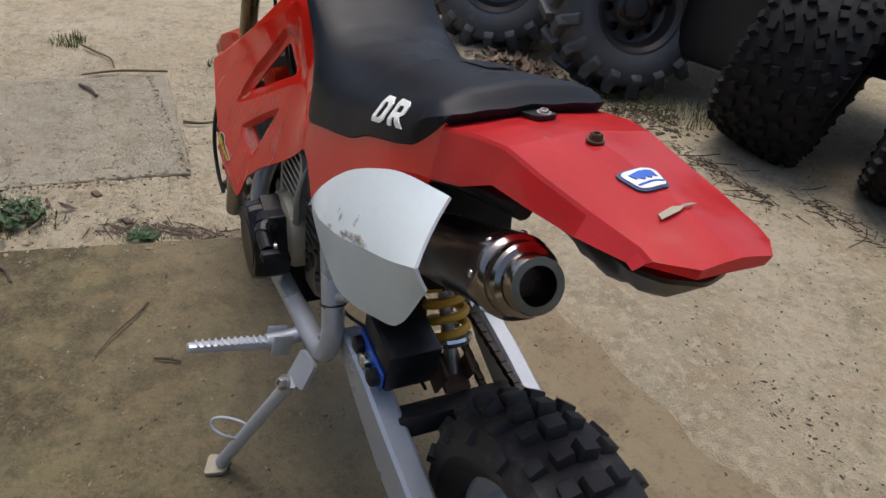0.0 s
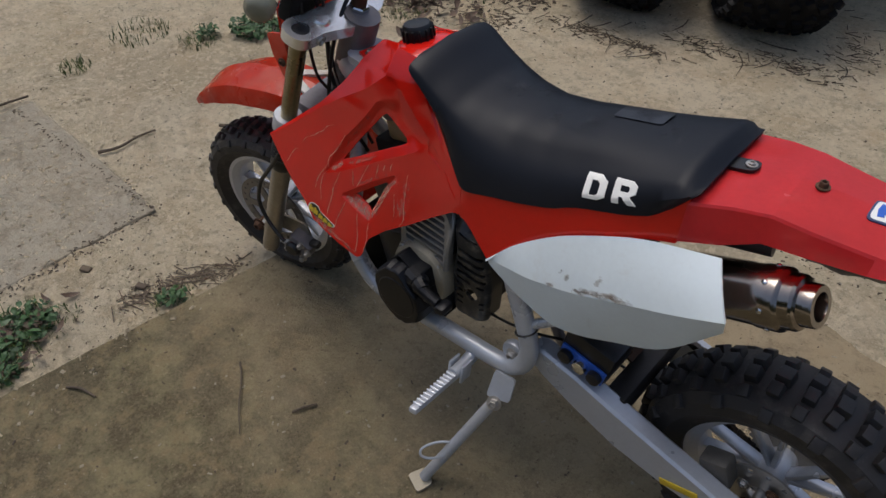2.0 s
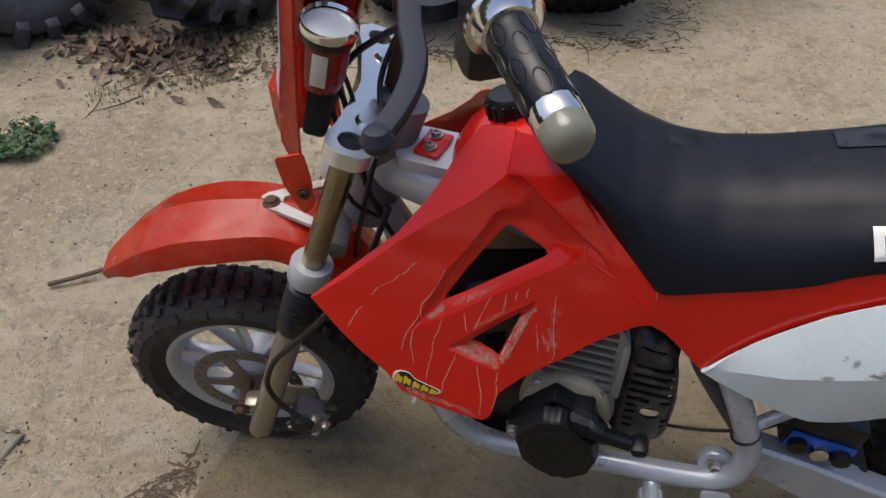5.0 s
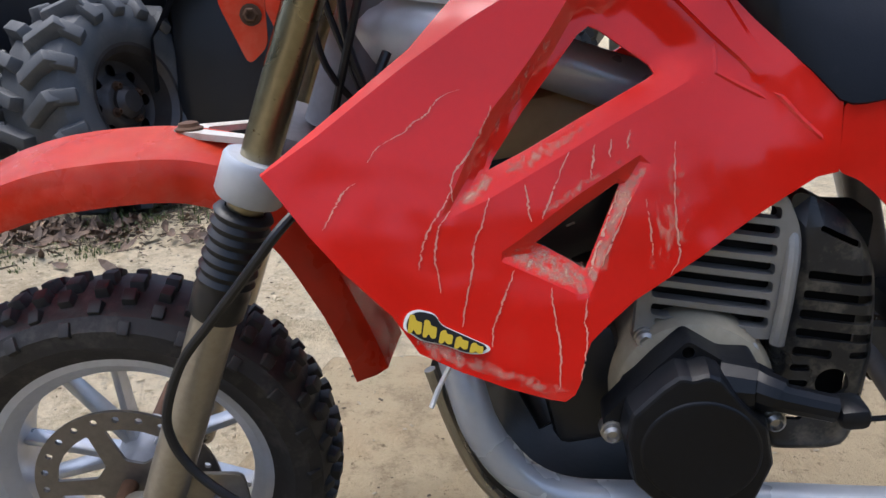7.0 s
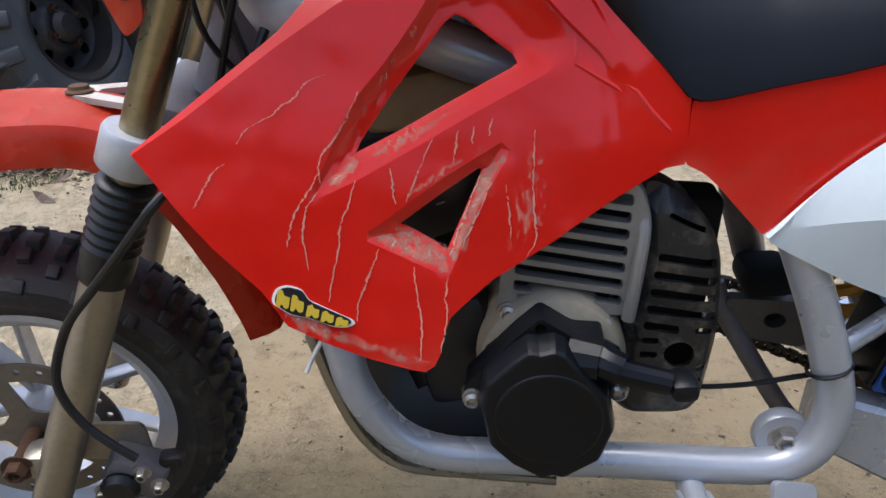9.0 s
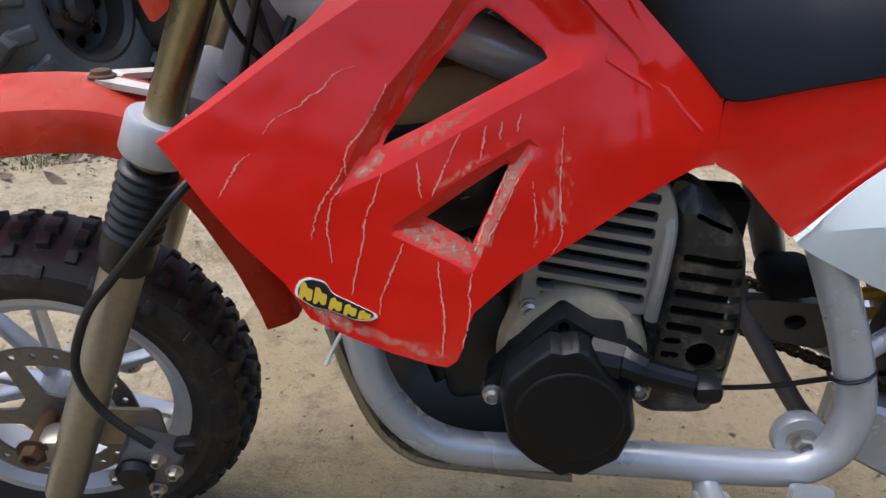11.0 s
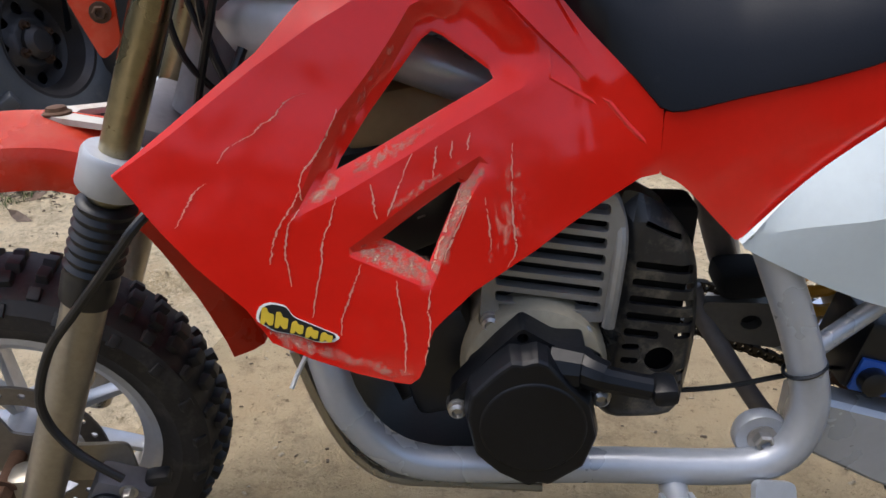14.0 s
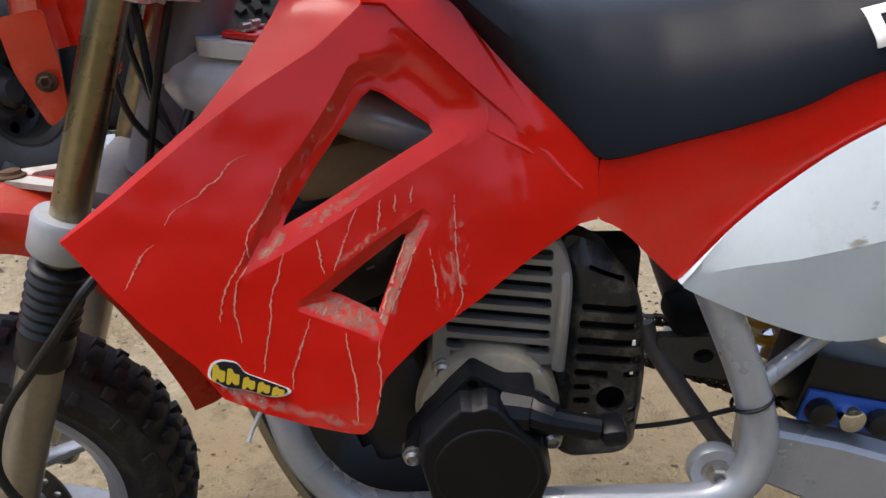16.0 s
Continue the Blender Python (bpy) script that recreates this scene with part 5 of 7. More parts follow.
part("maker_strip", box((0.055, 0.0016, 0.012), pose(-0.205, 0.1092, 0.196, 0, 16, 0), 0.0004), STICKER_Y, swing, "yellow lettered strip")
S0, S1 = Vector((0.034, 0.0, 0.440)), Vector((-0.034, -0.002, 0.290))
dirn = (S1 - S0).normalized()
sm = frame_on(S0, dirn)
coil = [sm @ Vector((0.023 * math.cos(a), 0.023 * math.sin(a), 0.012 + 0.125 * a / (2 * math.pi * 6.5))) for a in [k * math.pi / 8 for k in range(105)]]
shock = part("shock_absorber", tube([S0 - dirn * 0.02, S1 + dirn * 0.022], 0.0085, 12), BOLT, bike, "shock absorber with a yellow coil spring")
part("spring", tube(coil, 0.0052, 8, 1, False), YELLOW, shock, "yellow coil spring")
part("spring_cup", lathe([(0.009, 0), (0.027, 0), (0.028, 0.004), (0.024, 0.010), (0.009, 0.012)], sm @ Matrix.Translation((0, 0, 0.139)), 20), CHROME, shock)
# Sleeve added as a dark mass, so only the lower coils show.
part("added_sleeve", lathe([(0.010, 0.0), (0.029, 0.002), (0.031, 0.010), (0.031, 0.072), (0.026, 0.080), (0.010, 0.081)], sm, 22), CAVITY, shock, "added black sleeve hiding the upper spring")
bm = box((0.006, 0.034, 0.05), pose(-0.044, 0.0, 0.274, 0, 62, 0), 0.002)
add_box(bm, (0.05, 0.005, 0.026), pose(-0.044, 0.017, 0.272, 0, 62, 0), 0.001)
add_box(bm, (0.05, 0.005, 0.026), pose(-0.044, -0.017, 0.272, 0, 62, 0), 0.001)
part("shock_clevis", bm, RUST, shock, "rusty clevis")
# exhaust
E1, E0 = Vector((-0.266, 0.066, 0.558)), Vector((-0.03, 0.047, 0.458))
em = frame_on(E0, E1 - E0)
EL = (E1 - E0).length
prof = [(0, 0.0), (0.020, 0.0), (0.031, 0.02), (0.034, 0.03), (0.034, EL - 0.060), (0.0354, EL - 0.059), (0.0354, EL - 0.036), (0.0345, EL - 0.034), (0.0310, EL - 0.031), (0.0305, EL - 0.020), (0.0285, EL - 0.017), (0.0240, EL - 0.015), (0.0235, EL - 0.002), (0.0225, EL), (0.0158, EL), (0.0150, EL - 0.003), (0.0150, EL - 0.06), (0, EL - 0.06)]
muffler = part("muffler", lathe(prof, em, 40), STEEL, bike, "shiny stainless muffler with a riveted collar", sharp=30)
for k in range(7):
    a = k * 2 * math.pi / 7 + 0.3
    part("rivet", lathe([(0.0034, -0.001), (0.0032, 0.001), (0.002, 0.002), (0, 0.0023)], em @ Matrix.Rotation(a, 4, "Z") @ Matrix.Translation((0.0352, 0, EL - 0.047)) @ Matrix.Rotation(radians(90), 4, "Y"), 10), CHROME, muffler)
part("exhaust_pipe", tube([E0 + (E1 - E0) * 0.04, (0.03, -0.03, 0.455), (0.10, -0.05, 0.452), (0.165, -0.04, 0.440)], 0.014, 14, 5), ENGINE_DARK, bike, "sooty exhaust pipe")
SAG = [(-0.345, 0.600), (-0.338, 0.593), (-0.317, 0.572), (-0.30, 0.564), (-0.26, 0.549), (-0.20, 0.553), (-0.15, 0.560), (-0.05, 0.566)]


def under_tail(u, v, d):
    low = lerp(SAG, u) + 0.005 * noise.noise((u * 55, v * 40, 0.0))
    t = abs(v + 0.015) / 0.040
    return Vector((u, v, low + (0.607 - low) * t ** 2.2 - d))


part("inner_fender", sheet(round_poly([(-0.05, -0.053), (-0.335, -0.046), (-0.343, -0.015), (-0.335, 0.016), (-0.05, 0.023)], 0.01), under_tail, 0.004, (), 0.012), BLACK, bike, "crumpled black inner rear fender")
# Near-black box added for the darkness below the seat.
part("seat_shade_box", box((0.13, 0.085, 0.10), pose(0.02, -0.01, 0.49, 0, 10, 0), 0.012), CAVITY, bike, "black box added to darken the space under the seat")
# Added wall of near-black that darkens the gap between tail and muffler.
part("tail_shade_box", box((0.075, 0.11, 0.03), pose(-0.085, -0.002, 0.572, 0, -6, 0), 0.006), CAVITY, bike, "black box added to darken the gap above the muffler")
# black box with the blue plate on the swingarm
ctrl = part("control_box", box((0.078, 0.065, 0.060), pose(-0.033, 0.064, 0.322, 0, -12, 0), 0.006), BLACK, bike, "black box with a blue clamp plate")
plate_m = pose(-0.031, 0.0985, 0.3090, 0, -12, 0)
blue = part("blue_plate", box((0.072, 0.004, 0.028), plate_m, 0.0012), BLUE, ctrl, "blue anodised plate")
for k, mt in ((-1, BLACK), (0, CHROME), (1, BLACK)):
    at = plate_m @ Vector((-0.024 * k, 0.002, -0.001))
    part("plate_knob", lathe([(0, 0), (0.0105, 0), (0.011, 0.002), (0.010, 0.009), (0.006, 0.011), (0, 0.0115)], frame_on(at, (0, 1, 0)), 16), mt, blue, "chrome round knob" if k == 0 else "black round knob")
# chain on the far side
CH0, CH1, R0, R1 = Vector((0.085, -0.058, 0.285)), Vector((-0.289, -0.058, 0.192)), 0.022, 0.060
path = []
d = (CH1 - CH0).normalized()
up = Vector((-d.z, 0, d.x))
up = up if up.z > 0 else -up
for k in range(9):
    a = math.pi * k / 8
    path.append(CH0 + (up * math.cos(a) - d * math.sin(a)) * R0)
for k in range(15):
    a = math.pi * k / 14
    path.append(CH1 + (-up * math.cos(a) + d * math.sin(a)) * R1)
line = []
for a, b in zip(path, path[1:] + path[:1]):
    n = max(1, round((b - a).length / 0.0085))
    line += [a + (b - a) * k / n for k in range(n)]
bm = bmesh.new()
for k, p in enumerate(line):
    q = line[(k + 1) % len(line)]
    m = frame_on((p + q) / 2, q - p, (0, 1, 0))
    for s in (-1, 1):
        add_box(bm, (0.0016, 0.008, 0.0105), m @ Matrix.Translation((0, 0, 0)) @ Matrix.Translation((s * (0.0042 if k % 2 else 0.0028), 0, 0)))
    add_box(bm, (0.006, 0.005, 0.005), m)
part("chain", bm, surf("oily_chain_steel", (0.05, 0.042, 0.036), 0.45, 0.8, vary=0.3), bike, "oily drive chain", sharp=0)
part("rear_sprocket", sheet([( (0.062 if k % 2 else 0.056) * math.cos(k * math.pi / 32), (0.062 if k % 2 else 0.056) * math.sin(k * math.pi / 32)) for k in range(64)], flat(frame_on(CH1, (0, 1, 0))), 0.004, [circle(0.012, 12)], 0.02), BOLT, bike, "steel rear sprocket")

# ---- foot peg and side stand ----
P0, P1 = Vector((0.136, 0.150, 0.222)), Vector((0.123, 0.269, 0.251))
pd = (P1 - P0).normalized()
peg = part("foot_peg", tube([(0.135, 0.122, 0.236), (0.134, 0.140, 0.228), P0 + pd * 0.03], [0.011, 0.0105, 0.0095], 12, 4), SILVER, bike, "silver ridged folding foot peg")
pm = frame_on(P0, pd)
part("peg_bar", box((0.017, 0.013, 0.112), pm @ Matrix.Translation((0, -0.002, 0.076)), 0.004, 0.82), SILVER, peg, "flat silver peg bar", sharp=40)
for k in range(12):
    t, wide = 0.028 + 0.0084 * k, 0.018 - 0.0003 * k
    part("peg_tooth", box((wide, 0.0034, 0.0030), pm @ pose(0, 0.0038, t, 32, 0, 0), 0.0008, 0.85), SILVER, peg)
bm = box((0.004, 0.030, 0.026), pm @ Matrix.Translation((0.011, 0, 0.012)), 0.001)
add_box(bm, (0.004, 0.030, 0.026), pm @ Matrix.Translation((-0.011, 0, 0.012)), 0.001)
part("peg_clevis", bm, SILVER, peg)
K0, K1 = Vector((0.063, 0.166, 0.214)), Vector((0.139, 0.246, SLAB_Z + 0.012))
stand = part("side_stand", tube([K0, K0 + (K1 - K0) * 0.5, K1], [0.0088, 0.0088, 0.0088], 14, 3), SILVER, bike, "silver side stand leg with a worn foot")
bm = sheet(round_poly([(-0.018, -0.016), (0.019, -0.016), (0.017, 0.013), (-0.014, 0.017)], 0.007), flat(frame_on((0.143, 0.250, SLAB_Z + 0.0075), (0.05, 0.12, 1))), 0.005, (), 0.02)
part("stand_foot", bm, CASE, stand, "dusty worn foot plate")
bm = sheet(round_poly([(-0.019, -0.022), (0.017, -0.022), (0.019, 0.016), (-0.014, 0.022)], 0.006), flat(frame_on((0.064, 0.152, 0.231), (-0.25, 0.86, 0.45))), 0.006, (), 0.03)
part("stand_bracket", bm, SILVER, stand, "silver stand bracket plate")
part("stand_bolt", hex_bolt(K0 + Vector((-0.004, 0.008, 0.004)), (-0.25, 0.86, 0.45), 0.008, 0.010), BOLT, stand, "zinc pivot bolt")
part("stand_hook", tube([(0.104, 0.2085, 0.113), (0.1223, 0.223, 0.1127), (0.1322, 0.2396, 0.1141), (0.1364, 0.2516, 0.1109), (0.1335, 0.2556, 0.1035), (0.1263, 0.2506, 0.0971), (0.1178, 0.2399, 0.0932), (0.115, 0.2215, 0.083)], 0.0021, 8, 4), SILVER, stand, "bent wire hook")

# ---- wheels ----
def tyre(radius, width, bead):
    """The plain carcass of a tyre about the y axis."""
    h = radius - 0.011
    prof = [(bead - 0.004, -width * 0.36), (bead + 0.006, -width * 0.42), (bead + (h - bead) * 0.35, -width * 0.52), (bead + (h - bead) * 0.65, -width * 0.52), (bead + (h - bead) * 0.86, -width * 0.43), (h - 0.003, -width * 0.28), (h, -width * 0.1)]
    prof += [(r, -y) for r, y in prof[::-1]]
    return lathe(prof, Matrix.Rotation(radians(-90), 4, "X"), 72, closed=True)


def knob_places(radius, width, rows, seed):
    """Where the knobs of a tyre sit, staggered row by row, with their sizes."""
    h, rn, out = radius - 0.011, random.Random(seed), []
    big = width / 0.074
    for k in range(rows):
        a, half = 2 * math.pi * k / rows, math.pi / rows
        spots = [(0.0, 0.0, 1.25), (-0.42, 0.15, 1.05), (0.42, 0.15, 1.05), (-0.90, 0.05, 1.0), (0.90, 0.05, 1.0)] if k % 2 else [(-0.22, 0.0, 1.1), (0.22, 0.0, 1.1), (-0.64, 0.1, 1.0), (0.64, 0.1, 1.0)]
        for u, shift, size in spots:
            rr, yy = h - 0.020 * big * abs(u) ** 2.6 - 0.002, u * width * 0.47
            m = Matrix.Rotation(a + shift * half, 4, "Y") @ Matrix.Translation((0, yy, rr)) @ Matrix.Rotation(-u * 0.95, 4, "X") @ Matrix.Rotation(rn.uniform(-0.08, 0.08), 4, "Z")
            out.append(m @ Matrix.Diagonal((size * rn.uniform(0.9, 1.06), size * rn.uniform(0.95, 1.05) * big ** 0.6, 1, 1)))
    return out


def alloy_wheel(m, parent_label, radius, bead, name, width, seed, lab):
    spin = Matrix.Rotation(radians(-90), 4, "X")
    bm = lathe([(0, -0.034), (0.016, -0.034), (0.020, -0.028), (0.022, 0.0), (0.020, 0.028), (0.016, 0.034), (0, 0.034)], spin, 24)
    bm.transform(m)
    hub = part(name, bm, RIM_PAINT, bike, lab)
    bm = tyre(radius, width, bead)
    bm.transform(m)
    part("tyre", bm, RUBBER, hub, "dusty black knobbly tyre", sharp=30)
    fine = width < 0.09
    pieces("tread_block", box((0.0120, 0.0135, 0.022) if fine else (0.0180, 0.0170, 0.030), Matrix(), 0.0012, 0.80), RUBBER, hub, [m @ q for q in knob_places(radius, width, 44 if fine else 34, seed)])
    prof = [(bead - 0.010, -0.030), (bead + 0.001, -0.031), (bead + 0.002, -0.027), (bead - 0.007, -0.024), (bead - 0.012, -0.012), (bead - 0.012, 0.012), (bead - 0.007, 0.024), (bead + 0.002, 0.027), (bead + 0.001, 0.031), (bead - 0.010, 0.030), (bead - 0.022, 0.020), (bead - 0.024, 0.0), (bead - 0.022, -0.020)]
    bm = lathe(prof, spin, 64, closed=True)
    bm.transform(m)
    part("rim", bm, RIM_PAINT, hub, "dull silver wheel rim", sharp=30)
    for k in range(5):
        for s in (-1, 1):
            a0, a1 = k * 2 * math.pi / 5 + s * 0.10, k * 2 * math.pi / 5 + s * 0.235
            p0 = Vector((0.020 * math.cos(a0), 0, 0.020 * math.sin(a0)))
            p1 = Vector(((bead - 0.018) * math.cos(a1), 0, (bead - 0.018) * math.sin(a1)))
            fm = frame_on((p0 + p1) / 2, p1 - p0, (0, 1, 0))
            bm = box((0.008, 0.022, (p1 - p0).length), fm, 0.0025, 0.8)
            bm.transform(m)
            part("spoke", bm, ALLOY, hub, "bright alloy spoke")
    return hub


YAW, TIP = radians(10.4), radians(-6.0)
FRONT = Matrix.Translation((0.6985, 0.031, 0.1835)) @ Matrix.Rotation(YAW, 4, "Z") @ Matrix.Rotation(TIP, 4, "X")
REAR = Matrix.Translation((-0.292, 0.008, 0.204)) @ Matrix.Rotation(radians(-2), 4, "X")
fw = alloy_wheel(FRONT, "", 0.1815, 0.1235, "front_wheel", 0.084, 3, "silver cast front wheel with a drilled brake disc")
rw = alloy_wheel(REAR, "", 0.194, 0.122, "rear_wheel", 0.104, 8, "silver cast rear wheel")
# brake disc
dholes = [circle(0.0032, 8, 0.070 * math.cos(k * 2 * math.pi / 24), 0.070 * math.sin(k * 2 * math.pi / 24)) for k in range(24)]
big = []
for k in range(5):
    a = k * 2 * math.pi / 5
    arc = [(0.060 * math.cos(a + q), 0.060 * math.sin(a + q)) for q in (-0.50, -0.25, 0.0, 0.25, 0.50)]
    big.append(round_poly([(0.027 * math.cos(a - 0.30), 0.027 * math.sin(a - 0.30))] + arc + [(0.027 * math.cos(a + 0.30), 0.027 * math.sin(a + 0.30))], 0.003))
bm = sheet(circle(0.078, 64), flat(FRONT @ frame_on((0, 0.044, 0), (0, 1, 0))), 0.003, dholes + big, 0.02)
part("brake_disc", bm, surf("worn_disc_steel", (0.20, 0.185, 0.17), 0.4, 0.85, vary=0.25), fw, "drilled steel brake disc")
part("axle_nut", hex_bolt(FRONT @ Vector((0, 0.085, 0)), FRONT.to_3x3() @ Vector((0, 1, 0)), 0.0095, 0.011), RUST, fw, "rusty axle nut")
part("axle", tube([FRONT @ Vector((0, -0.10, 0)), FRONT @ Vector((0, 0.09, 0))], 0.0075, 12), RUST, fw)
part("axle", tube([REAR @ Vector((0, -0.115, 0)), REAR @ Vector((0, 0.105, 0))], 0.0075, 12), BOLT, rw)
part("axle_nut", hex_bolt(REAR @ Vector((0, 0.100, 0)), (0, 1, 0), 0.011, 0.010), BOLT, rw)
part("chain_adjuster", box((0.05, 0.006, 0.024), pose(-0.285, 0.112, 0.198, 0, 15, 0), 0.001), BOLT, swing, "zinc chain adjuster plate")
bm = sheet(circle(0.055, 40), flat(REAR @ frame_on((0, 0.046, 0), (0, 1, 0))), 0.003, [circle(0.004, 8, 0.046 * math.cos(k * math.pi / 6), 0.046 * math.sin(k * math.pi / 6)) for k in range(12)] + [circle(0.018, 16)], 0.02)
part("brake_disc", bm, BOLT, rw, "small drilled rear disc")
for k in range(4):
    a = k * math.pi / 2 + 0.5
    part("hub_bolt", hex_bolt(REAR @ Vector((0.027 * math.cos(a), 0.05, 0.027 * math.sin(a))), (0, 1, 0), 0.006, 0.006), RUST if k % 2 else BOLT, rw)
part("rear_caliper", box((0.04, 0.03, 0.045), REAR @ pose(0.058, 0.055, 0.022, 0, 20, 0), 0.005), ENGINE, bike, "dirty rear brake caliper")

# ---- steering: forks, clamps, bars ----
FWD, LFT = Vector((math.cos(YAW), math.sin(YAW), 0)), Vector((-math.sin(YAW), math.cos(YAW), 0))
FT, FB = Vector((0.476, 0.1006, 0.640)), Vector((0.6505, 0.110, 0.170))
fd = (FB - FT).normalized()
ACROSS = -LFT * 0.194


def along(s):
    return FT + fd * s


for side, off in ((1, Vector((0, 0, 0))), (-1, ACROSS)):
    leg = part("fork_leg", tube([along(0.008) + off, along(0.30) + off], 0.0132, 20), FORK, bike, "tarnished brown fork tube")
    part("fork_slider", tube([along(0.27) + off, along(0.30) + off, along(0.525) + off, along(0.543) + off], [0.0160, 0.0166, 0.0164, 0.0135], 20, 3), SLIDER, leg, "dull brown fork slider")
    prof = [(0.0140, 0.0), (0.0190, 0.001)]
    for k in range(7):
        prof += [(0.0212, 0.004 + k * 0.0085), (0.0190, 0.0085 + k * 0.0085)]
    prof += [(0.0204, 0.064), (0.0198, 0.083), (0.0186, 0.085), (0.0160, 0.085)]
    part("fork_boot", lathe(prof, frame_on(along(0.214) + off, fd), 24), BLACK, leg, "black ribbed rubber fork boot", sharp=50)
    part("lower_clamp_ring", lathe([(0.0132, 0), (0.0225, 0), (0.0240, 0.003), (0.0240, 0.027), (0.0220, 0.030), (0.0132, 0.030)], frame_on(along(0.176) + off, fd), 26), SILVER, leg, "cast alloy clamp ring")
    part("fork_cap", lathe([(0, -0.001), (0.0150, -0.001), (0.0150, 0.002), (0.013, 0.003), (0, 0.003)], frame_on(along(0.0055) + off, -fd), 20), BLACK, leg, "black plastic fork cap")
    part("axle_lug", box((0.034, 0.030, 0.030), FRONT @ pose(-0.018, 0.072 if side > 0 else -0.072, -0.004), 0.010), SLIDER, leg, "stained cast axle lug")
# top clamp: left and right eyes joined by a dished plate
tm = frame_on(along(-0.004), -fd)
inv = tm.inverted()
right_eye = inv @ (along(-0.004) + ACROSS)
rx, ry = right_eye.x, right_eye.y
ux = Vector((rx, ry)).normalized()
vx = Vector((-ux.y, ux.x))
back = (inv @ (along(-0.004) - FWD * 0.05)).to_2d()
if vx.dot(back) < 0:
    vx = -vx
L = Vector((rx, ry)).length


def cl(u, v):
    q = ux * u + vx * v
    return (q.x, q.y)


CLAMP = [cl(-0.023, -0.010), cl(-0.016, -0.022), cl(0.0, -0.025), cl(0.022, -0.018), cl(L / 2, -0.006), cl(L - 0.022, -0.018), cl(L, -0.025), cl(L + 0.016, -0.022), cl(L + 0.023, -0.010), cl(L + 0.023, 0.012), cl(L + 0.012, 0.024), cl(L - 0.020, 0.028), cl(L / 2 + 0.03, 0.050), cl(L / 2 - 0.03, 0.050), cl(0.020, 0.028), cl(-0.012, 0.024), cl(-0.023, 0.012)]
bm = sheet(round_poly(CLAMP, 0.010), flat(tm @ Matrix.Translation((0, 0, -0.004))), 0.018, [circle(0.0134, 20), circle(0.0134, 20, rx, ry)], 0.03)
clamp_top = part("top_clamp", bm, POLISHED, bike, "polished cast alloy top clamp", sharp=30)
c0 = tm @ Vector((*cl(L / 2, 0.030), -0.004))
part("stem_nut", lathe([(0, 0), (0.015, 0), (0.015, 0.009), (0.013, 0.011), (0.007, 0.011), (0.007, 0.018), (0, 0.019)], frame_on(c0, -fd), 6), CHROME, clamp_top, "chrome stem nut")
for u in (0.036, L - 0.036):
    part("boss", lathe([(0, 0.0045), (0.0095, 0.0045), (0.0110, 0.003), (0.0125, 0.0)], frame_on(tm @ Vector((*cl(u, 0.010), -0.004)), -fd), 22), POLISHED, clamp_top)
part("pinch_bolt", lathe([(0.003, -0.001), (0.0075, 0), (0.0075, 0.004), (0.004, 0.004), (0.003, 0.001), (0, 0.001)], frame_on(tm @ Vector((*cl(0.014, 0.026), -0.016)), tm.to_3x3() @ Vector((vx.x, vx.y, 0))), 14), BOLT, clamp_top, "socket pinch bolt")
bm = box((0.042, 0.150, 0.024), Matrix.Translation(along(0.178) + ACROSS / 2 - FWD * 0.012) @ Matrix.Rotation(YAW, 4, "Z") @ Matrix.Rotation(radians(-18), 4, "Y"), 0.006)
part("lower_clamp", bm, HEAD, bike, "grey cast lower clamp")
# bars
mid = FT + ACROSS / 2
riser = Vector((0.440, -0.004, 0.742))
GE, GC = Vector((0.258, 0.309, 0.8085)), Vector((0.310, 0.224, 0.8295))
gd = (GE - GC).normalized()


def mirror(p):
    q = Vector(p) - mid
    return mid + FWD * q.dot(FWD) - LFT * q.dot(LFT) + Vector((0, 0, q.z))


half = [riser + LFT * 0.02, riser + LFT * 0.05, Vector((0.405, 0.085, 0.778)), Vector((0.364, 0.140, 0.826)), GC - gd * 0.045, GC]
part("handlebar", tube([mirror(p) for p in half[::-1]] + half, 0.0105, 14, 5), surf("rusty_bar_steel", (0.045, 0.030, 0.022), 0.5, 0.5, vary=0.4, wear=(0.22, 0.18, 0.15), wear_amount=0.15), bike, "rust-spotted steel handlebar")
stem = part("bar_stem", tube([c0 + Vector((0.002, 0, 0)), riser - Vector((0, 0, 0.020))], [0.0115, 0.0125], 14), RUST, bike, "rusty handlebar stem")
part("bar_clamp", box((0.036, 0.052, 0.034), Matrix.Translation(riser) @ Matrix.Rotation(YAW, 4, "Z"), 0.007), RUST, stem, "rusty bar clamp block")
for k in (-1, 1):
    part("clamp_bolt", hex_bolt(riser + LFT * 0.017 * k + Vector((0, 0, 0.017)), (0, 0, 1), 0.006, 0.008), BOLT, stem, "zinc clamp bolt")


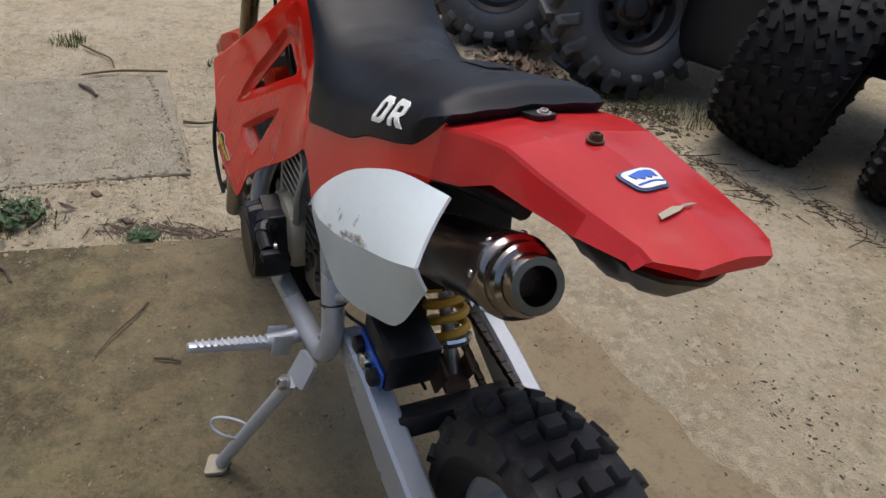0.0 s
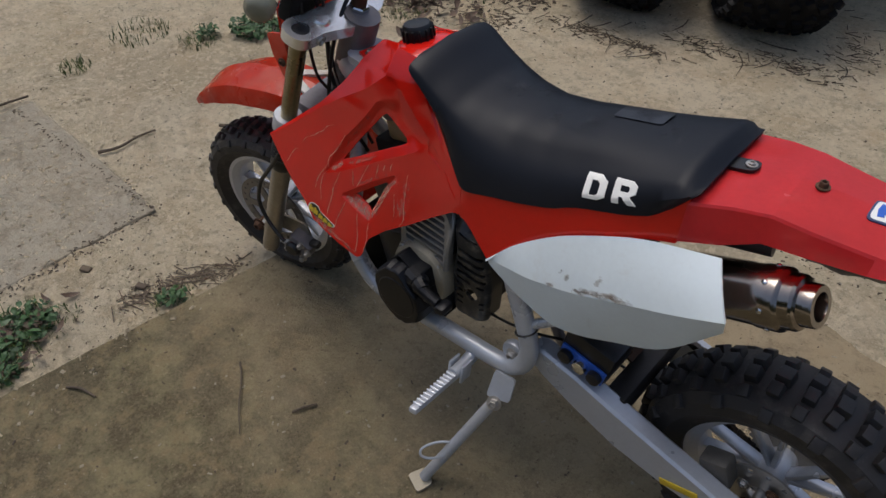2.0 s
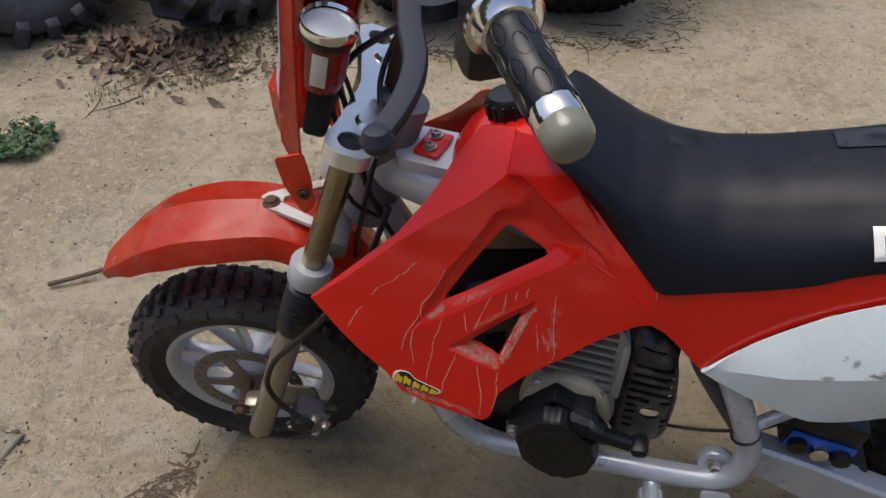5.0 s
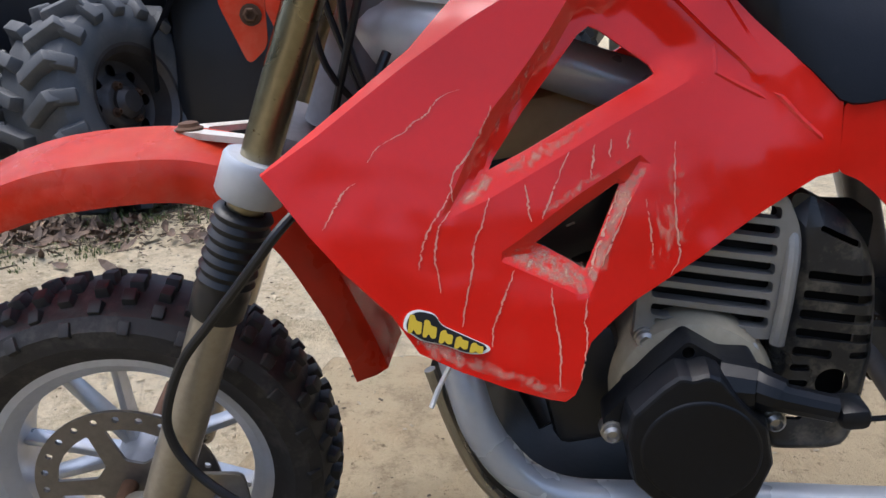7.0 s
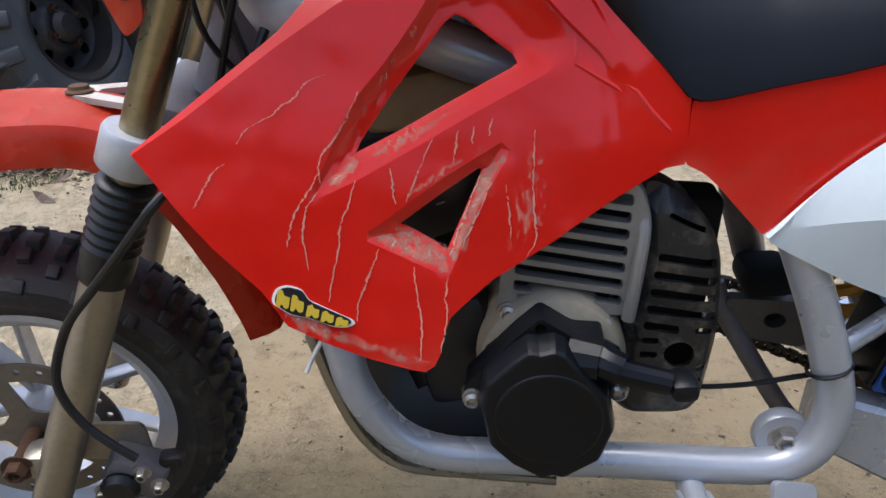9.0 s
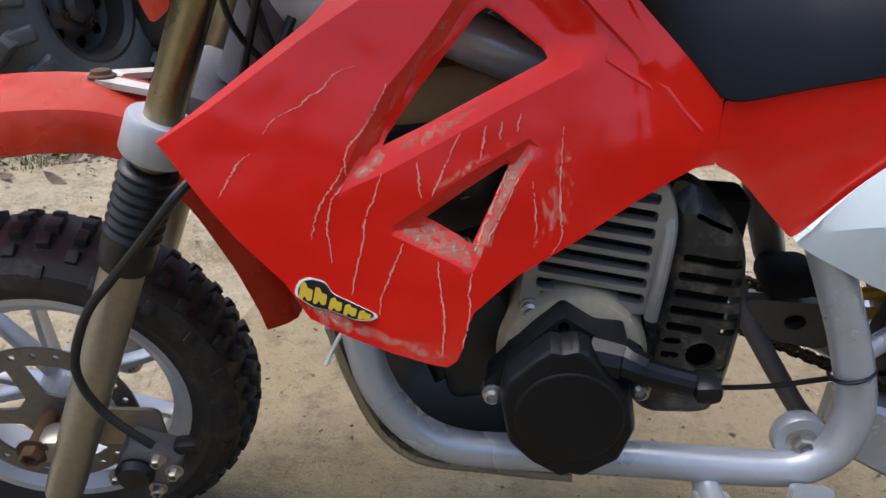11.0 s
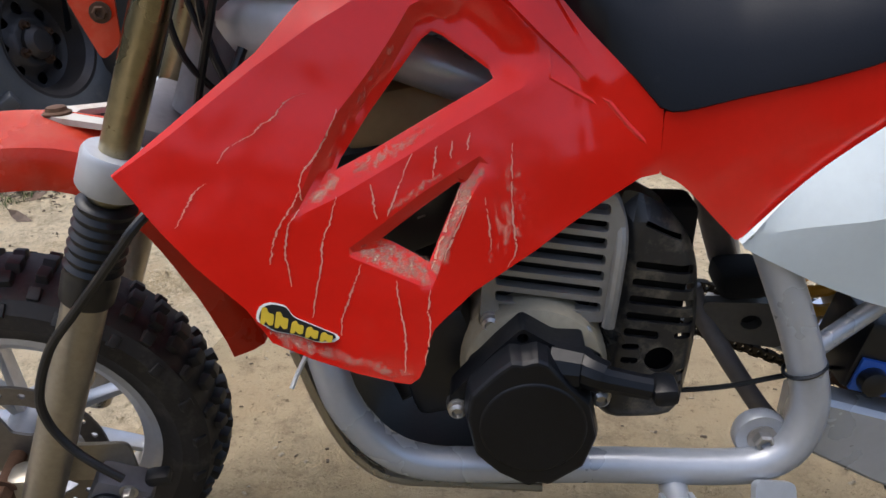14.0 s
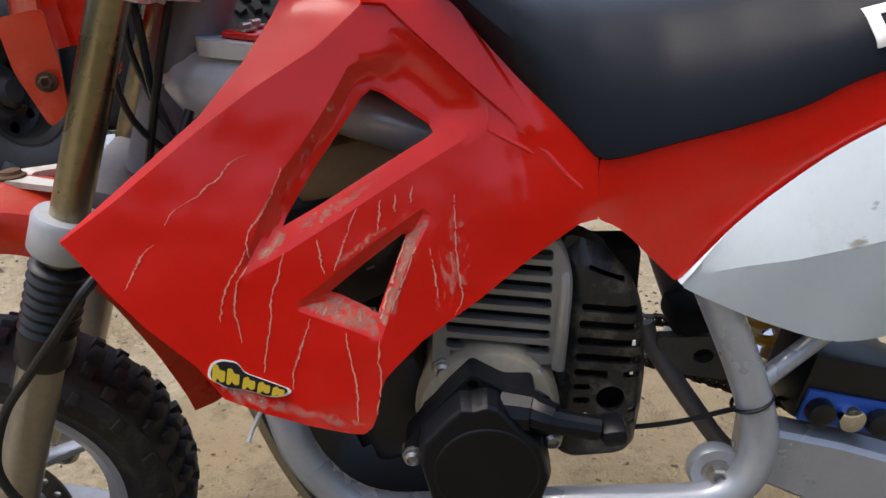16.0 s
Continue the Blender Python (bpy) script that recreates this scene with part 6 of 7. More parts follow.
def build_grip(a, b, lab):
    """A rubber grip from its inner flange at a to its outer end at b."""
    g = frame_on(a, b - a)
    n = (b - a).length
    core = part("grip", lathe([(0.0105, 0), (0.0155, 0.0), (0.0162, 0.004), (0.0162, n - 0.026), (0.0150, n - 0.024), (0.0105, n - 0.024)], g, 24), GRIP, bike, lab)
    spots = [g @ Matrix.Rotation(k * 2 * math.pi / 5 + (r % 2) * math.pi / 5, 4, "Z") @ Matrix.Translation((0.0158, 0, 0.017 + 0.0165 * r)) @ Matrix.Rotation(radians(90), 4, "Y") @ Matrix.Diagonal((1.75, 0.78, 1, 1)) for r in range(4) for k in range(5)]
    pieces("dimple", lathe([(0.0066, -0.0016), (0.0062, 0.0006), (0.0054, 0.0007), (0.0047, -0.0001), (0, -0.0002)], Matrix(), 14), GRIP, core, spots)
    part("grip_collar", lathe([(0.0115, -0.012), (0.0200, -0.012), (0.0265, -0.006), (0.0265, -0.002), (0.0215, 0.001), (0.0190, 0.006), (0.0160, 0.007)], g, 28), CHROME, core, "chrome grip collar")
    part("bar_end", lathe([(0.0150, n - 0.027), (0.0156, n - 0.024), (0.0156, n - 0.012), (0.0150, n - 0.011)], g, 26), CHROME, core, "chrome bar end ring")
    part("end_plug", lathe([(0.0152, n - 0.012), (0.0155, n - 0.006), (0.0150, n - 0.001), (0.0128, n + 0.0040), (0.0085, n + 0.0070), (0.0, n + 0.0082)], g, 26), AMBER, core, "cloudy clear end plug")


build_grip(GC, GE, "black rubber grip with oval dimples and chrome ends")
build_grip(mirror(GC), mirror(GE), "black rubber grip with oval dimples and chrome ends")
perch = GC - gd * 0.022
part("lever_perch", box((0.030, 0.034, 0.026), frame_on(perch + Vector((0.006, 0.004, 0.0)), gd), 0.006), BLACK, bike, "black lever perch")
LV = [(0.3835, 0.184, 0.8325), (0.3790, 0.200, 0.8300), (0.3705, 0.2290, 0.8248), (0.3600, 0.2555, 0.8200), (0.3558, 0.280, 0.8163), (0.3567, 0.3045, 0.8126), (0.3612, 0.330, 0.8090)]
bm = bmesh.new()
pts = spline(LV, 5)
rings = []
for i, p in enumerate(pts):
    u = i / (len(pts) - 1)
    d = (pts[min(i + 1, len(pts) - 1)] - pts[max(i - 1, 0)]).normalized()
    top = Vector((-0.06, 0.15, 1)).normalized()
    side = top.cross(d).normalized()
    w, h = 0.0090 - 0.0020 * u ** 0.7, 0.0046
    rings.append([p + side * w * c + top * h * e for c, e in ((-1, -0.5), (-0.8, -1), (0.8, -1), (1, -0.5), (1, 0.55), (0.84, 0.9), (0.5, 1), (-0.5, 1), (-0.84, 0.9), (-1, 0.55))])
lever = part("brake_lever", loft(rings), LEVER, bike, "slate grey plastic hand lever", sharp=40)
ROOT = round_poly([(0.396, 0.172), (0.3865, 0.2004), (0.3774, 0.2101), (0.3598, 0.2104), (0.3444, 0.1966), (0.3405, 0.1713), (0.360, 0.155)], 0.008)
part("lever_root", sheet(ROOT, lambda u, v, d: Vector((u, v, 0.8412 + 0.061 * u - 0.1503 * v - d)), 0.012, (), 0.02), LEVER, lever, "flat lever root")
part("pivot_bolt", lathe([(0, 0), (0.0058, 0), (0.0058, 0.002), (0.0045, 0.003), (0, 0.003)], frame_on((0.3564, 0.193, 0.8340), (-0.06, 0.15, 1)), 14), BLACK, lever, "black pivot bolt")
part("lever_ball", lathe([(0, -0.0085), (0.0070, -0.0065), (0.0102, 0), (0.0070, 0.0065), (0, 0.0085)], frame_on(LV[-1], (0, 0, 1)), 16), LEVER, lever, "rounded lever tip")
part("throttle_housing", box((0.045, 0.04, 0.036), frame_on(mirror(GC - gd * 0.018), gd), 0.008), BLACK, bike, "black throttle housing")
part("bar_switch", box((0.040, 0.042, 0.036), frame_on(GC - gd * 0.020 + Vector((0.006, 0, -0.026)), gd), 0.012), BLACK, bike, "black switch housing")

# ---- number plate with the gauges ----
def plate_at(f, l, z):
    """A point of the plate: f ahead of the stem, l to its left, at height z."""
    return Vector((0.455, -0.005, 0.0)) + FWD * f + LFT * l + Vector((0, 0, z))


PLATE = [(0.572, 0.083, 0.097, 0.044, 0.118, 0.126), (0.604, 0.081, 0.096, 0.050, 0.124, 0.136), (0.655, 0.087, 0.090, 0.063, 0.115, 0.135), (0.662, 0.088, 0.089, 0.066, 0.112, 0.121), (0.700, 0.095, 0.083, 0.078, 0.102, 0.111), (0.745, 0.103, 0.0765, 0.090, 0.093, 0.102), (0.800, 0.106, 0.068, 0.093, 0.084, 0.093), (0.860, 0.097, 0.057, 0.083, 0.073, 0.081), (0.885, 0.080, 0.060, 0.068, 0.069, 0.074)]
bm = bmesh.new()
vs = []
for z, lb, fb, lf, ff, fc in PLATE:
    half = [(fb, lb), (fb + 0.002, lb + 0.0005), (ff - 0.004, lf + 0.003), (ff, lf), (ff + 0.3 * (fc - ff), lf * 0.72), (fc, lf * 0.40), (fc, 0.0)]
    vs.append([bm.verts.new(plate_at(f, l, z)) for f, l in half] + [bm.verts.new(plate_at(f, -l, z)) for f, l in half[-2::-1]])
for a, b in zip(vs, vs[1:]):
    for k in range(len(a) - 1):
        bm.faces.new((a[k], a[k + 1], b[k + 1], b[k]))
bmesh.ops.solidify(bm, geom=bm.faces[:], thickness=0.003)
mask = part("number_plate", bm, RED_FADED, bike, "orange-red front number plate with a rusty bolt", sharp=18)
bm = bmesh.new()
vs = []
for z, lb, fb, lf, ff, fc in PLATE[3:-1]:
    half = [(ff + 0.001, lf + 0.001), (ff + 0.3 * (fc - ff) + 0.004, lf * 0.72), (fc + 0.004, lf * 0.40), (fc + 0.004, 0.0)]
    vs.append([bm.verts.new(plate_at(f, l, z)) for f, l in half] + [bm.verts.new(plate_at(f, -l, z)) for f, l in half[-2::-1]])
for a, b in zip(vs, vs[1:]):
    for k in range(len(a) - 1):
        bm.faces.new((a[k], a[k + 1], b[k + 1], b[k]))
bmesh.ops.solidify(bm, geom=bm.faces[:], thickness=-0.0025)
part("plate_face", bm, WHITE, mask, "white number field on the plate's front", sharp=18)
for s in (1, -1):
    tab_out = round_poly([(0.094, 0.612), (0.124, 0.606), (0.119, 0.572), (0.103, 0.534), (0.090, 0.546), (0.090, 0.580)], 0.006)
    part("plate_tab", sheet(tab_out, lambda u, v, d, s=s: plate_at(u, s * (0.0835 - d), v), 0.003, (), 0.014), RED_FADED, mask, "red mounting tab", sharp=40)
part("plate_bolt", hex_bolt((0.536, 0.099, 0.566), LFT, 0.0048, 0.004), RUST, mask, "rusty plate bolt")
for at, r in (((0.484, 0.098, 0.754), 0.0250), ((0.500, 0.026, 0.775), 0.034)):
    gm = frame_on(at, (-0.28, 0.10, 1))
    g = part("gauge", lathe([(0, -0.062), (r * 0.72, -0.062), (r * 0.80, -0.05), (r * 0.86, -0.012), (r * 0.9, 0), (0, 0)], gm, 24), CUP, mask, "red gauge cup with a chrome bezel")
    part("gauge_bezel", lathe([(r * 0.88, -0.004), (r * 1.02, -0.003), (r * 1.05, 0.002), (r * 0.98, 0.006), (r * 0.90, 0.003)], gm, 30), CHROME, g, "chrome bezel")
    part("gauge_band", lathe([(r * 0.84, -0.013), (r * 0.95, -0.012), (r * 0.98, -0.005), (r * 0.88, -0.004)], gm, 30), BLACK, g, "black gauge band")
    part("gauge_lens", lathe([(r * 0.92, 0.001), (r * 0.6, 0.0035), (0, 0.0045)], gm, 24), GLASS_GREY, g, "clear domed lens")
    axis = Vector((-0.28, 0.10, 1)).normalized()
    out = Vector((-0.10, 0.95, 0.0))
    out = (out - axis * out.dot(axis)).normalized()
    part("gauge_stripe", box((0.014, 0.034, 0.0016), frame_on(Vector(at) - axis * 0.034 + out * r * 0.835, out, axis), 0.0004), ALLOY, g, "silver label plate")

part("gauge_bracket", box((0.024, 0.125, 0.110), Matrix.Translation((0.512, 0.036, 0.690)) @ Matrix.Rotation(YAW, 4, "Z") @ Matrix.Rotation(radians(-16), 4, "Y"), 0.006), CAVITY, mask, "black gauge bracket")
for k, (y0, y1, x1) in enumerate(((0.066, 0.060, 0.510), (0.030, 0.035, 0.500))):
    part("gauge_cable", tube([(0.512, y0, 0.690), (0.500 - 0.006 * k, y0 + 0.010, 0.640), (0.508, y0, 0.585), (x1 - 0.01, y1, 0.530), (0.47, 0.03, 0.48), (0.44, 0.02, 0.42)], 0.0026, 8, 5), BLACK, mask, "black gauge cable")

# ---- front mudguard ----
TOPLINE = [(-0.225, 0.290), (-0.217, 0.315), (-0.196, 0.365), (-0.165, 0.422), (-0.125, 0.458), (-0.080, 0.471), (-0.030, 0.473), (0.030, 0.466), (0.085, 0.446), (0.130, 0.414), (0.165, 0.380)]
WIDE = [(-0.232, 0.062), (-0.196, 0.066), (-0.125, 0.062), (-0.080, 0.056), (0.0, 0.066), (0.085, 0.063), (0.130, 0.055), (0.162, 0.034)]
base = Vector((0.692, 0.029, 0.0))
line = spline([(s, z, 0) for s, z in TOPLINE], 5)
bm = bmesh.new()
vs = []
for i, p in enumerate(line):
    q = line[min(i + 1, len(line) - 1)] - line[max(i - 1, 0)]
    nrm = Vector((-q.y, q.x)).normalized()
    w = lerp(WIDE, p.x)
    row = []
    for f, drop in ((-1.0, 0.040), (-0.97, 0.020), (-0.88, 0.009), (-0.5, 0.003), (-0.12, -0.003), (0, -0.006), (0.12, -0.003), (0.5, 0.003), (0.88, 0.009), (0.97, 0.020), (1.0, 0.040)):
        k = lerp([(-0.20, 0.85), (-0.15, 1.0), (0.07, 1.0), (0.12, 0.75), (0.165, 0.35)], p.x)
        c = Vector((p.x - nrm.x * drop * k, p.y - nrm.y * drop * k))
        row.append(bm.verts.new(base + FWD * c.x + LFT * (w * f) + Vector((0, 0, c.y))))
    vs.append(row)
for a, b in zip(vs, vs[1:]):
    for k in range(10):
        bm.faces.new((a[k], a[k + 1], b[k + 1], b[k]))
bmesh.ops.solidify(bm, geom=bm.faces[:], thickness=0.0028)
fender = part("front_mudguard", bm, RED_FADED, bike, "faded orange-red front mudguard", sharp=30)
bm = sheet(round_poly([(-0.078, -0.054), (0.008, -0.012), (0.014, 0.0), (0.008, 0.012), (-0.078, 0.054)], 0.006), lambda u, v, d: base + FWD * (-0.066 + u) + LFT * (v - 0.004) + Vector((0, 0, 0.4765 + 0.02 * u - d)), 0.005, [[(-0.072, -0.038), (-0.016, -0.006), (-0.016, 0.006), (-0.072, 0.038)]], 0.02)
brace = part("mudguard_bracket", bm, surf("white_bracket", (0.48, 0.46, 0.42), 0.5, vary=0.15, dust=(0.26, 0.17, 0.09), dust_amount=0.45, dust_scale=30), fender, "white stained mounting bracket")
part("mudguard_bolt", lathe([(0, 0), (0.011, 0), (0.0112, 0.002), (0.0085, 0.0035), (0.0075, 0.0062), (0.004, 0.0072), (0, 0.0072)], frame_on((0.6245, 0.0180, 0.4755), (0.05, 0, 1)), 18), RUST, brace, "rusty dome bolt")

# ---- caliper and hoses ----
cm = FRONT @ pose(-0.092, 0.074, -0.020, 0, -25, 0)
caliper = part("brake_caliper", box((0.052, 0.032, 0.040), cm, 0.009), HEAD, bike, "dirty cast front brake caliper")
for x, z in ((-0.022, 0.006), (-0.004, 0.016), (-0.016, -0.020), (0.020, -0.018)):
    part("caliper_bolt", hex_bolt(cm @ Vector((x, 0.015, z)), cm.to_3x3() @ Vector((0, 1, 0)), 0.0055, 0.009), BOLT, caliper, "zinc caliper bolt")
part("caliper_arm", box((0.022, 0.016, 0.012), cm @ pose(-0.024, 0.0, 0.025, 0, 30, 0), 0.004), BLACK, caliper, "black rubber cap")
part("caliper_cap", lathe([(0, 0), (0.016, 0), (0.017, 0.004), (0.013, 0.010), (0, 0.011)], frame_on(cm @ Vector((0.008, 0.016, -0.006)), cm.to_3x3() @ Vector((0, 1, 0))), 18), BLACK, caliper, "black round piston cap")
part("caliper_bracket", sheet(round_poly([(-0.05, -0.022), (0.030, -0.026), (0.026, 0.016), (-0.045, 0.020)], 0.008), flat(FRONT @ frame_on((-0.075, 0.062, 0.006), (0, 1, 0))), 0.004, (), 0.03), SLIDER, bike, "tan caliper bracket")
HOSE = [(0.455, 0.070, 0.540), (0.480, 0.105, 0.475), (0.5105, 0.145, 0.4413), (0.5237, 0.150, 0.4247), (0.5442, 0.150, 0.3987), (0.5657, 0.150, 0.3723), (0.5885, 0.150, 0.3427), (0.6042, 0.150, 0.3037), (0.6032, 0.150, 0.2792), (0.5915, 0.150, 0.2576), (0.5742, 0.150, 0.2412), (0.556, 0.148, 0.226)]
part("brake_hose", tube(HOSE, 0.0035, 10, 6), BLACK, bike, "black brake hose looped beside the fork")
part("control_cable", tube([(0.33, 0.18, 0.815), (0.42, 0.10, 0.76), (0.50, 0.05, 0.68), (0.492, 0.045, 0.60), (0.485, 0.050, 0.54), (0.455, 0.05, 0.47), (0.43, 0.04, 0.42)], 0.0032, 8, 6), BLACK, bike, "black control cable")
part("control_cable", tube([(0.37, -0.16, 0.80), (0.44, -0.06, 0.73), (0.475, 0.0, 0.66), (0.465, 0.045, 0.62), (0.478, 0.052, 0.57), (0.500, 0.050, 0.49), (0.52, 0.03, 0.42)], 0.0032, 8, 6), BLACK, bike, "black control cable")
part("zip_tie", tube([(0.405, 0.130, 0.345), (0.414, 0.142, 0.328), (0.418, 0.150, 0.318)], 0.0018, 6, 4), PRINT, loop, "white zip tie")

# ---- the quads parked behind ----
def quad_carcass(radius, width, bead):
    """The plain carcass of a quad tyre about the y axis."""
    h, w = radius, width / 2
    prof = [(bead, -w * 0.80), (bead + 0.012, -w * 0.90), (bead + (h - bead) * 0.35, -w * 1.0), (bead + (h - bead) * 0.7, -w * 0.98), (h - 0.014, -w * 0.87), (h, -w * 0.6), (h + 0.003, 0.0)]
    prof += [(r, -y) for r, y in prof[-2::-1]]
    return lathe(prof, Matrix.Rotation(radians(-90), 4, "X"), 72, closed=True)


def lug_places(radius, width, lugs, tall):
    h, w, bars, ends = radius, width / 2, [], []
    for k in range(lugs):
        for s in (-1, 1):
            a = 2 * math.pi * (k + (0.25 if s > 0 else -0.25)) / lugs
            bars.append(Matrix.Rotation(a, 4, "Y") @ Matrix.Translation((0, s * w * 0.50, h + tall * 0.40)) @ Matrix.Rotation(s * radians(28), 4, "Z"))
            ends.append(Matrix.Rotation(a - 0.075, 4, "Y") @ Matrix.Translation((0, s * w * 0.92, h - 0.014)) @ Matrix.Rotation(-s * radians(55), 4, "X"))
    return bars, ends


def block_places(radius, width, rows):
    h, w, rn, out = radius, width / 2, random.Random(11), []
    for k in range(rows):
        a = 2 * math.pi * k / rows
        for j in range(7):
            u = (j - 3) / 3.0 + (0.14 if k % 2 else -0.14) * (1 - abs(j - 3) / 3.0)
            rr = h - 0.020 * abs(u) ** 4 + 0.003
            out.append(Matrix.Rotation(a + (0.3 if j % 2 else 0.0) * 2 * math.pi / rows, 4, "Y") @ Matrix.Translation((0, u * w * 0.90, rr)) @ Matrix.Rotation(-0.8 * u ** 3, 4, "X") @ Matrix.Rotation(rn.uniform(0.2, 0.9), 4, "Z"))
    return out


def steel_rim(bead, width):
    s = Matrix.Rotation(radians(-90), 4, "X")
    w = width / 2
    bm = lathe([(bead - 0.002, w * 0.84), (bead + 0.010, w * 0.86), (bead + 0.010, w * 0.80), (bead - 0.012, w * 0.74), (bead - 0.022, w * 0.45), (bead - 0.026, 0.0), (bead - 0.012, -w * 0.80), (bead - 0.018, -w * 0.80), (bead - 0.034, 0.0), (bead - 0.030, w * 0.40), (bead - 0.018, w * 0.72)], s, 56, closed=True)
    holes = [circle(bead * 0.115, 12, bead * 0.62 * math.cos(k * math.pi / 4), bead * 0.62 * math.sin(k * math.pi / 4)) for k in range(8)] + [circle(bead * 0.17, 18)]
    def dish(u, v, d):
        r = math.hypot(u, v) / bead
        y = w * (0.42 if r < 0.42 else 0.42 - 0.18 * min(1.0, (r - 0.42) / 0.15) if r < 0.7 else 0.24 + 0.10 * (r - 0.7) / 0.2)
        return Vector((u, y - d, v))
    sheet(circle(bead * 0.90, 48), dish, 0.004, holes, bead * 0.07, bm)
    return bm


def quad_wheel(owner, m, kind):
    mud = kind == "mud"
    r, w, bead = (0.272, 0.25, 0.150) if mud else (0.268, 0.30, 0.135)
    tr, rm, mat_t = quad_carcass(r, w, bead), steel_rim(bead, w), RUBBER_GREY if mud else QUAD_RUBBER
    for b in (tr, rm):
        b.transform(m)
    hubm = m @ frame_on((0, 0.02, 0), (0, 1, 0))
    hub = part("wheel", lathe([(0, -0.05), (0.045, -0.05), (0.045, 0.045), (0.030, 0.060), (0, 0.062)], hubm, 20), ATV_RIM, owner, "quad wheel")
    part("tyre", tr, mat_t, hub, "grey deep-lugged mud tyre" if mud else "black block-tread quad tyre", sharp=30)
    part("rim", rm, ATV_RIM, hub, "brown steel rim with round vents", sharp=30)
    if mud:
        bars, ends = lug_places(r, w, 18, 0.030)
        pieces("tread_lug", box((0.042, w * 0.50, 0.040), Matrix(), 0.005, 0.80), mat_t, hub, [m @ q for q in bars])
        pieces("tread_lug", box((0.046, 0.080, 0.030), Matrix(), 0.008, 0.78), mat_t, hub, [m @ q for q in ends])
    else:
        pieces("tread_block", box((0.031, 0.030, 0.024), Matrix(), 0.0, 0.72), mat_t, hub, [m @ q for q in block_places(r, w, 36)])
    # Black disc added behind the vents so that no light shows through.
    part("rim_backing", lathe([(0, -0.03), (bead * 0.93, -0.03), (bead * 0.93, -0.02), (0, -0.02)], hubm, 40), ATV_BODY, hub)
    for k in range(4):
        a = k * math.pi / 2 + 0.4
        part("lug_nut", hex_bolt(hubm @ Vector((0.052 * math.cos(a), 0.052 * math.sin(a), 0.036)), hubm.to_3x3() @ Vector((0, 0, 1)), 0.010, 0.016), RUST, hub)
    return hub


def turn_to(x, y, z, nx, ny, tilt=0.0):
    """A frame whose y axis points along (nx, ny)."""
    return Matrix.Translation((x, y, z)) @ Matrix.Rotation(math.atan2(-nx, ny), 4, "Z") @ Matrix.Rotation(tilt, 4, "X")


def quad_body(owner, m, length):
    """Dark plastic body, floor and arms over the wheels; m: its middle on the ground, x along it."""
    rings = []
    for x, w, z0, z1 in ((-0.55, 0.16, 0.42, 0.62), (-0.48, 0.22, 0.34, 0.78), (-0.2, 0.20, 0.27, 0.74), (0.1, 0.19, 0.25, 0.80), (0.4, 0.22, 0.30, 0.92), (0.55, 0.16, 0.42, 0.84)):
        x *= length / 1.1
        rings.append([m @ Vector((x, w * c, z0 + (z1 - z0) * s)) for c, s in ((-0.8, 0), (0.8, 0), (1, 0.15), (1, 0.75), (0.75, 1), (-0.75, 1), (-1, 0.75), (-1, 0.15))])
    part("body", loft(rings), ATV_BODY, owner, "black quad body")
    for x in (-0.36 * length, 0.36 * length):
        for s in (-1, 1):
            bm = bmesh.new()
            vs = []
            for k in range(9):
                a = radians(-10 + 25 * k)
                vs.append([bm.verts.new(m @ Vector((x + 0.37 * math.cos(a), s * yy, 0.34 + 0.34 * math.sin(a)))) for yy in (0.16, 0.30, 0.42)])
            for a, b in zip(vs, vs[1:]):
                for k in range(2):
                    bm.faces.new((a[k], a[k + 1], b[k + 1], b[k]))
            bmesh.ops.solidify(bm, geom=bm.faces[:], thickness=0.006)
            part("mudguard", bm, ATV_BODY, owner, "black quad mudguard")
        part("axle", tube([m @ Vector((x, -0.40, 0.29)), m @ Vector((x, 0.40, 0.29))], 0.022, 10), ATV_BODY, owner)
    part("belly_pan", box((length * 0.8, 0.62, 0.03), m @ Matrix.Translation((0, 0, 0.26)), 0.008), ATV_BODY, owner)


quad = thing("quad_bike", (1.65, -1.55, SAND_Z), "dark quad bike on grey mud tyres", "quad", "parked quads")
quad_wheel(quad, turn_to(1.535, -1.455, 0.250, -0.963, 0.27, radians(13)), "mud")
quad_wheel(quad, turn_to(2.04, -1.21, 0.262, -0.80, 0.60, radians(8)), "mud")
quad_body(quad, Matrix.Translation((2.02, -1.78, 0.0)) @ Matrix.Rotation(math.atan2(0.52, 0.85), 4, "Z"), 1.3)
part("footwell_panel", box((0.52, 0.14, 0.62), Matrix.Translation((1.18, -1.72, 0.42)) @ Matrix.Rotation(radians(18), 4, "Z") @ Matrix.Rotation(radians(8), 4, "X"), 0.05), ATV_BODY, quad, "black plastic footwell panel")
quad = thing("quad_bike", (0.55, -2.0, SAND_Z), "black quad bike on block-tread tyres", "quad", "parked quads")
quad_wheel(quad, turn_to(0.862, -1.588, 0.256, -0.90, -0.44, radians(-15)), "block")
quad_wheel(quad, turn_to(0.43, -1.71, 0.256, -0.85, -0.52, radians(-8)), "block")
quad_body(quad, Matrix.Translation((0.74, -2.10, 0.0)) @ Matrix.Rotation(math.atan2(0.25, 0.97), 4, "Z"), 1.25)


# ---- twigs, plants and litter ----
def twig(points, r, label="dry brown twig"):
    r = [0.62 * v for v in r]
    return solo("twig", tube(points, r, 7, 5), TWIG, label + " lying on the ground", "twig", "twigs on the ground")


def lie(points, z):
    return [(x, y, z + (0.0 if i in (0, len(points) - 1) else 0.003)) for i, (x, y) in enumerate(points)]


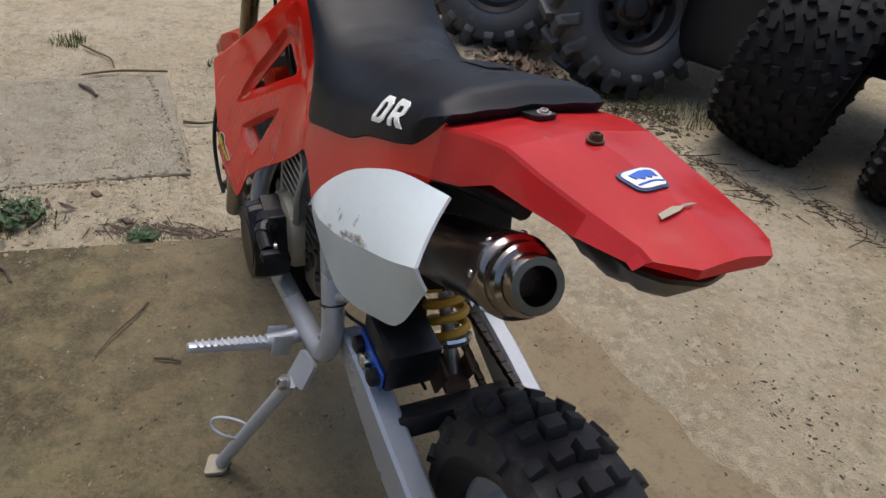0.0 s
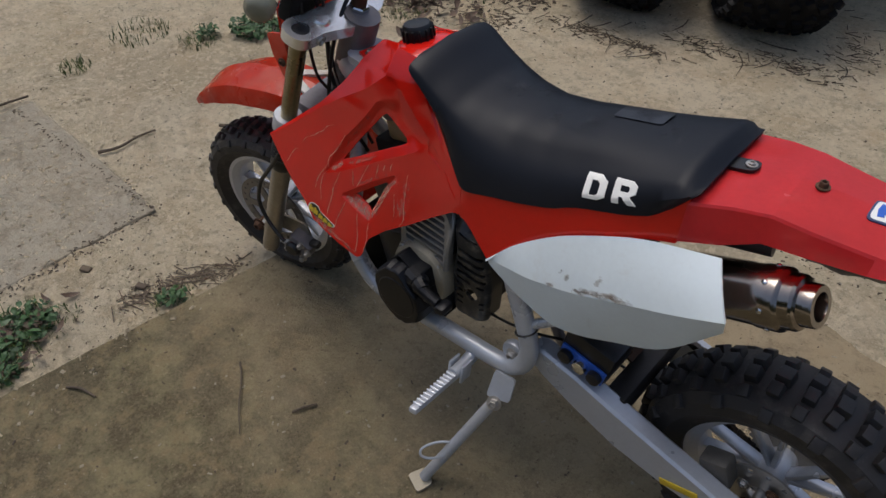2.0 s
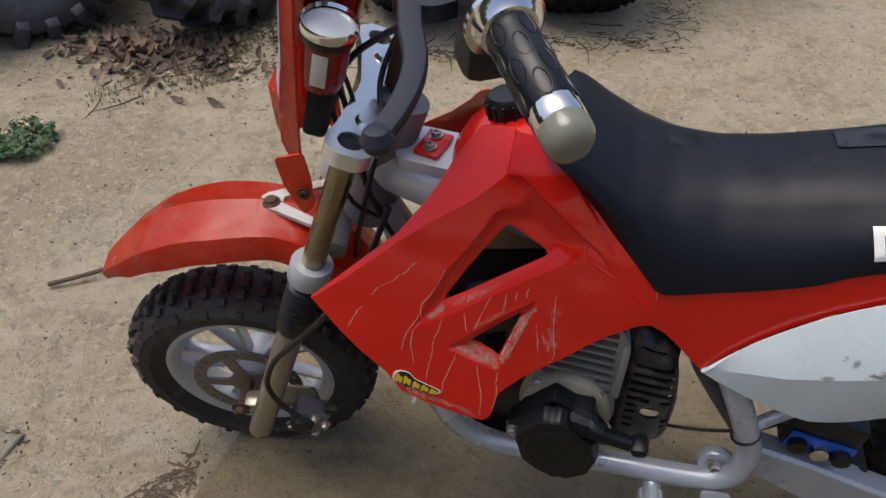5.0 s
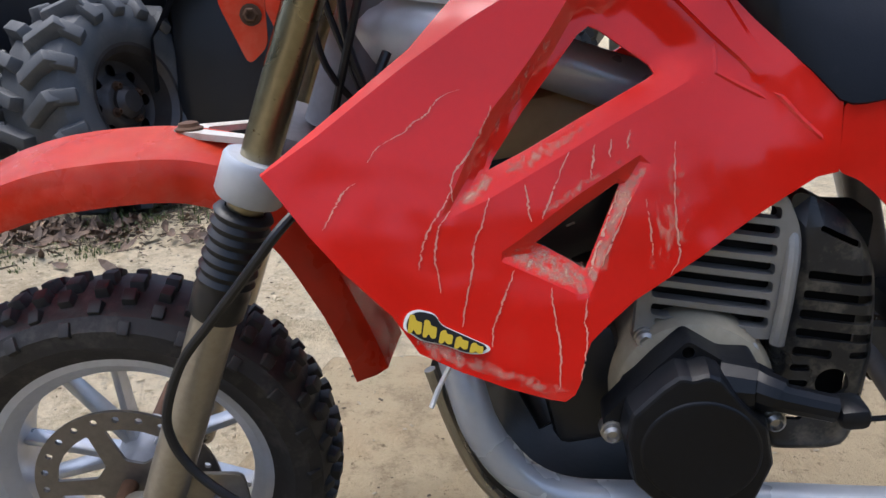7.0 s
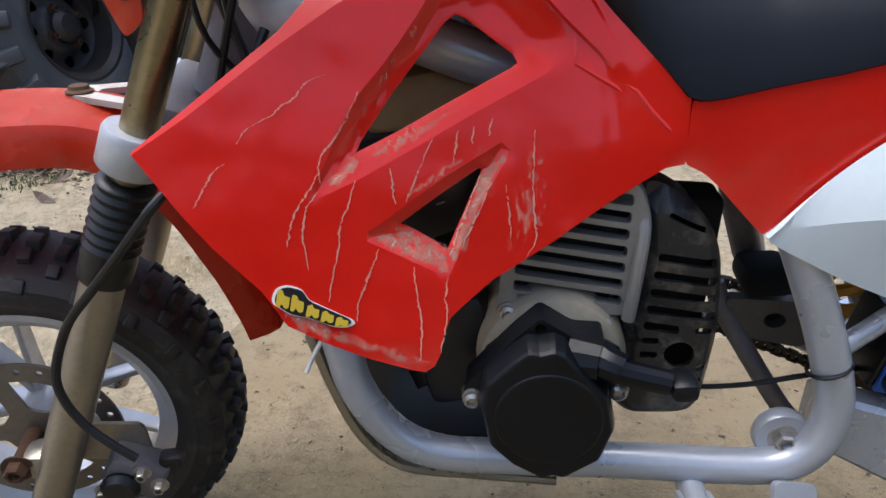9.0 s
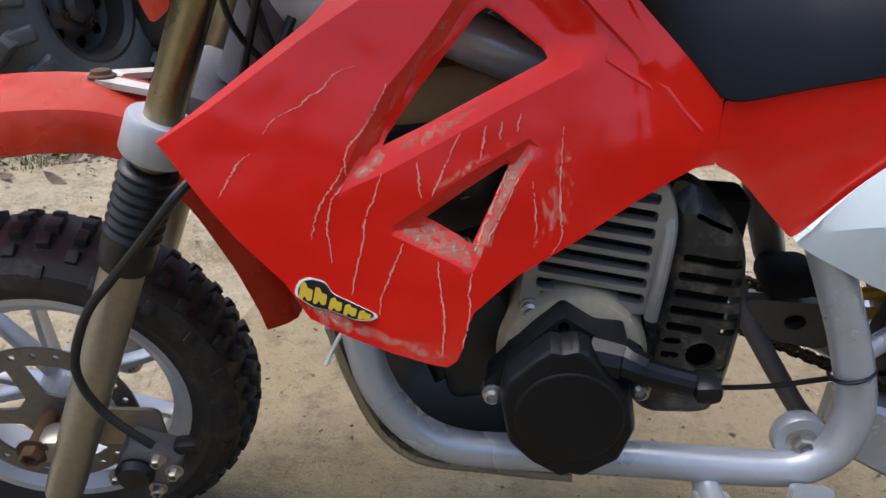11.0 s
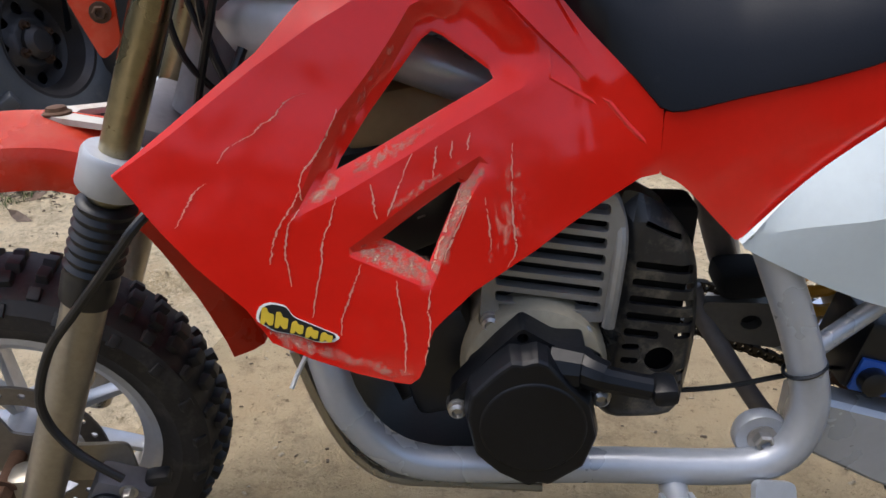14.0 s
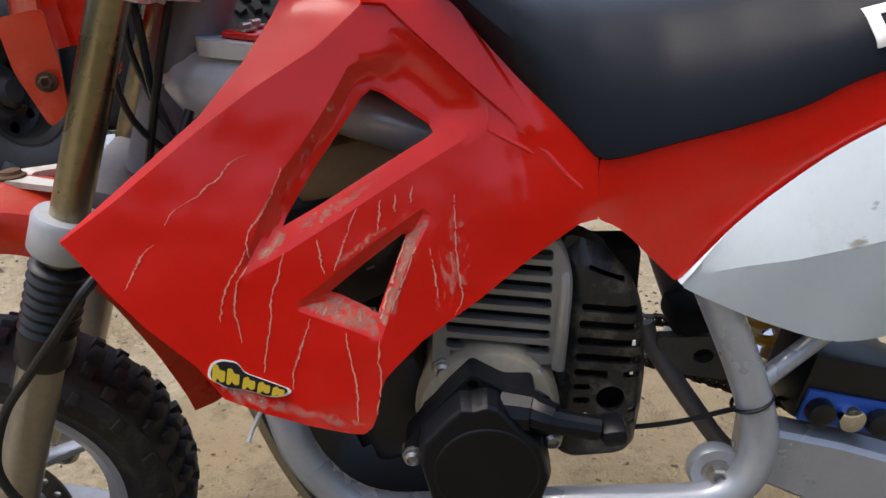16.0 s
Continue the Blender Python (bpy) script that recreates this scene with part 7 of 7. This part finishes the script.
twig(lie([(0.565, 0.292), (0.530, 0.315), (0.485, 0.355), (0.438, 0.390)], SLAB_Z + 0.004), [0.0035, 0.003, 0.0022, 0.0015])
twig(lie([(0.404, 0.302), (0.394, 0.283), (0.383, 0.262)], SLAB_Z + 0.004), [0.003, 0.004, 0.003])
twig(lie([(0.76, 0.535), (0.735, 0.520), (0.70, 0.512)], SLAB_Z + 0.004), [0.004, 0.004, 0.003])
twig(lie([(2.14, 0.31), (2.05, 0.27), (1.98, 0.235), (1.90, 0.232)], SAND_Z + 0.008), [0.006, 0.006, 0.005, 0.004], "forked dry branch")
twig(lie([(1.425, 0.095), (1.40, 0.05), (1.405, -0.01), (1.40, -0.06)], SAND_Z + 0.008), [0.008, 0.006, 0.005, 0.004])
twig(lie([(1.74, 0.34), (1.69, 0.315), (1.64, 0.30)], FAR_Z + 0.006), [0.008, 0.009, 0.007], "short thick dry stick")
twig(lie([(1.83, 0.08), (1.85, 0.22), (1.84, 0.33)], SAND_Z + 0.012), [0.005, 0.006, 0.004])
twig(lie([(1.285, -0.185), (1.216, -0.231), (1.155, -0.29)], SAND_Z + 0.008), [0.008, 0.007, 0.005], "short dry stick")
rnd = random.Random(21)
for k in range(18):
    x, y = rnd.choice([(0.45, -1.42), (0.7, -1.32), (1.25, -1.15), (1.55, -0.95), (0.25, -1.5), (1.6, -0.75)])
    x, y, a, n = x + rnd.gauss(0, 0.13), y + rnd.gauss(0, 0.07), rnd.uniform(0, math.pi), rnd.uniform(0.04, 0.16)
    twig(lie([(x, y), (x + n * 0.5 * math.cos(a + 0.2), y + n * 0.5 * math.sin(a + 0.2)), (x + n * math.cos(a), y + n * math.sin(a))], SAND_Z + 0.006), [0.003, 0.0028, 0.0015])


def grass_tuft(at, count, reach, tall, material=None, lab="small tuft of green grass"):
    bm = bmesh.new()
    for _ in range(count):
        a, r = rnd.uniform(0, 2 * math.pi), reach * math.sqrt(rnd.random())
        x, y = at[0] + r * math.cos(a), at[1] + r * math.sin(a)
        h, lean, turn = tall * rnd.uniform(0.4, 1.1), rnd.uniform(0.1, 0.8), rnd.uniform(0, 2 * math.pi)
        w = rnd.uniform(0.0008, 0.0019)
        d = Vector((math.cos(turn), math.sin(turn), 0))
        s = Vector((-d.y, d.x, 0)) * w
        p = [Vector((x, y, at[2])) + d * (h * lean * u * u) + Vector((0, 0, h * (u - 0.25 * lean * u * u))) for u in (0, 0.4, 0.75, 1)]
        v = [bm.verts.new(p[0] - s), bm.verts.new(p[0] + s), bm.verts.new(p[1] + s), bm.verts.new(p[1] - s), bm.verts.new(p[2] + s * 0.7), bm.verts.new(p[2] - s * 0.7), bm.verts.new(p[3])]
        bm.faces.new((v[0], v[1], v[2], v[3]))
        bm.faces.new((v[3], v[2], v[4], v[5]))
        bm.faces.new((v[5], v[4], v[6]))
    return solo("grass", bm, material or GRASS, lab, "grass", kind="stuff", sharp=0)


for x, y, n, r, h in ((0.99, 0.52, 170, 0.07, 0.032), (0.93, 0.58, 150, 0.07, 0.030), (0.95, 0.46, 90, 0.045, 0.028), (0.825, 0.27, 120, 0.045, 0.020), (1.03, 0.60, 150, 0.08, 0.032), (0.90, 0.66, 170, 0.08, 0.032),
                      (1.55, -0.88, 160, 0.10, 0.016), (1.40, -1.02, 200, 0.10, 0.018), (1.28, -1.33, 150, 0.13, 0.025), (1.42, -1.22, 130, 0.11, 0.025), (1.18, -1.48, 220, 0.13, 0.04), (1.75, -0.45, 120, 0.07, 0.03), (1.95, -0.35, 120, 0.10, 0.03), (2.2, 0.35, 140, 0.06, 0.04), (1.9, -0.1, 90, 0.05, 0.025)):
    grass_tuft((x, y, SAND_Z - 0.004), n, r, h)


def weed(at, count, reach):
    bm = bmesh.new()
    for _ in range(count):
        a, r = rnd.uniform(0, 2 * math.pi), reach * math.sqrt(rnd.random())
        c = Vector((at[0] + r * math.cos(a), at[1] + r * math.sin(a), at[2] + rnd.uniform(0.004, 0.035)))
        m = Matrix.Translation(c) @ Euler((rnd.uniform(-0.7, 0.7), rnd.uniform(-0.7, 0.7), rnd.uniform(0, 6.3))).to_matrix().to_4x4()
        s = rnd.uniform(0.006, 0.013)
        v = [bm.verts.new(m @ Vector(q)) for q in ((-s, 0, 0), (-s * 0.3, s * 0.5, s * 0.15), (s * 0.6, s * 0.4, s * 0.1), (s, 0, -s * 0.15), (s * 0.6, -s * 0.4, s * 0.1), (-s * 0.3, -s * 0.5, s * 0.15))]
        bm.faces.new(v)
    return solo("weed", bm, WEED, "low dark green leafy weed in the sand", "plant", sharp=0)


weed((1.665, -0.61, SAND_Z), 330, 0.085)
weed((1.75, -0.48, SAND_Z), 60, 0.035)
weed((0.985, 0.50, SAND_Z), 130, 0.055)
weed((0.935, 0.60, SAND_Z), 130, 0.060)
weed((0.825, 0.27, SAND_Z), 50, 0.030)


def litter(name, count, spot, size, material, label, category, z):
    """Many small flat scraps, uncountable."""
    bm = bmesh.new()
    for _ in range(count):
        x, y = spot()
        zz = z(x, y)
        m = Matrix.Translation((x, y, zz + 0.0015)) @ Euler((rnd.uniform(-0.35, 0.35), rnd.uniform(-0.35, 0.35), rnd.uniform(0, 6.3))).to_matrix().to_4x4()
        s = size * rnd.uniform(0.35, 1.2)
        add_box(bm, (s * rnd.uniform(0.8, 1.6), s * rnd.uniform(0.3, 0.8), s * 0.22), m, 0.0, 0.7)
    return solo(name, bm, material, label, category, kind="stuff", sharp=0)


def floor_z(x, y):
    if x < slab_front(y) and y > -0.585:
        return SLAB_Z
    if 1.11 < x < 1.79 and y > 0.13:
        return FAR_Z
    return sand_height(x, y)


litter("bark_crumbs", 1700, lambda: (rnd.uniform(-0.6, 2.4), rnd.uniform(-1.7, 0.9)), 0.0055, TWIG, "dark bark crumbs scattered on the ground", "litter", floor_z)
litter("soil_crumbs", 150, lambda: (0.80 + 0.10 * (q := rnd.random()) + rnd.gauss(0, 0.012), 0.12 + 0.19 * q + rnd.gauss(0, 0.025)), 0.006, TWIG, "dark soil and roots along the slab edge", "litter", floor_z)
litter("soil_crumbs", 260, lambda: (1.108 + rnd.gauss(0, 0.010), rnd.uniform(0.13, 0.75)), 0.006, TWIG, "dark soil along the far slab's edge", "litter", floor_z)
litter("soil_crumbs", 220, lambda: (rnd.uniform(1.11, 1.79), 0.128 + rnd.gauss(0, 0.010)), 0.006, TWIG, "dark soil along the far slab's edge", "litter", floor_z)
litter("bark_crumbs", 170, lambda: (0.90 + rnd.gauss(0, 0.07), 0.30 + rnd.gauss(0, 0.14)), 0.0045, TWIG, "dark bark crumbs along the slab edge", "litter", floor_z)
litter("bark_crumbs", 110, lambda: (-0.10 + rnd.gauss(0, 0.12), -0.66 + rnd.gauss(0, 0.06)), 0.0055, TWIG, "dark bark crumbs along the slab edge", "litter", floor_z)
litter("pebbles", 1400, lambda: (rnd.uniform(-0.4, 2.2), rnd.uniform(-1.6, 0.8)), 0.006, CONCRETE_PALE, "small pale stones in the sand", "stones", floor_z)
litter("sand_clods", 3600, lambda: (rnd.uniform(0.75, 2.3), rnd.uniform(-1.15, 0.9)), 0.009, SAND, "pale clods of sand", "sand", floor_z)


CLUMPS = [(1.42, -1.08, 0.10, 0.05), (1.12, -1.14, 0.07, 0.035), (0.86, -1.27, 0.06, 0.025), (0.66, -1.28, 0.07, 0.020), (0.46, -1.40, 0.08, 0.025), (0.24, -1.46, 0.07, 0.025), (0.12, -1.68, 0.05, 0.10), (1.20, -1.32, 0.10, 0.07)]


def in_clump():
    x, y, sx, sy = rnd.choice(CLUMPS)
    return x + rnd.gauss(0, sx), y + rnd.gauss(0, sy)


litter("leaf_litter", 300, in_clump, 0.009, LEAF, "dead brown leaf scraps in front of the quads", "leaves", floor_z)
litter("leaf_litter", 260, lambda: (1.24 + rnd.gauss(0, 0.10), -1.36 + rnd.gauss(0, 0.06)), 0.016, LEAF, "dead brown leaves between the quads", "leaves", floor_z)


def needles(count, spot, label):
    """Thin dry needles and stalks, lying crossed."""
    bm = bmesh.new()
    for _ in range(count):
        x, y = spot()
        n = rnd.uniform(0.012, 0.050)
        m = Matrix.Translation((x, y, floor_z(x, y) + 0.0025)) @ Euler((rnd.uniform(-0.08, 0.08), rnd.uniform(-0.08, 0.08), rnd.gauss(0.2, 0.7))).to_matrix().to_4x4()
        add_box(bm, (n, rnd.uniform(0.0010, 0.0026), 0.0014), m)
    solo("needle_litter", bm, LEAF, label, "litter", kind="stuff", sharp=0)


needles(420, in_clump, "dry brown needles and stalks on the sand")
needles(110, lambda: (0.80 + 0.10 * (q := rnd.random()) + rnd.gauss(0, 0.014), 0.12 + 0.22 * q + rnd.gauss(0, 0.03)), "dry roots and stalks along the slab edge")


def leaves(count, spot, size, material, label):
    """Curled dead leaves: bent, uneven blades lying crossed."""
    bm = bmesh.new()
    for _ in range(count):
        x, y = spot()
        n = size * rnd.uniform(0.5, 1.25)
        w, curl = n * rnd.uniform(0.25, 0.42), rnd.uniform(0.2, 0.9)
        m = Matrix.Translation((x, y, floor_z(x, y) + rnd.uniform(0.002, 0.02))) @ Euler((rnd.uniform(-0.7, 0.7), rnd.uniform(-0.7, 0.7), rnd.uniform(0, 6.3))).to_matrix().to_4x4()
        rows = []
        for u, k in ((-1, 0.08), (-0.5, 0.8), (0.1, 1.0), (0.6, 0.6), (1, 0.05)):
            lift = curl * n * 0.5 * u * u
            rows.append([bm.verts.new(m @ Vector((n * u, w * k * v * rnd.uniform(0.8, 1.2), lift + 0.35 * curl * w * k * abs(v)))) for v in (-1, 0, 1)])
        for a, b in zip(rows, rows[1:]):
            for k in range(2):
                bm.faces.new((a[k], a[k + 1], b[k + 1], b[k]))
    return solo("dead_leaves", bm, material, label, "leaves", kind="stuff", sharp=0)


BROWN_LEAF = surf("brown_dead_leaf", (0.115, 0.075, 0.050), 0.75, vary=0.5, scale=18, bump=0.3)
leaves(420, lambda: (1.58 + rnd.gauss(0, 0.17), -1.13 + rnd.gauss(0, 0.09)), 0.024, BROWN_LEAF, "curled brown dead leaves below the quad")
leaves(120, lambda: (1.66 + rnd.gauss(0, 0.06), -1.16 + rnd.gauss(0, 0.05)), 0.038, surf("tan_dead_leaf", (0.22, 0.155, 0.105), 0.75, vary=0.4, scale=18, bump=0.3), "large tan dead leaves between the quad's wheels")
leaves(60, lambda: (0.985 + rnd.gauss(0, 0.06), 0.56 + rnd.gauss(0, 0.06)), 0.018, BROWN_LEAF, "brown dead leaves beside the slab")
litter("soil_crumbs", 700, lambda: (1.55 + rnd.gauss(0, 0.22), -1.17 + rnd.gauss(0, 0.10)), 0.010, TWIG, "dark soil and bark below the quad", "litter", floor_z)
for x, y, s in ((0.905, 0.295, 0.016), (1.04, 0.345, 0.017), (0.98, 0.50, 0.028)):
    bm = box((s * 1.3, s, s * 0.5), pose(x, y, sand_height(x, y) + s * 0.2, 8, -12, 30), s * 0.15)
    solo("bark_piece", bm, LEAF if s > 0.02 else TWIG, "curled scrap of bark on the sand", "bark", "bark scraps")
